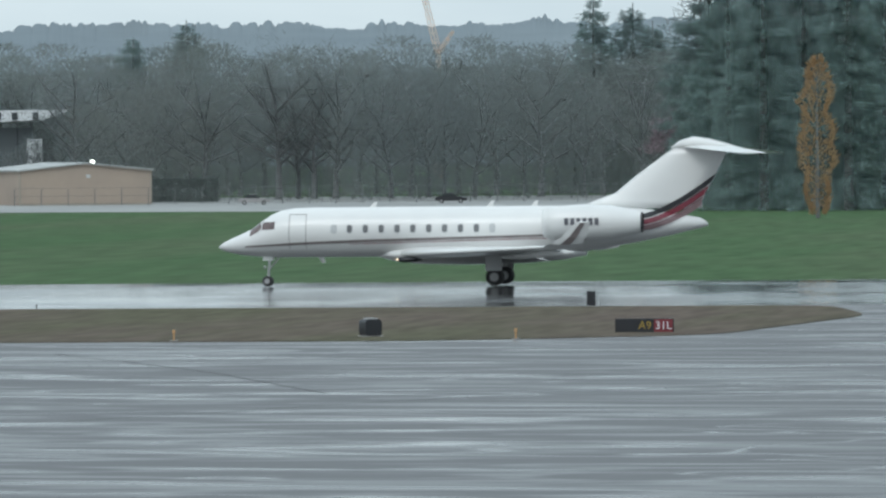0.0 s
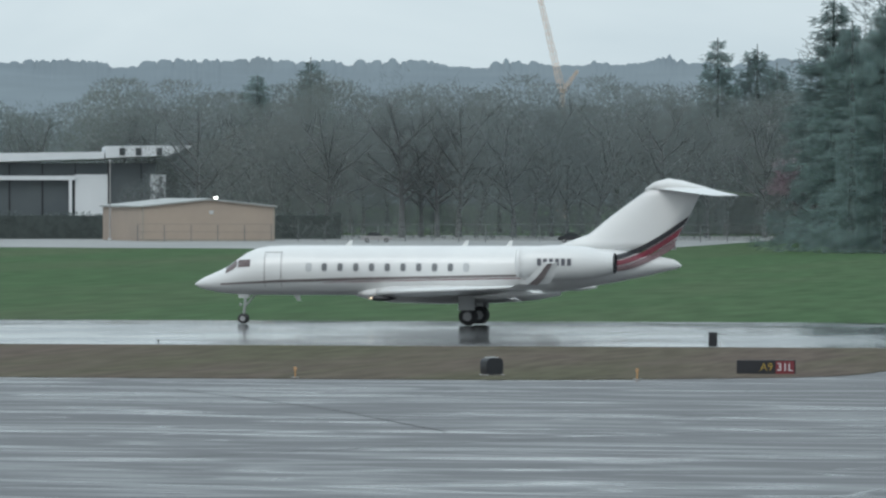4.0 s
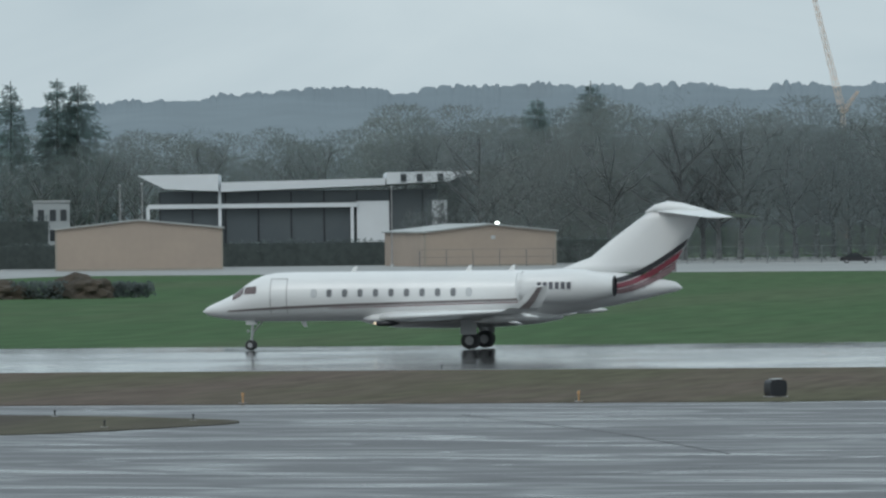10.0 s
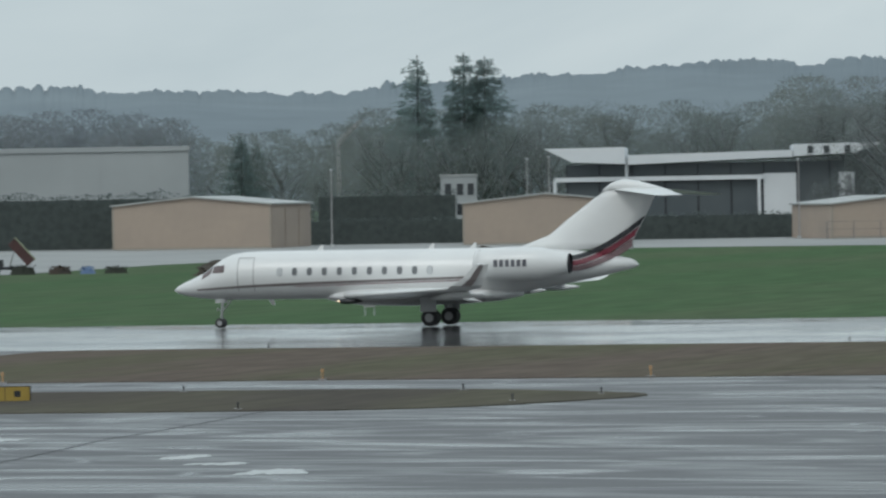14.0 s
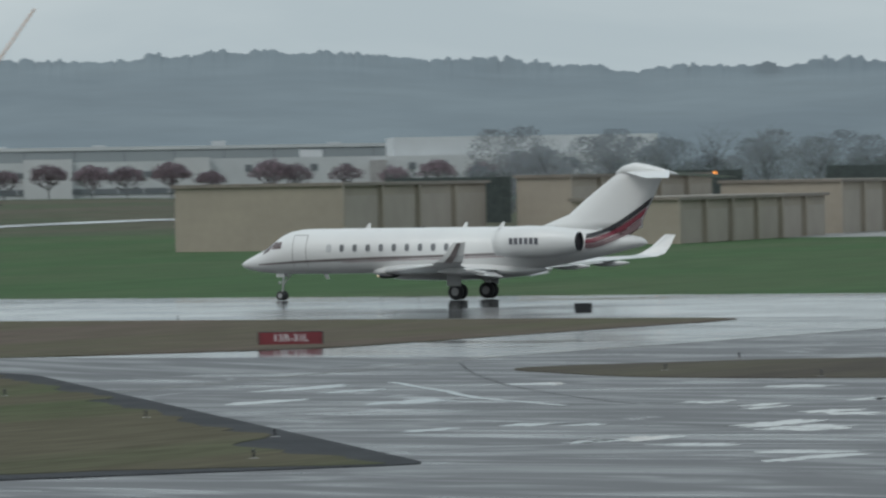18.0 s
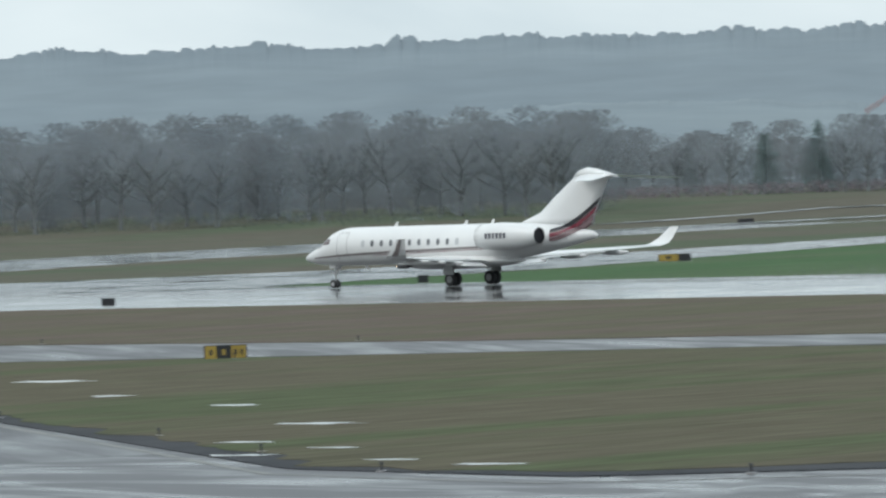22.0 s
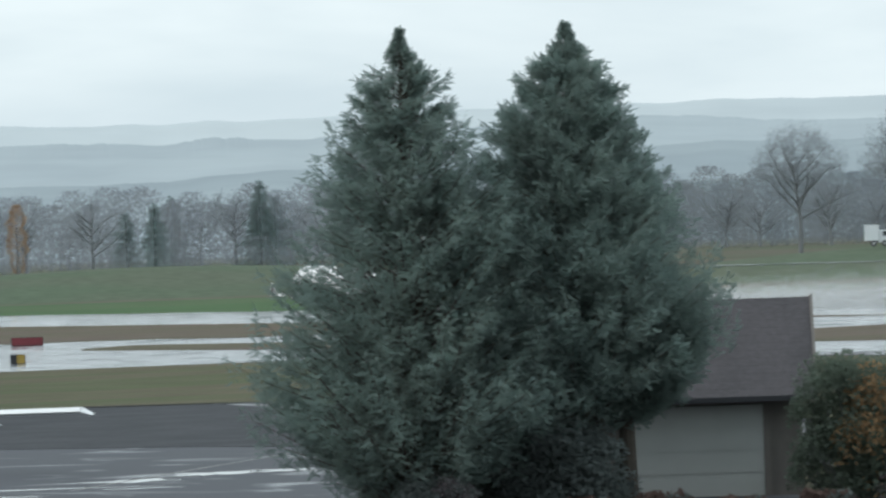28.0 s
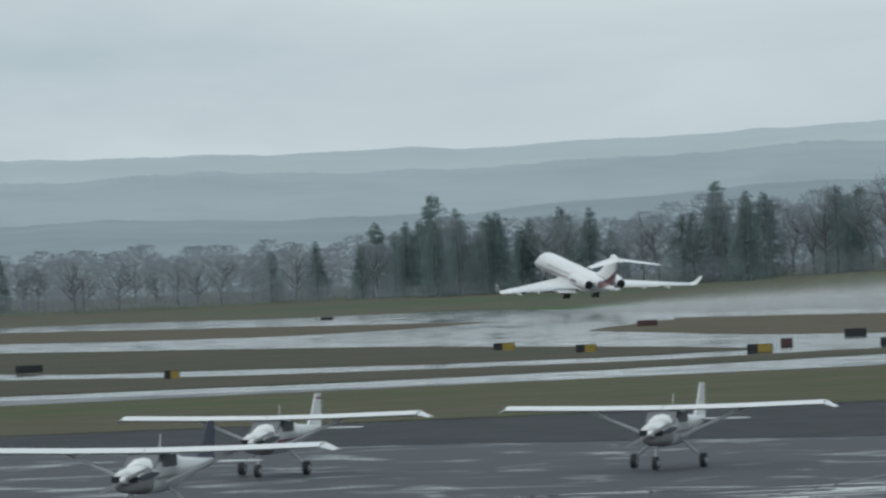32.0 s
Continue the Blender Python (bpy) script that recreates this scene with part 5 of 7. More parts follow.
def glass_hall():
    e = facing("hangar_hall", 12.4, 1050)
    tagged(e, "modern hangar hall with white sweeping roof fascia and dark glazing", "hangar")

    def X(a):
        return -(a - 12.4) * 18.33

    part("glazing", boxm(X(13.6), X(11.2), 1.5, 40, 0, 11.6), M_HALLGLASS, e, "dark glass front")
    part("fascia", loft([[(X(13.79), y, 14.2), (X(13.09), y, 14.3), (X(13.09), y, 11.6), (X(13.55), y, 12.0)] for y in (-1.5, 41)]), M_OFFICE, e)
    part("fascia", loft([[(X(13.07), y, 13.0), (X(11.65), y, 13.4), (X(11.65), y, 12.3), (X(13.07), y, 11.5)] for y in (-1, 41)]), M_OFFICE, e)
    part("fascia", loft([[(X(11.64), y, 14.3), (X(10.9), y, 14.4), (X(10.9), y, 14.1), (X(11.1), y, 12.8), (X(11.64), y, 12.4)] for y in (-1.2, 41)]), M_OFFICE, e)
    for a in (11.52, 11.38, 11.2):
        part("fascia_window", boxm(X(a), X(a) + 0.9, -1.35, -1.2, 12.8, 14.0), M_GLASS, e)
    part("beam", boxm(X(13.7), X(11.9), 0.2, 1.2, 8.9, 9.6), M_OFFICE, e)
    for a in (13.7, 13.08, 11.94):
        part("column", boxm(X(a) - 0.25, X(a) + 0.25, 0.3, 1.1, 0, 12 if a == 13.08 else 9.2), M_OFFICE, e)
    part("wall", boxm(X(11.9), X(11.62), 0.8, 20, 0, 9.8), M_OFFICE, e)
    part("wall", boxm(X(11.25), X(11.12), 0.8, 20, 0, 9.8), M_OFFICE, e)
    for k in range(9):
        x = X(13.6) + k * 5.2
        part("mullion", boxm(x - 0.1, x + 0.1, 1.35, 1.5, 0, 11.5), M_BLACK, e)
    return e


glass_hall()
shed = facing("white_block", 14.53, 1065)
tagged(shed, "small white block with dark windows behind the hedge", "building")
part("wall", boxm(-2.9, 2.9, 0, 12, 0, 10.2), M_HAZY, shed)
part("roof", boxm(-3.1, 3.1, -0.2, 12.2, 10.204, 10.5), M_ROOF, shed)
for x in (-1.7, 0.2, 1.9):
    part("window", boxm(x - 0.5, x + 0.5, -0.12, -0.004, 7.2, 9.0), M_GLASS, shed)
    part("lower_window", boxm(x - 0.5, x + 0.5, -0.12, -0.004, 4.0, 5.8), M_GLASS, shed)


def scrub_heap(left, d, w, h, mat, seed, label):
    """A low rough heap: an uneven mound with loose scraps standing out of it."""
    p_ = polar(left, d)
    bm = bmesh.new()
    rg = random.Random(seed)
    gr = [[bm.verts.new(((i / 12 - 0.5) * w, (j / 4 - 0.5) * 1.8, max(0.0, h * math.sin(math.pi * i / 12) ** 0.5 * math.sin(math.pi * j / 4) * rg.uniform(0.6, 1.1)) - 0.02)) for j in range(5)] for i in range(13)]
    for a, b in zip(gr, gr[1:]):
        for j in range(4):
            bm.faces.new((a[j], b[j], b[j + 1], a[j + 1]))
    e = empty("scrub_heap", p_.x, p_.y, 0, left)
    tagged(e, label, "heap", "heaps beside the sheds")
    part("mound", bm, mat, e)
    leaf_mass("scraps", [(-w * 0.45, w * 0.45, -0.6, 0.6, 0, h * 0.9)], int(w * 60), 0.16, mat, seed, e)
    return e


for lf, w, h, mat, label in ((18.62, 2.2, 0.8, M_BRUSH, "low dark heap of cut brush"), (18.3, 2.6, 1.1, M_BRUSH, "dark heap of cut brush"),
                             (17.98, 2.4, 0.9, M_SOIL, "low heap of dark soil"), (17.74, 1.6, 0.8, M_SHEETBLUE, "small heap under a blue sheet"), (17.5, 2.4, 0.8, M_BRUSH, "low dark heap of cut brush")):
    scrub_heap(lf, 660, w, h, mat, int(lf * 100), label)


def tipped_trailer():
    """A low dark trailer with its dump box raised."""
    p_ = polar(18.36, 662)
    e = empty("tipping_trailer", p_.x, p_.y, 0, 18.4)
    tagged(e, "dark tipping trailer with a raised rust-brown box", "trailer")
    part("chassis", boxm(-2.6, 1.2, -0.8, 0.8, 0.5, 0.8), M_DARKCAR, e)
    part("tool_box", boxm(-2.6, -1.2, -0.7, 0.7, 0.81, 1.5), M_DARKCAR, e)
    for x in (-1.9, 0.6):
        for y in (-0.85, 0.7):
            part("wheel", tubem((x, y, 0.4), (x, y + 0.2, 0.4), 0.4, n=14), M_RUBBER, e)
    tilt = Matrix.Translation((1.2, 0, 0.85)) @ Matrix.Rotation(radians(48), 4, "Y")
    for nm, q, mat in (("dump_floor", (-2.9, 0, -0.85, 0.85, 0, 0.12), M_BROWNRED), ("dump_side", (-2.9, 0, -0.85, -0.77, 0.12, 0.95), M_BROWNRED), ("dump_side", (-2.9, 0, 0.77, 0.85, 0.12, 0.95), M_BROWNRED),
                       ("dump_end", (-2.9, -2.8, -0.77, 0.77, 0.12, 0.95), M_BROWNRED), ("top_rail", (-2.95, 0.05, -0.9, -0.75, 0.95, 1.07), M_RAILPALE)):
        bm = boxm(*q)
        bmesh.ops.transform(bm, matrix=tilt, verts=bm.verts)
        part(nm, bm, mat, e)
    part("ram", tubem((-0.6, 0, 0.8), (-0.2, 0, 2.2), 0.07), M_METAL, e)


tipped_trailer()


def warehouse():
    e = facing("warehouse", 18.6, 1100)
    tagged(e, "large pale grey windowless warehouse", "warehouse")
    part("wall", boxm(-32.5, 33.5, 0, 60, 0, 15.8), M_HAZY, e)
    part("annex", boxm(-46, -32.6, 4, 50, 0, 11.8), M_HAZY, e)
    part("roof_edge", boxm(-32.7, 33.7, -0.3, 0.0, 15.3, 16.1), M_HAZY, e)
    for k in range(16):
        part("panel_joint", boxm(-30.4 + k * 4.1, -30.28 + k * 4.1, -0.06, 0.0, 0, 15.2), M_HAZY, e)
    part("downpipe", boxm(-13.2, -12.9, -0.3, 0, 0, 15.0), M_HAZY, e)
    for x in (-43, -36):
        part("roof_vent", boxm(x - 1, x + 1, 6, 8, 11.8, 13.3), M_GREY, e)
    return e


warehouse()


def offices():
    e = facing("office_block", 29.0, 1500, 0, 3.0)
    tagged(e, "long low white office and factory building with dark window bands", "building")

    def X(a):
        return -(a - 29.0) * 26.18

    # high hall at one end, banded middle, entrance block, plain end
    part("wall", boxm(X(27.6), X(23.6), 0, 40, 0, 9.3), M_OFFWALL, e)
    part("upper_wall", boxm(X(25.9), X(23.6), 6, 40, 9.3, 13.5), M_OFFWALL, e)
    part("wall", boxm(X(32.3), X(27.7), 0, 40, 0, 8.9), M_OFFWALL, e)
    part("wall", boxm(X(34.42), X(32.3), 1, 40, 0, 12.3), M_OFFWALL, e)
    part("wall", boxm(X(32.02), X(31.2), -2.5, 0, 0, 8.6), M_OFFICE, e)
    for a0, a1, z0, z1 in ((30.8, 27.75, 1.6, 2.9), (30.8, 27.75, 5.4, 6.7)):
        part("window_band", boxm(X(a0), X(a1), -0.25, -0.004, z0, z1), M_OFFGLASS, e)
        for k in range(14):
            x = X(a0) + (X(a1) - X(a0)) * (k + 0.5) / 14
            part("mullion", boxm(x - 0.12, x + 0.12, -0.35, -0.25, z0, z1), M_OFFWALL, e)
    for a in (28.9, 31.0, 27.6):
        part("stair_block", boxm(X(a) - 5.5, X(a) + 5.5 if a == 28.9 else X(a) + 2.5, -3, -0.3, 0, 9.6), M_LGREY, e)
    for k in range(12):
        x = X(27.2) + k * 7.4
        part("window", boxm(x, x + 1.6, -0.2, -0.004, 6.2, 7.8), M_OFFGLASS, e)
    for a in (26.05, 24.9, 24.0):
        part("service_tower", boxm(X(a) - 1.8, X(a) + 1.8, -2.5, -0.02, 0, 8.4), M_GREY, e)
    for r_ in range(2):
        for k in range(6):
            x = X(31.98) + 1.4 + k * 3.3
            part("window", boxm(x, x + 1.7, -2.7, -2.504, 2.2 + 3.3 * r_, 4.2 + 3.3 * r_), M_OFFGLASS, e)
    for k in range(9):
        x = X(34.3) + k * 6
        part("panel_joint", boxm(x, x + 0.15, 0.9, 0.996, 0, 12.2), M_GREY, e)
    for a in (31.3, 30.6, 29.7, 26.6, 25.3, 24.5):
        part("roof_unit", boxm(X(a) - 2.5, X(a) + 2.5, 14, 20, 8.9 if a > 27.7 else 9.3, 10.6 if a > 27.7 else 11.0), M_LGREY, e)
    return e


offices()
hall = facing("factory_hall", 28.6, 1600, 0, 3.0)
tagged(hall, "long grey factory hall standing behind the offices", "building")
part("wall", boxm(-118, 96, 0, 50, 0, 12.4), M_FACTORY, hall)
part("roof_edge", boxm(-118.3, 96.3, -0.3, -0.004, 12.0, 12.8), M_OFFWALL, hall)
for x in (-100, -78, -51, -20, 4, 33, 61, 80):
    part("roof_vent", boxm(x - 1.6, x + 1.6, 8, 12, 12.404, 13.6 + 0.4 * math.sin(x)), M_OFFWALL, hall)
for x in range(-110, 96, 12):
    part("panel_joint", boxm(x, x + 0.2, -0.08, -0.004, 0, 11.9), M_OFFGLASS, hall)
tagged(leaf_mass("low_hedge", [(-150, 150, -2, 2, 0, 2.2)], 9000, 0.5, M_RUSSET, 17), "low brown scrub hedge along the far field", "hedge").matrix_basis = Matrix.Translation(polar(36.5, 1190, 2.8)) @ Matrix.Rotation(radians(36.5), 4, "Z")


def open_barn():
    e = facing("open_barn", 46.0, 1060, 0, 2.55)
    tagged(e, "dark open-sided storage barn with a low sloping roof", "barn")
    part("roof", loft([[(-14.5, y, 5.6), (-0.5, y, 7.0), (-0.5, y, 7.5), (-14.5, y, 6.1)] for y in (-1, 14)]), M_SLATE, e)
    part("roof", loft([[(-0.5, y, 7.0), (13.0, y, 5.4), (13.0, y, 5.9), (-0.5, y, 7.5)] for y in (-1, 14)]), M_SLATE, e)
    for x0, z0, x1, z1 in ((-14.6, 6.1, -0.5, 7.5), (-0.5, 7.5, 13.1, 5.9)):
        part("roof_edge", loft([[(x0, y, z0 - 0.02), (x1, y, z1 - 0.02), (x1, y, z1 + 0.12), (x0, y, z0 + 0.12)] for y in (-1.12, -1.004)]), M_LGREY, e)
    for x in (-3.5, 1.5, 6):
        part("roof_light", boxm(x - 0.9, x + 0.9, -0.7, -0.5, 5.9, 6.1), M_LGREY, e)
    part("back_wall", boxm(-14, 13, 13, 13.4, 0, 5.4), M_SLATE, e)
    part("side_wall", boxm(8.5, 12.8, -0.5, 12.9, 0, 5.2), M_SLATE, e)
    part("side_wall", boxm(-14.2, -10.5, -0.5, 12.9, 0, 5.3), M_SLATE, e)
    for x in (-10, -5, 0, 5):
        part("post", boxm(x - 0.15, x + 0.15, -0.6, -0.3, 0, 5.9), M_SLATE, e)
    return e


open_barn()


def truck(left, d, z, length, body, label):
    e = facing("box_truck", left, d, 4, z)
    tagged(e, label, "truck", "parked trucks")
    L = length / 2
    part("box_body", boxm(-L, L - 2.2, 0, 2.4, 0.9, 3.3), body, e)
    part("cab", loft([[(L - 2.1, y, 0.6), (L, y, 0.6), (L, y, 1.6), (L - 0.5, y, 2.5), (L - 2.1, y, 2.5)] for y in (0.1, 2.3)]), body, e)
    part("side_window", boxm(L - 1.6, L - 0.6, 0.06, 0.1, 1.6, 2.3), M_GLASS, e)
    for x in (-L + 1.2, L - 1.3):
        t = part("wheel", tubem((x, 0.0, 0.48), (x, 0.35, 0.48), 0.48, n=14), M_RUBBER, e)
        part("hub", tubem((x, -0.03, 0.48), (x, 0.0, 0.48), 0.22, n=10), M_METAL, t)
    return e


truck(45.81, 1045, 2.6, 11.5, M_OFFICE, "long white box truck parked under the barn")
truck(46.45, 1045, 2.6, 6.5, M_GREY, "pale box truck parked beside the barn")
truck(44.6, 1040, 2.5, 6.5, M_GREY, "grey box truck parked by the field edge")
truck(47.4, 1050, 2.6, 7, M_GREY, "grey truck parked beside the barn")
truck(54.07, 1004, 3.75, 4.2, M_OFFICE, "white box van parked on the grass mound")
truck(50.7, 1020, 2.7, 3.6, M_OFFICE, "white van parked at the field edge")


def white_trailer(left, length):
    e = facing("long_trailer", left, 1003, 0, 4.35)
    tagged(e, "low white trailer parked on the grass mound", "trailer", "white trailers")
    h_ = length / 2
    part("box_body", boxm(-h_, h_, 0, 2.4, 0.55, 2.1), M_OFFICE, e)
    part("skirt", boxm(-h_ + 0.5, h_ - 0.5, 0.1, 2.3, 0.3, 0.546), M_GREY, e)
    for x in (-h_ * 0.7, -h_ * 0.5, h_ * 0.6):
        part("wheel", tubem((x, 0.02, 0.3), (x, 0.3, 0.3), 0.34, n=12), M_RUBBER, e)
    part("hitch", boxm(h_, h_ + 0.8, 1.0, 1.4, 0.5, 0.62), M_GREY, e)


white_trailer(52.85, 7.7)
white_trailer(52.3, 5.2)


def bungalow(left0, left1, d, z):
    w = (left0 - left1) * math.pi / 180 * d
    e = facing("bungalow", (left0 + left1) / 2, d, 0, z)
    tagged(e, "low tan house with a reddish hipped roof", "house", "low houses")
    part("wall", boxm(-w / 2, w / 2, 0, 9, 0, 3.3), M_CREAM, e)
    part("roof", loft([[(-w / 2 - 0.5, -0.5, 3.3), (w / 2 + 0.5, -0.5, 3.3), (w / 2 + 0.5, 9.5, 3.3), (-w / 2 - 0.5, 9.5, 3.3)], [(-w / 2 + 2.5, 4, 5.0), (w / 2 - 2.5, 4, 5.0), (w / 2 - 2.5, 5, 5.0), (-w / 2 + 2.5, 5, 5.0)]]), M_ROOFRED, e)
    for k in range(3):
        x = -w / 2 + w * (k + 0.5) / 3
        part("window", boxm(x - 0.7, x + 0.7, -0.1, -0.004, 1.0, 2.2), M_CABIN, e)
    return e


bungalow(50.36, 49.74, 1150, 2.9)
bungalow(49.66, 48.85, 1150, 2.9)


# ---- cranes, poles ----
def lattice(bm, a, b, w):
    a, b = Vector(a), Vector(b)
    n = max(4, int((b - a).length / (w * 1.6)))
    d = (b - a).normalized()
    u = d.orthogonal().normalized() * w / 2
    v = d.cross(u)
    ch = [u + v, u - v, -u - v, -u + v]
    for c in ch:
        tube(bm, a + c, b + c * 0.5, w * 0.09, w * 0.07, 4)
    for k in range(n):
        p, q = a.lerp(b, k / n), a.lerp(b, (k + 1) / n)
        for i in range(4):
            tube(bm, p + ch[i] * (1 - 0.5 * k / n), q + ch[(i + 1) % 4] * (1 - 0.5 * (k + 1) / n), w * 0.05, w * 0.05, 3)
    return bm


def crane(left, d, segments, w, mat, label):
    """A lattice-boom crane; segments in metres to the right and up."""
    e = facing("construction_crane", left, d)
    tagged(e, label, "crane", "cranes")
    for nm, x0, z0, x1, z1, k in segments:
        part(nm, lattice(bmesh.new(), (x0, 0, z0), (x1, 0, z1), w * k), mat, e)
    part("cabin", boxm(-1.5, 1.5, -1.5, 1.5, 0, 3), mat, e)
    return e


crane(7.70, 1800, (("mast", 0, 2, 0, 35, 1.2), ("boom", 0, 34, -9, 72, 1.0), ("counter_jib", 0, 34, 4.2, 40, 0.8)), 1.3, M_CRANE, "orange lattice crane with pale haze in its colour")
crane(29.50, 1700, (("mast", 0, 2, 0, 31, 1.0), ("boom", 0, 31, 15.2, 52, 1.0)), 0.9, M_CRANE, "pale lattice crane in the haze")
crane(35.92, 2000, (("boom", 10.8, 17, -5, 43, 1.0), ("boom", -14.3, 24, 8, 38, 0.8), ("mast", 10.8, 2, 10.8, 18, 1.0)), 1.3, M_CRANERED, "red lattice cranes with crossing booms in the haze")
crane(35.10, 2000, (("mast", 0, 2, 0, 20, 1.0), ("boom", -3, 14, 1.5, 29, 1.2)), 1.3, M_CRANERED, "short red lattice crane in the haze")
crane(15.42, 1200, (("mast", -3, 2, -3, 17, 1.0), ("boom", -3, 17, 1.2, 21, 1.0)), 0.7, M_GREY, "small grey boom crane behind the trees")


def lamp_pole(left, d, h, z=0.0):
    e = facing("light_pole", left, d, 0, z)
    tagged(e, "slim grey light pole by the hangars", "pole", "light poles")
    part("pole", tubem((0, 0, 0), (0, 0, h), 0.12, 0.07), M_GREY, e)
    part("lamp_head", boxm(-0.24, 0.14, -0.14, 0.14, h, h + 0.18), M_LGREY, e)
    part("footing", tubem((0, 0, 0), (0, 0, 0.4), 0.3), M_LGREY, e)
    return e


for a, d, h in ((15.63, 950, 11.0), (13.94, 965, 12.2), (13.75, 965, 12.4), (11.6, 960, 11.5), (20.4, 880, 12.5)):
    lamp_pole(a, d, h)
p = facing("floodlight_mast", 20.4, 900)
tagged(p, "grey mast with a cluster of dark floodlights", "pole")
part("pole", tubem((0, 0, 0), (0, 0, 12.5), 0.16, 0.1), M_GREY, p)
for x in (-0.9, 0, 0.9):
    part("floodlight", boxm(x - 0.4, x + 0.4, -0.3, 0.3, 12.0 if x else 12.6, 13.0 if x else 13.6), M_BLACK, p)

# fence along the wood on the near side of the trees
fence = facing("boundary_fence", 6.8, 940)
tagged(fence, "grey wire boundary fence before the woods", "fence")
for k in range(40):
    part("post", tubem((-75 + k * 3.8, 0, 0), (-75 + k * 3.8, 0, 2.4), 0.06, n=6), M_BARK, fence)
for z in (0.3, 1.4, 2.5):
    part("rail", boxm(-75, 73.2, -0.03, 0.03, z - 0.02, z + 0.02), M_BARK, fence)

# spoil heaps and scrub in the far grass
def heap(x, y, w, h, seed, mat, label, name="soil_mound"):
    bm = bmesh.new()
    bmesh.ops.create_icosphere(bm, subdivisions=4, radius=1)
    for v in bm.verts:
        k = 1 + 0.35 * noise.noise(v.co * 2.3 + Vector((seed, 0, 0))) + 0.14 * noise.noise(v.co * 7 + Vector((seed, 3, 0)))
        v.co = Vector((v.co.x * w / 2 * k, v.co.y * 2.5 * k, max(-0.1, v.co.z) * h * k))
    o = part(name, bm, mat)
    o.matrix_basis = pose(x, y, 0, 0, 0, 12)
    return tagged(o, label, "heap", "spoil heaps")


heap(-160, 594, 9, 1.6, 1, M_DIRT, "low heap of dark soil and cuttings in the grass")
heap(-152, 596, 7, 1.9, 2, M_DIRT, "low heap of dark soil and cuttings in the grass")
heap(-178, 600, 6.5, 1.3, 3, M_DIRT, "low heap of dark soil and cuttings in the grass")
heap(-171.5, 603, 5, 0.8, 4, M_GREY, "pale rubble heap in the grass", "rubble_mound")
for x, y, w, h, sd in ((-164.5, 592, 4.4, 2.0, 5), (-155, 594, 5, 1.6, 6), (-148, 600, 4, 1.4, 7)):
    o = leaf_mass("scrub_bush", [(-w / 2, w / 2, -1.5, 1.5, 0, h)], 700, 0.28, M_HEDGE, sd)
    o.matrix_basis = pose(x, y, 0)
    tagged(o, "dark scrubby bush in the grass", "bush", "scrub bushes")


def parked_car(left, d, mat, label, z=0.0, turn=0, tall=1.0):
    e = facing("parked_car", left, d, turn, z)
    e.scale = (1 / tall ** 0.4, 1, tall)
    tagged(e, label, "car", "parked cars")
    part("body", loft([[(-2.2, y, 0.35), (2.2, y, 0.35), (2.25, y, 0.75), (1.2, y, 0.92), (-1.9, y, 0.95), (-2.25, y, 0.75)] for y in (0, 1.75)]), mat, e)
    part("cabin", loft([[(-1.5, y, 0.93), (0.9, y, 0.9), (0.2, y, 1.42), (-0.9, y, 1.45)] for y in (0.12, 1.63)]), M_GLASS, e)
    part("roof", boxm(-0.9, 0.2, 0.15, 1.6, 1.43, 1.47), mat, e)
    for x in (-1.35, 1.35):
        w_ = part("wheel", tubem((x, -0.02, 0.32), (x, 0.22, 0.32), 0.32, n=14), M_RUBBER, e)
        part("hub", tubem((x, -0.04, 0.32), (x, -0.02, 0.32), 0.17, n=10), M_METAL, w_)
    return e


parked_car(29.7, 1130, M_OFFICE, "white saloon car on the field road", 3.0)
parked_car(25.68, 690, M_BLACK, "tall dark car parked before the sheds", 0.0, 10, 1.45)
for a, mat, lab in ((48.75, M_GREY, "grey saloon"), (48.45, M_LGREY, "silver saloon"), (48.12, M_BROWNLINE, "dark saloon"), (47.75, M_GREY, "grey saloon"), (47.15, M_BROWNLINE, "dark saloon"), (45.0, M_GREY, "grey saloon")):
    parked_car(a, 1075, mat, lab + " car parked on the field by the barn", bank_height(1075), 15)
parked_car(9.3, 930, M_GREY, "grey car parked by the trees")
parked_car(7.6, 930, M_BLACK, "dark car parked by the trees")


# ---- airfield signs and lights ----
def letters(text, size, mat, parent, x, y, z, name="lettering"):
    """Words in the built-in font, standing upright and facing -y."""
    cu = bpy.data.curves.new(name, "FONT")
    cu.body, cu.size, cu.extrude, cu.align_x, cu.align_y = text, size, 0.006, "CENTER", "CENTER"
    tmp = bpy.data.objects.new(name, cu)
    scene.collection.objects.link(tmp)
    bpy.context.view_layer.update()
    me = bpy.data.meshes.new_from_object(tmp.evaluated_get(bpy.context.evaluated_depsgraph_get()))
    bpy.data.objects.remove(tmp)
    me.materials.clear()
    me.materials.append(mat)
    o = new(name, me)
    o.parent = parent
    o.matrix_basis = pose(x, y, z, 90, 0, 0)
    return o


def face_eye(x, y, turn=0.0):
    return math.degrees(math.atan2(-x, y)) + turn


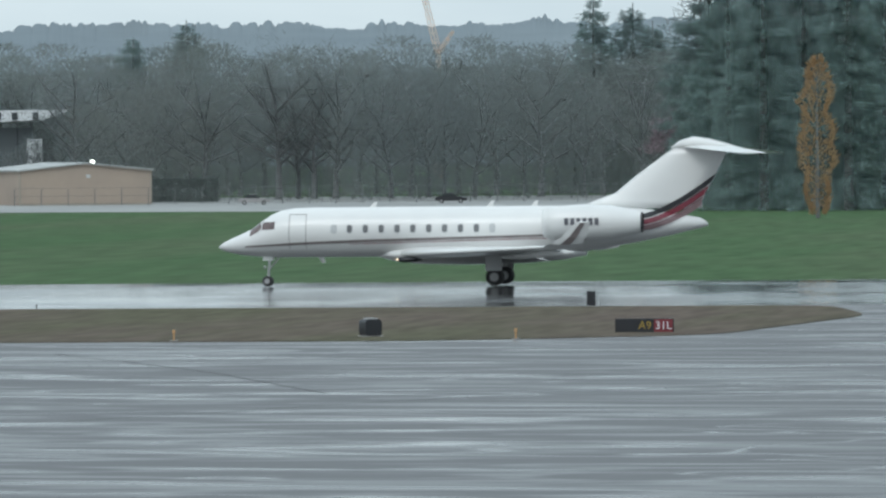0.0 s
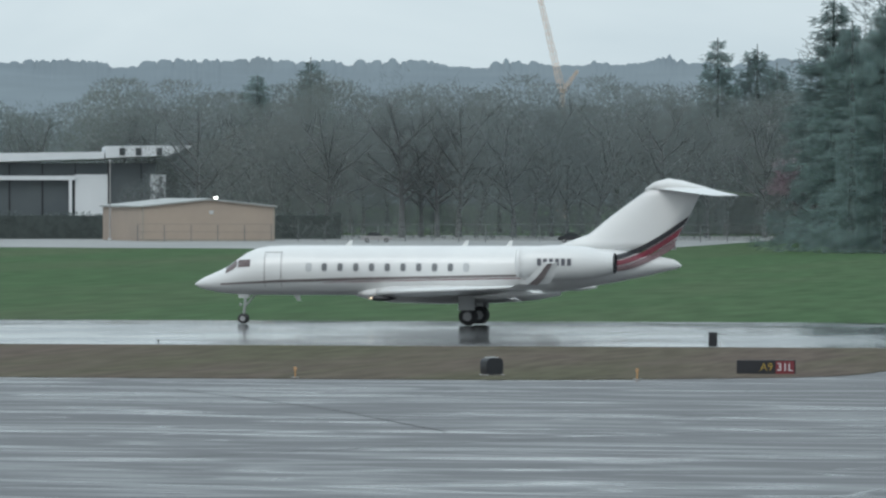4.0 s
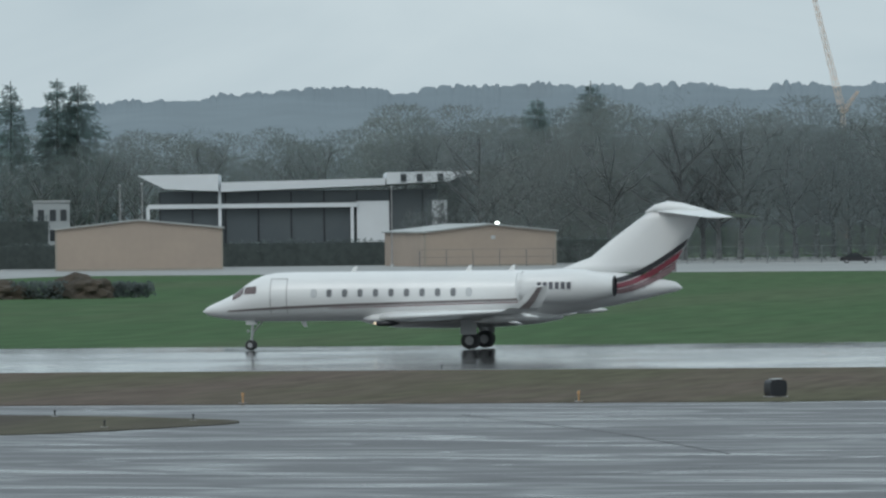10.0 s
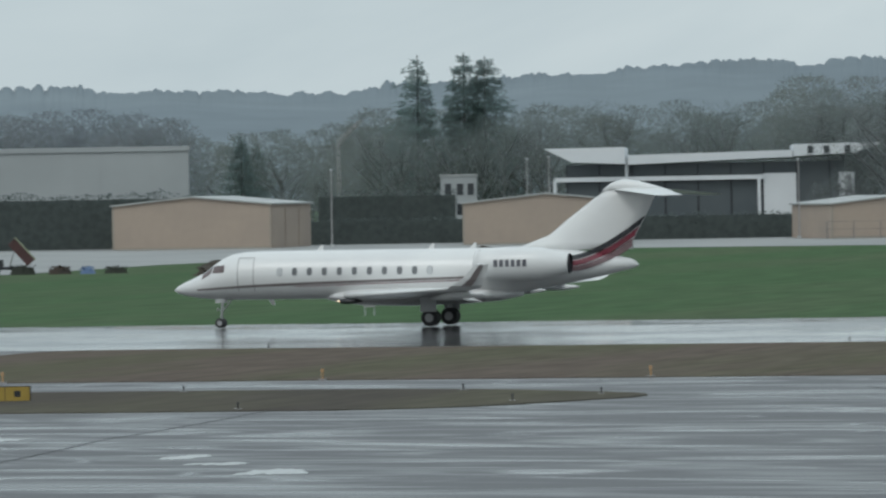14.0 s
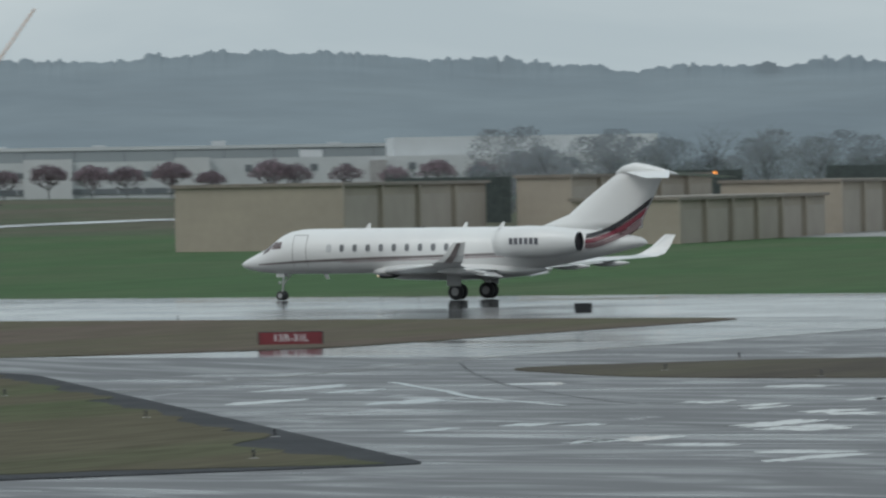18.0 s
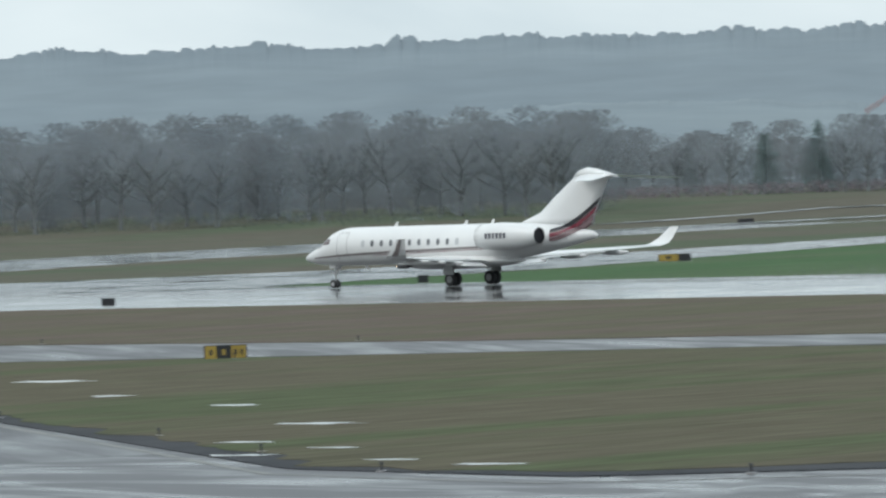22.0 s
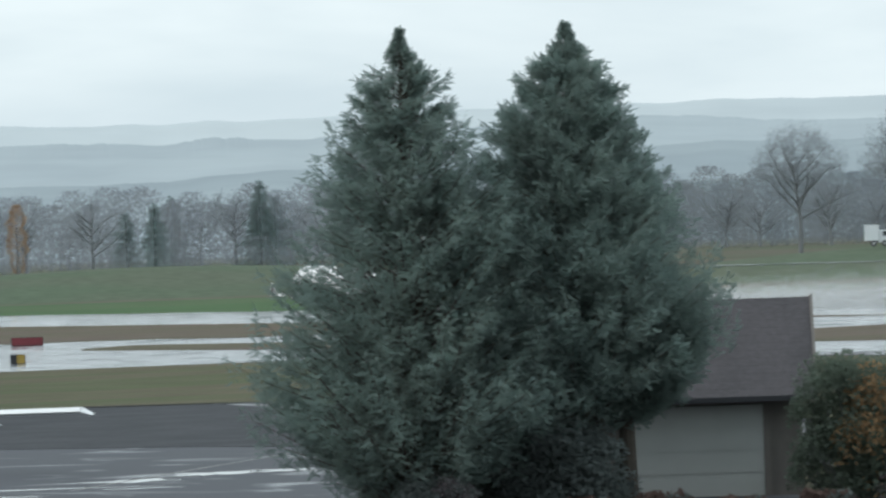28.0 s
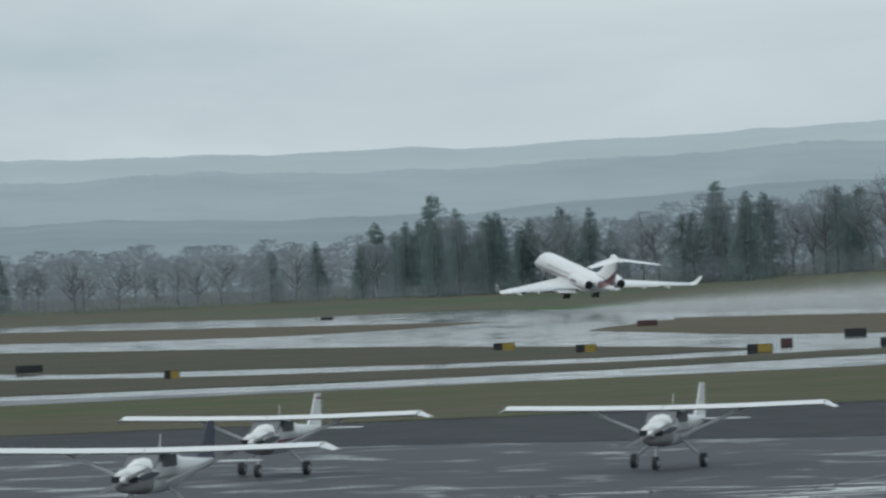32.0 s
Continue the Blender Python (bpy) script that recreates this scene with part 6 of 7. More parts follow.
def sign(x, y, panels, h=0.56, label="", turn=0.0, lift=0.02, group=""):
    """A lit airfield sign box on short legs: panels of (width, material, text, text material, bars)."""
    e = empty("airfield_sign", x, y, 0.0, face_eye(x, y, turn))
    tagged(e, label, "sign", group)
    w = sum(p[0] for p in panels)
    part("housing", boxm(-w / 2 - 0.04, w / 2 + 0.04, 0.0, 0.22, lift, lift + h), M_BLACK, e)
    u = -w / 2
    for pw, mat, text, tm, bars in panels:
        part("panel", boxm(u + 0.01, u + pw - 0.01, -0.015, -0.002, lift + 0.03, lift + h - 0.03), mat, e)
        if text:
            letters(text, h * 0.78, tm, e, u + pw / 2, -0.022, lift + h / 2)
        for k in range(bars):
            bw = pw / (bars * 2.4 + 1.4)
            bx = u + bw * (1.4 + 2.4 * k)
            part("marking_bar", boxm(bx, bx + bw, -0.024, -0.016, lift + h * 0.3, lift + h * 0.7), tm, e)
        u += pw
    for k in range(max(2, int(w / 0.9))):
        lx = -w / 2 + 0.2 + (w - 0.4) * k / max(1, max(2, int(w / 0.9)) - 1)
        part("leg", tubem((lx, 0.1, -0.05), (lx, 0.1, lift), 0.03, n=6), M_METAL, e)
    part("base_slab", boxm(-w / 2 - 0.2, w / 2 + 0.2, -0.1, 0.4, -0.05, 0.015 if lift < 0.05 else 0.05), M_GREY, e)
    return e


W_, K_, Y_, R_ = M_OFFICE, M_BLACK, M_SIGNYEL, M_SIGNRED
sign(-27, 259.5, ((0.78, K_, "", K_, 0), (0.7, K_, "A9", Y_, 0), (0.75, R_, "31L", W_, 0)), 0.56, "black and red sign lettered A9 31L on the grass")
sign(-99, 256.5, ((1.2, K_, "", K_, 0), (1.2, K_, "", K_, 0), (1.2, K_, "", K_, 0)), 0.58, "long black back of a runway sign")
sign(-76, 227.5, ((0.9, Y_, "", K_, 1), (0.9, Y_, "", K_, 1)), 0.56, "yellow taxiway direction sign on the grass", group="yellow signs")
sign(-137, 303.4, ((0.8, K_, "", K_, 0),), 0.5, "small black back of a runway sign", lift=0.3)
sign(-130.5, 258, ((2.75, R_, "13R-31L", W_, 0),), 0.58, "red runway sign lettered 13R-31L in white")
sign(-144, 246, ((1.5, K_, "", K_, 0),), 0.6, "black back of a taxiway sign")
sign(-125.5, 210.5, ((0.75, Y_, "", K_, 1), (1.9, Y_, "", K_, 3)), 0.62, "yellow taxiway sign with black marks", group="yellow signs")
sign(-188.5, 210.0, ((0.5, Y_, "", K_, 1), (0.6, K_, "", Y_, 1), (0.65, Y_, "", K_, 2)), 0.6, "yellow and black taxiway sign", group="yellow signs")
sign(-221.2, 178.4, ((0.8, Y_, "", K_, 1), (0.5, K_, "", Y_, 1), (1.6, Y_, "", K_, 4)), 0.56, "yellow and black taxiway sign with arrows", group="yellow signs")
sign(-257, 247.5, ((1.4, K_, "", K_, 0), (1.4, K_, "", K_, 0)), 0.62, "long black back of a runway sign")
sign(-282, 303.4, ((0.75, K_, "", K_, 0),), 0.5, "small black back of a runway sign", lift=0.22)
sign(-333.7, 303.7, ((1.1, R_, "", W_, 0),), 0.5, "small red runway sign")
sign(-279.0, 209.6, ((1.2, K_, "", K_, 0),), 0.6, "black back of a taxiway sign")
sign(-323, 247, ((2.0, R_, "", M_LGREY, 6),), 0.55, "red runway sign on the grass strip")
sign(-340, 435, ((1.6, Y_, "", K_, 1), (1.0, K_, "", K_, 0)), 0.6, "yellow and black sign by the far taxiway", group="yellow signs")
sign(-564, 738, ((2.2, K_, "", K_, 0),), 0.7, "black back of a sign by the far taxiway")
sign(-310, 367, ((0.7, K_, "", K_, 0),), 0.55, "small black marker beyond the runway")
sign(-529, 372, ((1.4, K_, "", K_, 0),), 0.6, "black back of a sign beyond the runway")
sign(-547, 374, ((1.4, K_, "", K_, 0),), 0.6, "black back of a sign beyond the runway")
for x, y, w, mat, lab in ((-425, 197, 1.7, Y_, "yellow taxiway sign"), (-426, 208, 1.8, Y_, "yellow taxiway sign"), (-409, 203, 0.9, Y_, "small yellow taxiway sign"), (-378, 205, 0.9, Y_, "small yellow taxiway sign"), (-452, 246, 2.4, R_, "orange-red runway sign"),
                          (-498, 208, 1.7, Y_, "yellow taxiway sign"), (-465, 201, 1.5, Y_, "yellow taxiway sign"),
                          (-618, 274, 2.0, M_BROWNRED, "dark red runway sign"), (-445, 208.5, 0.8, M_BROWNRED, "small red runway marker"),
                          (-503, 169, 2.1, K_, "black back of a sign"), (-439, 158, 1.0, Y_, "small yellow taxiway sign"), (-858, 332, 1.6, K_, "black back of a sign"), (-480, 231, 1.7, K_, "black back of a sign")):
    sign(x, y, ((w * 0.42, K_, "", K_, 0), (w * 0.58, mat, "", K_, 0)) if mat is Y_ else ((w, mat, "", K_, 0),), 0.62, lab + " beside the wet taxiway", group="distant signs")


def drum_marker(x, y):
    e = empty("distance_marker", x, y, 0.04, face_eye(x, y, 25))
    tagged(e, "dark rounded marker box on the grass strip", "marker")
    part("box", loft([[(cx * 0.36, y_, 0.35 + cz * 0.34) for cx, cz in [(math.copysign(abs(math.cos(t)) ** 0.5, math.cos(t)), math.copysign(abs(math.sin(t)) ** 0.5, math.sin(t))) for t in [2 * math.pi * k / 20 for k in range(20)]]] for y_ in (-0.3, 0.3)]), M_BLACK, e)
    part("foot", boxm(-0.4, 0.4, -0.3, 0.3, -0.06, 0.05), M_GREY, e)
    part("top_plate", boxm(-0.2, 0.2, -0.2, 0.2, 0.69, 0.72), M_LGREY, e)


drum_marker(-37.3, 255.5)


def black_marker(x, y):
    e = empty("runway_marker", x, y, 0.02, face_eye(x, y))
    tagged(e, "small black upright marker board at the runway edge", "marker", "runway markers")
    part("board", boxm(-0.2, 0.2, -0.05, 0.05, 0.06, 0.72), M_BLACK, e)
    part("stake", tubem((0.32, 0, -0.1), (0.32, 0, 0.3), 0.03, n=6), M_LGREY, e)


black_marker(-34, 303.2)


def edge_light(x, y, kind):
    e = empty("edge_light", x, y, 0.05)
    e.scale = (1, 1, 1) if kind else (0.8, 0.8, 0.55)
    tagged(e, "small amber-topped edge light on a stake" if kind else "small dark edge light on a disc base", "light", "edge lights")
    part("base", tubem((0, 0, -0.06), (0, 0, 0.03), 0.16, n=10), M_GREY, e)
    part("stem", tubem((0, 0, 0.03), (0, 0, 0.3), 0.035, n=6), M_AMBER if kind else M_BLACK, e)
    part("cap", tubem((0, 0, 0.3), (0, 0, 0.42), 0.07, 0.05, 8), M_AMBER if kind else M_BLACK, e)


for i in range(6):
    edge_light(-31 - 13.2 * i, 250.6, 1)
for x, y in ((-56, 223), (-54.5, 230), (-64, 216.5), (-61, 235.5), (-72, 236.5), (-80, 238), (-88, 215), (-97, 222), (-100, 236), (-110, 196), (-121, 207), (-95, 178), (-84, 165), (-78, 152), (-88, 130), (-96, 125.5), (-108, 126),
             (-120, 135), (-132, 144), (-150, 156), (-168, 170), (-186, 184), (-204, 199), (-202, 206), (-188, 210), (-164, 132), (-146, 126), (-179, 144), (-177, 142), (-158, 128), (-154, 130.5), (-145, 125), (-120, 101), (-124, 100),
             (-138, 121), (-150, 239), (-170, 237), (-200, 232), (-222, 234), (-60, 306.5 - 3), (-88, 303), (-160, 303.5), (-190, 303.5), (-220, 303.5), (-250, 303.5), (-330, 285), (-318, 262), (-372, 302)):
    edge_light(x, y, 0)


def papi(x, y):
    e = empty("approach_light_unit", x, y, 0.06, face_eye(x, y))
    tagged(e, "black upright light unit with a white plate on a concrete slab", "light", "approach light units")
    part("slab", boxm(-0.65, 0.65, -0.5, 0.5, -0.06, 0.05), M_DARK, e)
    part("body", loft([[(cx * r, cy * r, z) for cx, cy in [(math.cos(t), math.sin(t)) for t in [2 * math.pi * k / 14 for k in range(14)]]] for z, r in ((0.06, 0.1), (0.2, 0.17), (0.75, 0.17), (0.86, 0.12))]), M_BLACK, e)
    part("plate", boxm(-0.07, 0.07, -0.19, -0.172, 0.55, 0.75), M_OFFICE, e)
    part("cap", boxm(-0.2, 0.2, -0.12, 0.12, 0.86, 0.92), M_LGREY, e)
    part("junction_box", boxm(0.95, 1.1, -0.1, 0.1, -0.04, 0.2), M_BLACK, e)


papi(-95, 134)
papi(-124.7, 93.7)

cart = empty("equipment_cart", -257, 261, 0.05, face_eye(-257, 261))
tagged(cart, "grey equipment box on legs in the grass strip", "equipment")
part("box", boxm(-0.8, 0.8, -0.4, 0.4, 0.3, 0.85), M_BLUEGREY, cart)
part("hood", loft([[(-0.85, y, 0.85), (0.85, y, 0.85), (0.6, y, 1.0), (-0.6, y, 1.0)] for y in (-0.45, 0.45)]), M_GREY, cart)
part("door", boxm(-0.1, 0.7, -0.43, -0.402, 0.36, 0.8), M_GREY, cart)
for x in (-0.7, 0.7):
    part("leg", boxm(x - 0.06, x + 0.06, -0.3, 0.3, -0.1, 0.3), M_BLACK, cart)
ball = empty("marker_ball", -335.6, 249.7, 0.05, 0)
ball.scale = (0.55, 0.55, 0.55)
tagged(ball, "small pale dome marker beside the taxiway", "marker")
part("dome", loft([[(r * math.cos(t), r * math.sin(t), z) for t in [2 * math.pi * k / 14 for k in range(14)]] for z, r in ((0, 0.3), (0.2, 0.3), (0.36, 0.22), (0.45, 0.08))]), M_OFFICE, ball)
part("lamp", tubem((0, 0, 0.45), (0, 0, 0.55), 0.05, n=8), M_AMBER, ball)
stand = empty("equipment_stand", -106, 387, 0.0, face_eye(-106, 387))
tagged(stand, "small grey equipment cabinet on legs in the grass", "equipment")
part("cabinet", boxm(-0.35, 0.35, -0.25, 0.25, 0.5, 1.15), M_GREY, stand)
part("lid", boxm(-0.4, 0.4, -0.3, 0.3, 1.154, 1.22), M_LGREY, stand)
for x in (-0.28, 0.28):
    part("leg", tubem((x, 0, -0.05), (x, 0, 0.5), 0.04, n=6), M_LGREY, stand)
sock = empty("wind_cone", -376, 523, 0.0, 0)
tagged(sock, "orange wind cone on a pole in the far grass", "windsock")
part("pole", tubem((0, 0, 0), (0, 0, 1.5), 0.05), M_LGREY, sock)
part("cone", loft([[(x, r * math.cos(t), z + r * math.sin(t)) for t in [2 * math.pi * k / 10 for k in range(10)]] for x, r, z in ((0, 0.36, 1.5), (0.7, 0.32, 1.42), (1.4, 0.24, 1.25), (2.1, 0.18, 1.0))]), M_CONE, sock)

# standing water in the grass, and painted lines
def puddle(x, y, rx, ry, seed):
    pts = []
    for k in range(26):
        t = 2 * math.pi * k / 26
        r = 1 + 0.9 * noise.noise((math.cos(t) * 1.9 + seed * 3.1, math.sin(t) * 1.9, 3))
        pts.append((x + rx * r * math.cos(t), y + ry * r * math.sin(t)))
    structure("puddle", prism(pts, 0.0, 0.066), M_PUDDLE, "rain puddle lying in the grass", "puddle")


for i, (x, y, rx, ry) in enumerate(((-176, 186, 1.8, 1.3), (-160, 172, 0.9, 1.0), (-147, 164, 1.1, 0.9), (-132, 151, 1.4, 1.0), (-125, 140, 1.0, 0.6), (-119, 133, 1.2, 0.7), (-112, 131, 0.7, 0.5), (-107, 129, 1.1, 0.6),
                                   (-140, 118, 1.0, 0.8), (-134, 112, 1.2, 0.7), (-137, 108, 1.0, 0.5), (-146, 124, 0.8, 0.5), (-248, 250, 2.4, 2.0), (-178, 152, 2.0, 0.8), (-190, 160, 1.6, 0.7), (-119, 137, 0.8, 0.5))):
    puddle(x, y, rx * 1.0, ry * 0.6, i)


def line_mesh(pts, w):
    bm = bmesh.new()
    prev = None
    for i, p in enumerate(pts):
        p = Vector(p)
        d = (Vector(pts[min(i + 1, len(pts) - 1)]) - Vector(pts[max(i - 1, 0)])).normalized()
        nrm = Vector((-d.y, d.x)) * w / 2
        c = (bm.verts.new((*(p + nrm), 0.024)), bm.verts.new((*(p - nrm), 0.024)))
        if prev:
            bm.faces.new((prev[0], prev[1], c[1], c[0]))
        prev = c
    return bm


def paving_puddle(x, y, rx, ry, seed, way=0.0):
    """A shallow ragged sheet of water on the paving, drawn out along one direction."""
    pts = []
    n = 34
    c, e = math.cos(way), math.sin(way)
    for k in range(n):
        t = 2 * math.pi * k / n
        r = 1 + 0.75 * noise.noise((math.cos(t) * 1.7 + seed * 2.3, math.sin(t) * 1.7, 8)) + 0.5 * noise.noise((math.cos(t) * 5 + seed, math.sin(t) * 5, 2))
        u, v = rx * r * math.cos(t), ry * r * math.sin(t)
        pts.append((x + c * u - e * v, y + e * u + c * v))
    bm = bmesh.new()
    bm.faces.new([bm.verts.new((*p, 0.036 if -340 < x < -172 and y < 120 else 0.021)) for p in pts])
    bmesh.ops.recalc_face_normals(bm, faces=bm.faces)
    structure("puddle", bm, M_PUDDLE, "shallow rain puddle on the wet paving", "puddle")


for i, (x, y, rx, ry) in enumerate((
        (-102.7, 204.1, 0.9, 3.2), (-97.9, 191.6, 0.8, 2.2), (-99.6, 201.3, 0.6, 2.0), (-92.7, 191.6, 1.1, 2.2), (-95.9, 208.4, 1.0, 1.5), (-80.4, 174.3, 0.6, 1.4), (-78.6, 174.3, 0.5, 1.0), (-81.7, 170.2, 0.5, 1.5),
        (-73.0, 165.1, 0.8, 2.1), (-73.6, 163.2, 0.4, 1.4), (-69.8, 161.7, 1.0, 0.9), (-65.0, 157.7, 1.4, 0.8), (-63.7, 153.0, 0.5, 1.0), (-73.1, 175.4, 0.9, 2.4), (-79.5, 189.5, 0.4, 1.8), (-82.4, 191.8, 0.7, 1.6),
        (-75.3, 185.0, 0.7, 1.4), (-78.0, 194.7, 0.5, 1.2))):
    paving_puddle(x, y, rx, ry, i)
for i, (x, y, rx, ry) in enumerate((
        (-71.1, 201.4, 1.1, 3.2), (-77.2, 195.6, 1.1, 1.7), (-78.6, 187.4, 0.4, 1.6), (-70.9, 172.8, 1.3, 2.0), (-69.0, 176.6, 0.8, 1.4), (-73.8, 182.9, 1.0, 1.1), (-71.4, 191.5, 1.0, 1.6), (-66.3, 186.7, 0.8, 1.1),
        (-64.3, 191.0, 0.9, 1.5), (-53.9, 177.2, 0.6, 1.3), (-48.5, 167.3, 0.9, 2.0), (-51.5, 172.6, 0.8, 0.9), (-63.4, 155.6, 0.7, 1.3), (-85.2, 206.2, 1.1, 1.4), (-70.8, 193.7, 0.5, 1.2), (-64.2, 180.4, 0.8, 1.0))):
    paving_puddle(x, y, rx, ry, i + 30)
for i, (x, y, rx, ry) in enumerate((
        (-178.8, 132.9, 1.3, 2.2), (-172.7, 134.2, 1.3, 1.6), (-169.0, 137.2, 1.0, 1.4), (-161.8, 134.8, 1.2, 1.1), (-169.9, 130.0, 1.0, 1.5), (-169.9, 142.1, 1.0, 1.6),
        (-177.3, 85.7, 1.0, 1.3), (-172.6, 80.7, 1.1, 1.5), (-174.8, 87.2, 1.0, 1.0), (-187.4, 75.3, 1.4, 1.3), (-178.9, 100.9, 1.2, 1.7), (-181.3, 105.3, 1.4, 1.4), (-181.0, 107.6, 1.1, 1.1))):
    paving_puddle(x, y, rx, ry, i + 60)
streaks = random.Random(14)
for i in range(46):
    lf, d = streaks.uniform(60.2, 67.5), 206 - 30 * streaks.random() ** 0.75
    p_ = polar(lf, d)
    if p_.x < -166:
        paving_puddle(p_.x, p_.y, streaks.uniform(0.6, 3.4), streaks.uniform(0.2, 0.46), i + 90, radians(lf + streaks.uniform(-6, 9)))
for k, way in enumerate((((-102.4, 210.2), (-96.5, 202), (-92, 195.2), (-84.4, 187.1)), ((-60.8, 168.2), (-57.5, 165.2), (-54.0, 163.0)))):
    pts = [Vector(a).lerp(Vector(b), j / 5) for a, b in zip(way, way[1:]) for j in range(5)]
    bm = line_mesh([(p_.x + 0.25 * noise.noise((i * 0.6, k, 0)), p_.y) for i, p_ in enumerate(pts)], 0.38)
    structure("water_run", bm, M_PUDDLE, "narrow run of rain water along a paving seam", "puddle")



def line(name, pts, w, label):
    return structure(name, line_mesh(pts, w), M_LINE, label, "marking")


line("centre_line", [(-92, 100), (-105, 110), (-115, 117.6), (-150, 145.5), (-200, 185), (-250.5, 223.9), (-278, 236), (-300, 238)], 0.25, "worn pale taxiway centre line")
line("centre_line_2", [(-112, 304), (-112, 240), (-108, 200), (-98, 170), (-84, 140), (-74, 110)], 0.3, "worn pale taxiway centre line")
# The two edge strips put the paving edge's wet sheen into colour.
line("edge_line", [(-210, 203), (-204.5, 195), (-165, 165.8), (-127, 137.3), (-111, 125.0), (-99, 121.5), (-84, 130)], 0.34, "pale strip for the sheen of the wet paving edge")
line("edge_line_2", [(-256, 215.5), (-215, 183.5), (-176.6, 153.7), (-150, 133.4), (-121.5, 111.6), (-118.5, 108.8)], 0.28, "pale strip for the sheen of the paving edge")
for k, (x0, y0, x1, y1, b_) in enumerate(((-12, 232, -48, 226, 2), (-20, 214, -60, 204, -3), (-30, 196, -46, 236, 2), (-40, 180, -92, 188, 3), (-58, 170, -64, 232, -3), (-16, 205, -34, 176, 2), (-70, 172, -104, 178, 2), (-84, 190, -110, 232, -3), (-100, 168, -70, 206, 2), (-5, 222, -30, 240, 2))):
    pts = []
    for i in range(9):
        u = i / 8
        pts.append((x0 + (x1 - x0) * u + 0.6 * noise.noise((u * 4, k, 0)), y0 + (y1 - y0) * u + b_ * math.sin(math.pi * u) + 0.6 * noise.noise((u * 4, k, 5))))
    structure("paving_seam", line_mesh(pts, 0.07), M_DARK, "dark tar-filled seam in the wet apron", "seam")
for k, pts in enumerate((((-172, 75.5), (-174.6, 80), (-178.2, 83.9), (-197.7, 99.4), (-210.5, 107.5)), ((-174, 96), (-182, 103.6), (-195.3, 116.4)))):
    ob = line("lead_line_" + str(k + 1), pts, 0.16, "worn white parking lead-in line")
    ob.location.z = 0.012


# ---- light aircraft on the parking apron ----
def low_white_box(x, y):
    """A low white equipment box with a dark end unit, on the paving beside the grass."""
    e = empty("equipment_box", x, y, 0.03, face_eye(x, y))
    tagged(e, "low white equipment box with a dark end unit on wet paving", "equipment box")
    part("body", boxm(-0.45, 0.45, 0.0, 0.4, 0.0, 0.3), M_WHITE, e)
    part("lid", boxm(-0.47, 0.47, -0.02, 0.42, 0.3, 0.33), M_LGREY, e)
    part("seam_strip", boxm(-0.24, -0.06, -0.012, -0.002, 0.02, 0.29), M_LGREY, e)
    part("end_unit", boxm(-0.86, -0.46, 0.05, 0.35, 0.0, 0.26), M_SLATE, e, "dark end unit")


low_white_box(-155.9, 82.4)


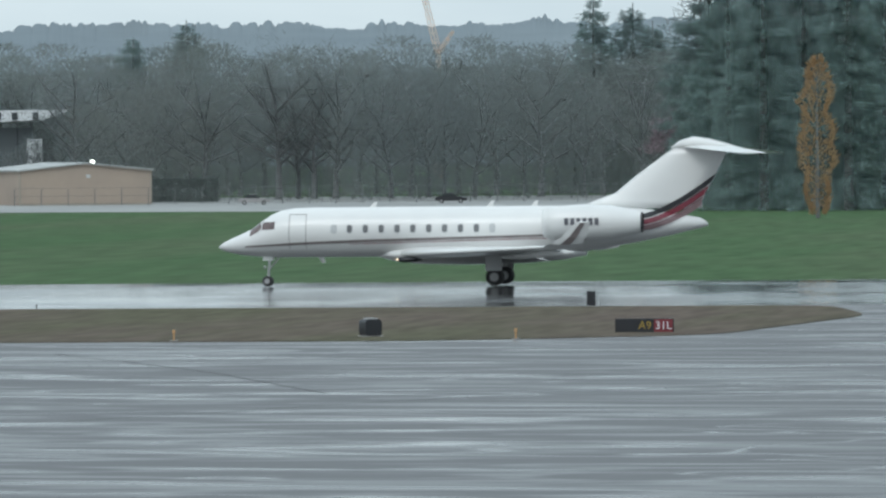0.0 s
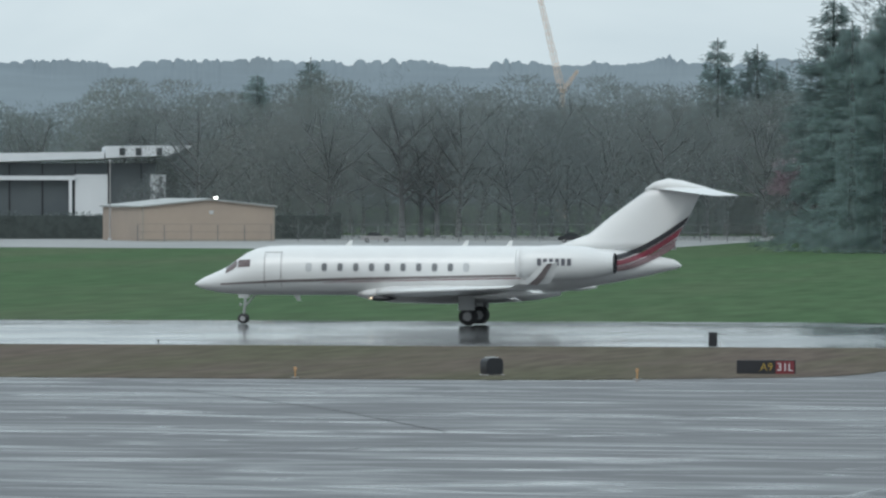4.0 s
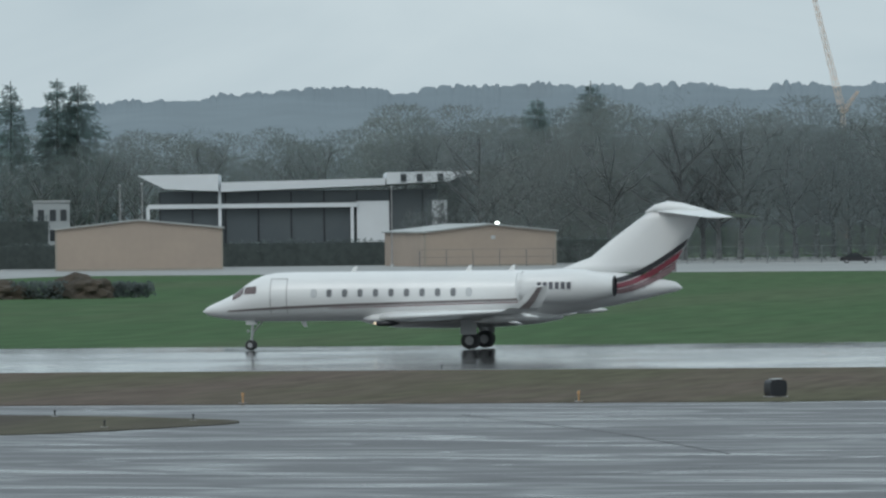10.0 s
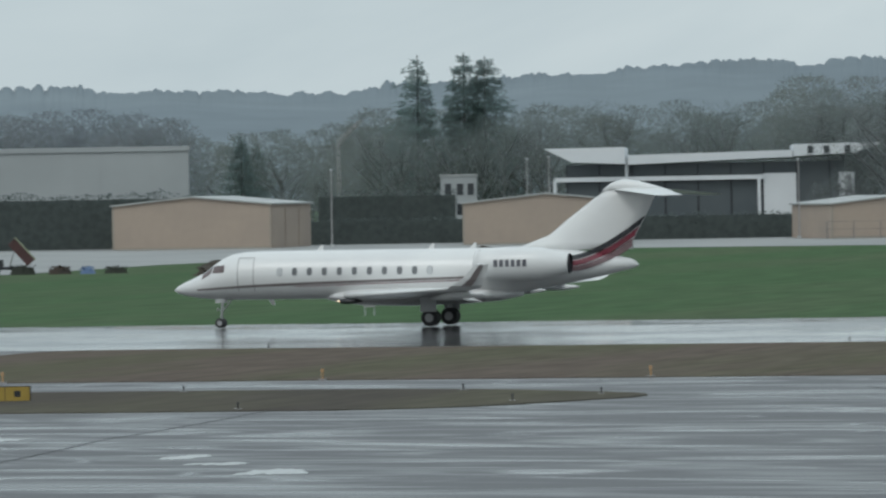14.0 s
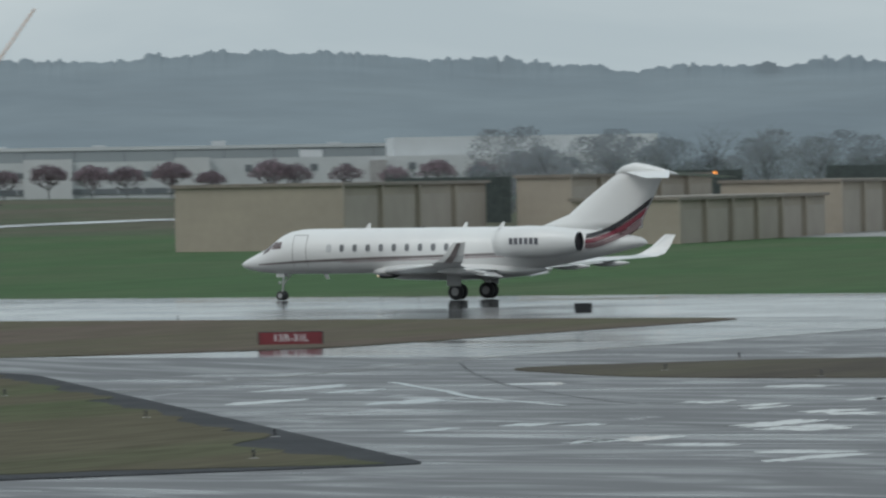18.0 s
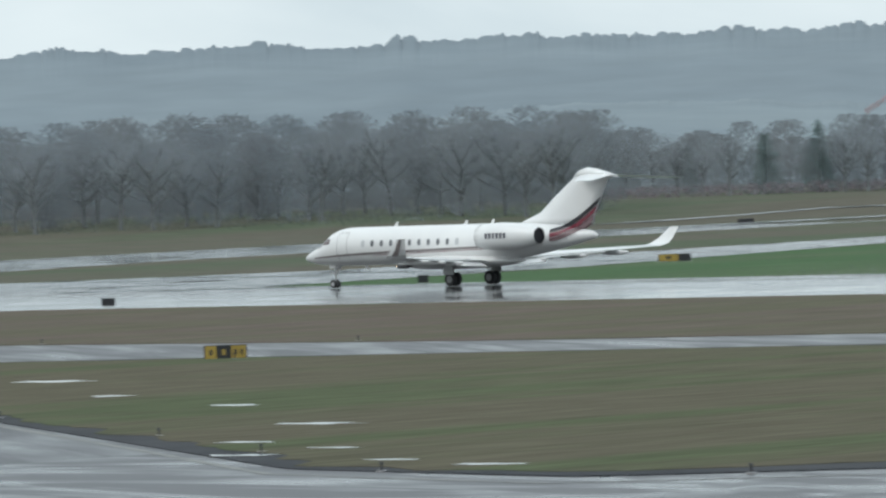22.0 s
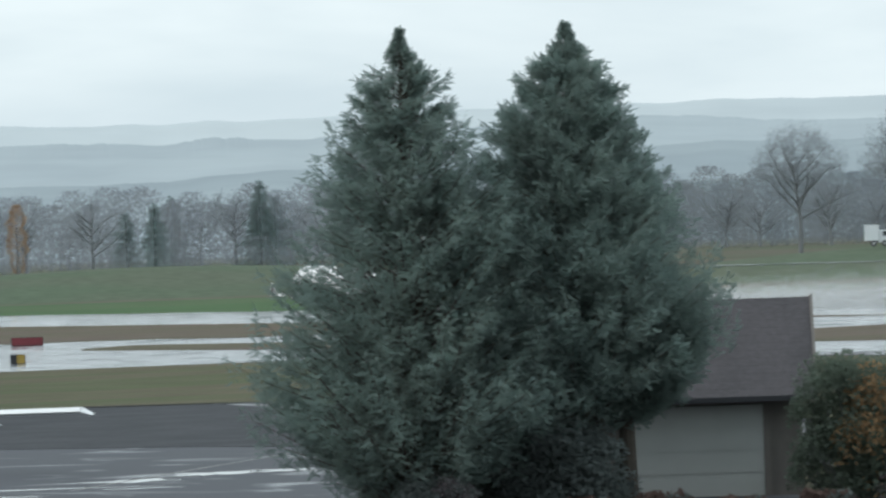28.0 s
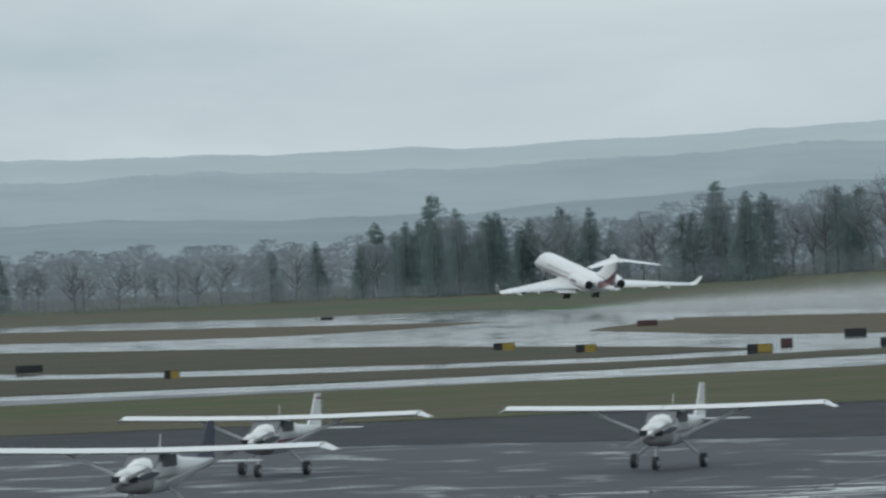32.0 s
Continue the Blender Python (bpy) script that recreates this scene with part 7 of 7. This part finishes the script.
def light_aircraft(x, y, rz, trim, label, nose=None, fin=None, glass=None):
    """High-wing single-engine aircraft; local -y is the nose, the origin on the ground under the wing."""
    e = empty("light_aircraft")
    e.matrix_basis = pose(x, y, 0.045, 0, 0.9, rz)
    tagged(e, label, "airplane", "parked light aircraft")
    nose, fin = nose or M_WHITE, fin or M_WHITE

    def ring(yy, zc, w, h, n=16):
        return [(w * math.copysign(abs(math.cos(t)) ** 0.7, math.cos(t)), yy, zc + h * math.copysign(abs(math.sin(t)) ** 0.7, math.sin(t))) for t in [2 * math.pi * k / n for k in range(n)]]

    part("fuselage", loft([ring(-0.9, 1.2, 0.5, 0.46), ring(-0.3, 1.33, 0.53, 0.6), ring(0.3, 1.36, 0.53, 0.63), ring(1.2, 1.36, 0.5, 0.6), ring(2.4, 1.38, 0.33, 0.36), ring(4.2, 1.44, 0.17, 0.2), ring(5.3, 1.48, 0.08, 0.12)]), M_WHITE, e, smooth=True)
    part("cowling", loft([ring(-2.05, 1.18, 0.3, 0.25), ring(-1.9, 1.17, 0.42, 0.34), ring(-1.3, 1.17, 0.47, 0.39), ring(-0.9, 1.18, 0.49, 0.44)]), M_GREY, e, "grey lower cowling", smooth=True)
    part("cowl_top", loft([[(w * math.cos(t), yy, zc + h * math.sin(t)) for t in [math.pi * (0.08 + 0.84 * k / 10) for k in range(11)]] for yy, zc, w, h in ((-2.06, 1.23, 0.33, 0.24), (-1.9, 1.2, 0.44, 0.35), (-1.3, 1.19, 0.49, 0.41), (-0.88, 1.2, 0.51, 0.46))]), nose, e, smooth=True)
    for s in (-1, 1):
        part("air_inlet", boxm(s * 0.27 - 0.14, s * 0.27 + 0.14, -2.1, -2.04, 1.14, 1.33), M_BLACK, e)
    part("spinner", loft([ring(-2.42, 1.2, 0.02, 0.02, 12), ring(-2.25, 1.2, 0.1, 0.1, 12), ring(-2.05, 1.2, 0.15, 0.15, 12)]), M_WHITE, e, smooth=True)
    for s in (-1, 1):
        part("propeller_blade", loft([[(s * r * 0.9, -2.2 - 0.02, 1.2 + s * r * 0.42 - w), (s * r * 0.9, -2.2 + 0.02, 1.2 + s * r * 0.42 - w), (s * r * 0.9, -2.2 + 0.02, 1.2 + s * r * 0.42 + w), (s * r * 0.9, -2.2 - 0.02, 1.2 + s * r * 0.42 + w)] for r, w in ((0.1, 0.04), (0.5, 0.055), (0.92, 0.025))]), M_GREY, e)
    part("windshield", loft([[(-0.5, -0.9, 1.5), (0.5, -0.9, 1.5), (0.5, -0.84, 1.48), (-0.5, -0.84, 1.48)], [(-0.5, -0.38, 1.95), (0.5, -0.38, 1.95), (0.5, -0.28, 1.93), (-0.5, -0.28, 1.93)]]), glass or M_CABIN, e)
    for s in (-1, 1):
        part("side_window", boxm(s * 0.535 - 0.01, s * 0.535 + 0.01, -0.25, 0.9, 1.52, 1.88), glass or M_CABIN, e)
        part("wing", loft([[(s * xx, yy, z) for yy, z in ((-0.45 + sw, zz), (-0.3 + sw, zz + 0.1), (0.1 + sw, zz + 0.13), (ch - 0.45 + sw, zz + 0.02), (ch - 0.45 + sw, zz - 0.01), (0.1 + sw, zz - 0.05), (-0.3 + sw, zz - 0.05))] for xx, zz, ch, sw in ((0.02, 1.97, 1.6, 0), (2.5, 1.99, 1.6, 0), (5.5, 2.05, 1.15, 0.08))]), M_WHITE, e)
        part("wing_tip", loft([[(s * 5.5, -0.37, 2.05), (s * 5.5, 0.78, 2.06), (s * 5.5, 0.3, 2.16)], [(s * 5.85, -0.1, 1.92), (s * 5.85, 0.62, 1.94), (s * 5.85, 0.3, 1.97)]]), M_WHITE, e)
        part("wing_strut", tubem((s * 0.5, 0.0, 1.05), (s * 2.7, 0.1, 1.97), 0.06, n=6), M_WHITE, e)
        part("cowl_flash", loft([[(s * (w + 0.012), yy, zz - h), (s * (w + 0.004), yy, zz + h), (s * (w - 0.03), yy, zz + h), (s * (w - 0.03), yy, zz - h)] for yy, w, zz, h in ((-1.98, 0.4, 1.24, 0.03), (-1.8, 0.452, 1.27, 0.08), (-1.3, 0.487, 1.3, 0.1), (-0.9, 0.508, 1.33, 0.07), (-0.6, 0.535, 1.36, 0.02))]), M_SLATE, e, "dark swept flash along the cowling")
        part("main_leg", tubem((s * 0.4, 0.25, 1.0), (s * 1.2, 0.25, 0.3), 0.05, n=6), M_LGREY, e)
        t = part("tyre", tubem((s * 1.2 - 0.09, 0.25, 0.24), (s * 1.2 + 0.09, 0.25, 0.24), 0.24, n=16), M_RUBBER, e)
        part("rim", tubem((s * 1.2 - 0.1, 0.25, 0.24), (s * 1.2 + 0.1, 0.25, 0.24), 0.1, n=10), M_LGREY, t)
        part("tailplane", loft([[(s * xx, yy, 1.5) for yy in (y0, y1)] + [(s * xx, y1, 1.47), (s * xx, y0, 1.47)] for xx, y0, y1 in ((0.0, 4.55, 5.5), (1.65, 4.8, 5.4))]), M_WHITE, e)
        part("trim_stripe", loft([[(s * 0.515, -0.85, z), (s * 0.555, 0.2, z + 0.02), (s * 0.52, 1.2, z + 0.03), (s * 0.36, 2.4, z + 0.1)] for z in (1.16, 1.25)], cap=False), trim, e)
    part("fin", loft([[(-0.05, 3.9, 1.52), (0.05, 3.9, 1.52), (0.05, 5.45, 1.52), (-0.05, 5.45, 1.52)], [(-0.03, 4.5, 1.97), (0.03, 4.5, 1.97), (0.03, 5.55, 1.97), (-0.03, 5.55, 1.97)], [(-0.02, 5.0, 2.72), (0.02, 5.0, 2.72), (0.02, 5.6, 2.72), (-0.02, 5.6, 2.72)]]), fin, e)
    if trim is M_RED:
        part("fin_band", boxm(-0.035, 0.035, 4.98, 5.6, 2.52, 2.6), trim, e)
    part("nose_leg", tubem((0, -1.55, 0.25), (0, -1.45, 1.0), 0.05, n=6), M_METAL, e)
    t = part("tyre", tubem((-0.08, -1.55, 0.22), (0.08, -1.55, 0.22), 0.22, n=16), M_RUBBER, e)
    part("rim", tubem((-0.09, -1.55, 0.22), (0.09, -1.55, 0.22), 0.09, n=10), M_LGREY, t)
    if glass:
        part("cabin_cover", loft([[(-0.56, yy, 1.2), (0.56, yy, 1.2), (0.58, yy, zt - 0.12), (0.5, yy, zt), (-0.5, yy, zt), (-0.58, yy, zt - 0.12)] for yy, zt in ((-0.98, 1.56), (-0.5, 2.02), (0.9, 2.16), (1.3, 2.0))]), glass, e, "dark cloth cover over the cabin")
        part("cowl_plug", boxm(-0.42, 0.42, -2.13, -2.101, 0.98, 1.3), M_COVER, e, "dark padded cover over the air inlets")
        for z in (1.0, 1.1):
            part("nose_stripe", boxm(-0.44, 0.44, -2.15, -2.131, z, z + 0.035), M_LGREY, e)
        part("cowling_band", loft([ring(-1.92, 1.1, 0.43, 0.2), ring(-1.3, 1.1, 0.485, 0.24), ring(-0.92, 1.1, 0.51, 0.27)]), M_BROWNRED, e, smooth=True)
    part("antenna", tubem((0.15, 0.5, 2.06), (0.1, 0.75, 2.48), 0.015, n=4), M_LGREY, e)
    return e


light_aircraft(-203.9, 90.9, face_eye(-203.9, 90.9, -14), M_GREY, "white high-wing light aircraft tied down on the wet apron")
light_aircraft(-191.9, 100.2, face_eye(-191.9, 100.2, -13), M_BROWNRED, "white high-wing light aircraft with a dark cover over its windshield", None, None, M_COVER)
light_aircraft(-219.5, 82.6, face_eye(-219.5, 82.6, -19), M_RED, "white high-wing light aircraft with red trim stripes")
light_aircraft(-186.6, 66.3, face_eye(-186.6, 66.3, -21), M_GREY, "white high-wing light aircraft with a navy fin", None, M_NAVY)


# ---- house, near trees, shrub ----
house = empty("house", -146, 99.5, 0, 55.8)
tagged(house, "brown-sided house with a grey garage door and shingled roof", "house")
part("wall", boxm(-9, 2.9, 0, 7, 0, 2.75), M_SIDING, house)
gd = part("garage_door", boxm(-1.85, 1.85, -0.08, -0.002, 0.05, 2.5), M_DOORG, house, "pale grey panelled garage door")
for k in range(4):
    part("door_panel", boxm(-1.8, 1.8, -0.1, -0.082, 0.1 + k * 0.61, 0.66 + k * 0.61), M_DOORG, gd)
for s in (-1, 1):
    part("door_trim", boxm(s * 1.95 - 0.09, s * 1.95 + 0.09, -0.1, -0.002, 0, 2.6), M_SIDING, house)
part("lintel", boxm(-2.04, 2.04, -0.1, -0.002, 2.51, 2.68), M_SIDING, house)
for s in (0, 1):
    y0, y1 = ((-0.6, 3.5) if s == 0 else (7.6, 3.5))
    nrow = 13
    for k in range(nrow):
        f0, f1 = k / nrow, (k + 1) / nrow
        ya, yb = y0 + (y1 - y0) * f0, y0 + (y1 - y0) * f1
        za, zb = 2.72 + 2.55 * f0, 2.72 + 2.55 * f1
        part("shingle_course", loft([[(x, ya, za + 0.023), (x, yb, zb + 0.02), (x, yb, zb - 0.1), (x, ya, za - 0.1)] for x in (-9.5, 3.25)]), M_SHINGLE, house)
part("gable", loft([[(x, 0, 2.75), (x, 7, 2.75), (x, 3.5, 5.15)] for x in (2.7, 2.9)]), M_SIDING, house)
for s in (0, 1):
    y0 = -0.6 if s == 0 else 7.6
    part("barge_board", loft([[(x, y0, 2.6), (x, y0, 2.8), (x, 3.5, 5.36), (x, 3.5, 5.16)] for x in (3.25, 3.33)]), M_SIDING, house)
part("gutter", boxm(-9.5, 3.25, -0.72, -0.6, 2.6, 2.74), M_BLACK, house)
structure("driveway", prism([(-153, 93), (-140, 105), (-130, 92), (-142, 80)], -0.1, 0.1), M_DARK, "damp dark driveway before the garage", "pavement")


def near_fir(x, y, h, r, seed, low=0.05):
    """A dense evergreen: trunk, boughs and thousands of needle sprays, with a ragged outline."""
    e = empty("evergreen_tree", x, y, 0, seed * 40)
    tagged(e, "large dense dark evergreen tree beside the house", "tree", "evergreens by the house")
    rg = random.Random(seed)
    part("trunk", tube(bmesh.new(), (0, 0, -0.1), (0, 0, h * 0.97), 0.28, 0.03, 10), M_DARKBARK, e)
    bm = bmesh.new()
    verts, faces = [], []
    for i in range(720):
        u = rg.random() ** 0.9
        z = h * (low + (0.98 - low) * u)
        prof = (1 - u) ** 0.74 * (0.55 + 0.45 * min(1, u / 0.12)) if u > 0.02 else 0.5
        prof *= min(1, 0.12 + (1 - u) / 0.16)
        a = rg.uniform(0, 2 * math.pi)
        ln = r * prof * rg.uniform(0.72, 1.12) * (1 + 0.13 * noise.noise((math.cos(a) * 1.5, math.sin(a) * 1.5, z * 0.5 + seed))) + 0.05
        way = Vector((math.cos(a), math.sin(a), 0))
        sd = Vector((-math.sin(a), math.cos(a), 0))
        rise = rg.uniform(0.25, 0.95)
        p0 = Vector((0, 0, z - ln * rise * 0.5))
        p1 = p0 + way * ln + Vector((0, 0, ln * rise))
        tube(bm, p0, p1, 0.035 * (1 - u) + 0.012, 0.006, 4, False)
        for k in range(int(18 + 135 * prof)):
            f = 0.12 + 0.93 * rg.random() ** 0.6
            wide = 0.3 * ln * (1.1 - f) + 0.08
            c = p0.lerp(p1, f) + sd * rg.uniform(-1, 1) * wide + Vector((0, 0, rg.uniform(-0.3, 0.12) * (0.25 + ln * 0.3)))
            d = (way * rg.uniform(0.1, 1) + sd * rg.uniform(-0.7, 0.7) + Vector((0, 0, rg.uniform(-0.45, 0.95)))).normalized()
            w = d.orthogonal().normalized() * rg.uniform(0.012, 0.028)
            t = rg.uniform(0.14, 0.34) * min(1, 0.4 + prof * 2)
            n0 = len(verts)
            verts += [c - w, c + w, c + d * t + w * 0.2, c + d * t * 0.5 + w * 3.2]
            faces += [(n0, n0 + 1, n0 + 2), (n0 + 1, n0 + 3, n0 + 2)]
    part("branch_frame", bm, M_DARKBARK, e)
    o = new("foliage", mesh_of("foliage", verts, faces, M_NEARFIR))
    o.parent = e
    return e


p = polar(58.15, 166)
near_fir(p.x, p.y, 12.7, 4.5, 3)
p = polar(56.72, 168)
near_fir(p.x, p.y, 12.8, 4.0, 4, 0.2)
p = polar(57.4, 169)
near_fir(p.x, p.y, 6.0, 2.6, 6)
p = polar(56.3, 168.5)
near_fir(p.x, p.y, 7.8, 2.3, 7, 0.34)


def near_shrub(left, d, w, h, seed, mats, label):
    p_ = polar(left, d)
    e = empty("shrub", p_.x, p_.y, 0, left)
    tagged(e, label, "shrub", "shrubs by the house")
    rg = random.Random(seed)
    bm = bmesh.new()
    clumps = []
    for k in range(60):
        a, t = rg.uniform(0, 6.28), rg.random()
        top = Vector((math.cos(a) * w * 0.42 * math.sqrt(rg.random()) * (1 - 0.6 * max(0, t - 0.45)), math.sin(a) * w * 0.35 * math.sqrt(rg.random()), h * (0.08 + 0.82 * t)))
        tube(bm, (top.x * 0.25, top.y * 0.25, -0.05), top, 0.03, 0.008, 4, False)
        clumps.append((top, min(rg.uniform(0.5, 0.85), h * 0.4)))
    part("stem", bm, M_BARK, e)
    for j, (m, share) in enumerate(mats):
        verts, faces = [], []
        for k in range(int(20000 * share)):
            c, r = rg.choice(clumps if j == 0 else sorted(clumps, key=lambda q: 0.8 * q[0].y - q[0].x)[:10])
            p2 = c + rand_dir(rg) * r * rg.random() ** 0.4
            if p2.z < 0.05:
                continue
            u, v = rand_dir(rg) * 0.075, rand_dir(rg) * 0.075
            n0 = len(verts)
            verts += [p2 - u, p2 + v, p2 + u, p2 - v * 0.6]
            faces.append((n0, n0 + 1, n0 + 2, n0 + 3))
        o = new("leaves", mesh_of("leaves", verts, faces, m))
        o.parent = e
    return e


near_shrub(54.38, 171.5, 3.3, 3.7, 8, ((M_SHRUB, 0.8), (M_ORANGE, 0.22)), "tall leafy shrub with some yellowing leaves")
near_shrub(54.0, 171, 2.2, 2.2, 9, ((M_SHRUB, 0.5), (M_RUSSET, 0.1)), "low brownish shrub at the foot of a taller one")
near_shrub(56.85, 167, 3.6, 2.3, 10, ((M_HEDGE, 0.7),), "low dark shrub before the house wall")
near_shrub(58.0, 164, 2.2, 1.1, 12, ((M_HEDGE, 0.4), (M_RUSSET, 0.08)), "low brownish shrub under the evergreens")
for lf, d, w, h in ((54.6, 163, 1.6, 0.6), (55.3, 162, 1.9, 0.55), (56.0, 163.5, 1.7, 0.65), (56.7, 162, 1.8, 0.6)):
    near_shrub(lf, d, w, h, int(lf * 10), ((M_GROUNDCOVER, 0.25), (M_HEDGE, 0.06)), "low brown ground-cover shrub on the grass before the house")


# ---- spray thrown up behind the jet ----
def water_spray():
    rg = random.Random(21)
    verts, faces = [], []
    for k in range(140000):
        u = rg.random() ** 1.3
        x = 1 + 120 * u
        grow = 0.45 + 3.9 * u ** 0.7
        puff = 0.75 + 0.6 * noise.noise((x * 0.12, k % 7, 0))
        p_ = Vector((x, rg.gauss(0, 2.0 + 5.0 * u), abs(rg.gauss(0, 0.42)) * grow * puff))
        s = rg.uniform(0.05, 0.1) + 0.1 * u
        w, v = rand_dir(rg) * s * 1.6, rand_dir(rg) * s
        n0 = len(verts)
        verts += [p_ - w, p_ + v, p_ + w]
        faces.append((n0, n0 + 1, n0 + 2))
    o = new("water_spray", mesh_of("water_spray", verts, faces, M_SPRAY))
    return tagged(o, "thin white mist of water thrown up behind the jet", "spray", kind="stuff")


spray = water_spray()


def motions():
    mist = []
    for t, m in JET_ROWS:
        x = m.translation.x
        lift = float(np.interp(t, (0, 16, 19.5, 22, 25), (-6.5, -6.5, -3.2, -1.1, 0.25)))
        mist.append((t, pose(x, 340, lift)))
    walk(spray, mist)
    walk(jet, JET_ROWS)


JET_ROWS = [
    (0, pose(-42.84, 340, 0.30, 0, 0.00, 0)),
    (0.5, pose(-43.80, 340, 0.30, 0, 0.00, 0)),
    (1, pose(-44.68, 340, 0.30, 0, 0.00, 0)),
    (1.5, pose(-45.57, 340, 0.30, 0, 0.00, 0)),
    (2, pose(-46.52, 340, 0.30, 0, 0.00, 0)),
    (2.5, pose(-47.47, 340, 0.30, 0, 0.00, 0)),
    (4.5, pose(-51.57, 340, 0.30, 0, 0.00, 0)),
    (5, pose(-52.57, 340, 0.30, 0, 0.00, 0)),
    (5.5, pose(-53.68, 340, 0.30, 0, 0.00, 0)),
    (6, pose(-54.75, 340, 0.30, 0, 0.00, 0)),
    (6.5, pose(-55.92, 340, 0.30, 0, 0.00, 0)),
    (7, pose(-57.10, 340, 0.30, 0, 0.00, 0)),
    (7.5, pose(-58.35, 340, 0.30, 0, 0.00, 0)),
    (8, pose(-59.58, 340, 0.30, 0, 0.00, 0)),
    (8.5, pose(-60.91, 340, 0.30, 0, 0.00, 0)),
    (9, pose(-62.28, 340, 0.30, 0, 0.00, 0)),
    (9.5, pose(-63.70, 340, 0.30, 0, 0.00, 0)),
    (10, pose(-65.25, 340, 0.30, 0, 0.00, 0)),
    (10.5, pose(-66.89, 340, 0.30, 0, 0.00, 0)),
    (11, pose(-68.73, 340, 0.30, 0, 0.00, 0)),
    (11.5, pose(-70.74, 340, 0.30, 0, 0.00, 0)),
    (12, pose(-73.14, 340, 0.30, 0, 0.00, 0)),
    (12.5, pose(-76.14, 340, 0.30, 0, 0.00, 0)),
    (13, pose(-79.69, 340, 0.30, 0, 0.00, 0)),
    (13.5, pose(-84.04, 340, 0.30, 0, 0.00, 0)),
    (15.5, pose(-109.65, 340, 0.30, 0, 0.00, 0)),
    (16, pose(-118.12, 340, 0.30, 0, 0.00, 0)),
    (16.5, pose(-127.43, 340, 0.30, 0, 0.00, 0)),
    (17, pose(-137.55, 340, 0.30, 0, 0.00, 0)),
    (17.5, pose(-148.51, 340, 0.30, 0, 0.00, 0)),
    (18, pose(-160.32, 340, 0.30, 0, 0.00, 0)),
    (18.5, pose(-172.79, 340, 0.30, 0, 0.00, 0)),
    (19, pose(-186.22, 340, 0.30, 0, 0.00, 0)),
    (19.5, pose(-200.37, 340, 0.30, 0, 0.00, 0)),
    (20, pose(-215.32, 340, 0.30, 0, 0.00, 0)),
    (20.5, pose(-231.03, 340, 0.30, 0, 0.00, 0)),
    (21, pose(-247.54, 340, 0.30, 0, 0.00, 0)),
    (21.5, pose(-264.81, 340, 0.30, 0, 0.00, 0)),
    (22, pose(-282.82, 340, 0.30, 0, 0.00, 0)),
    (23, pose(-320.90, 340, 0.30, 0, 0.00, 0)),
    (23.5, pose(-341.44, 340, 0.30, 0, 0.00, 0)),
    (24, pose(-362.19, 340, 0.30, 0, 0.00, 0)),
    (24.5, pose(-383.99, 340, 0.30, 0, 0.00, 0)),
    (25, pose(-406.45, 340, 0.30, 0, 0.00, 0)),
    (25.5, pose(-429.61, 340, 0.30, 0, 0.00, 0)),
    (26, pose(-453.69, 340, 0.30, 0, 0.00, 0)),
    (28.5, pose(-581.97, 340, 0.42, 0, 4.20, 0)),
    (29, pose(-609.98, 340, 0.54, 0, 5.50, 0)),
    (29.5, pose(-638.60, 340, 0.60, 0, 7.00, 0)),
    (30, pose(-667.54, 340, 0.68, 0, 8.10, 0)),
    (30.5, pose(-697.27, 340, 0.98, 0, 9.50, 0)),
    (31, pose(-725.50, 340, 1.36, 0, 10.83, 0)),
    (31.5, pose(-756.30, 340, 1.61, 0, 10.99, 0)),
    (32, pose(-787.74, 340, 2.10, 0, 11.39, 0)),
]
motions()
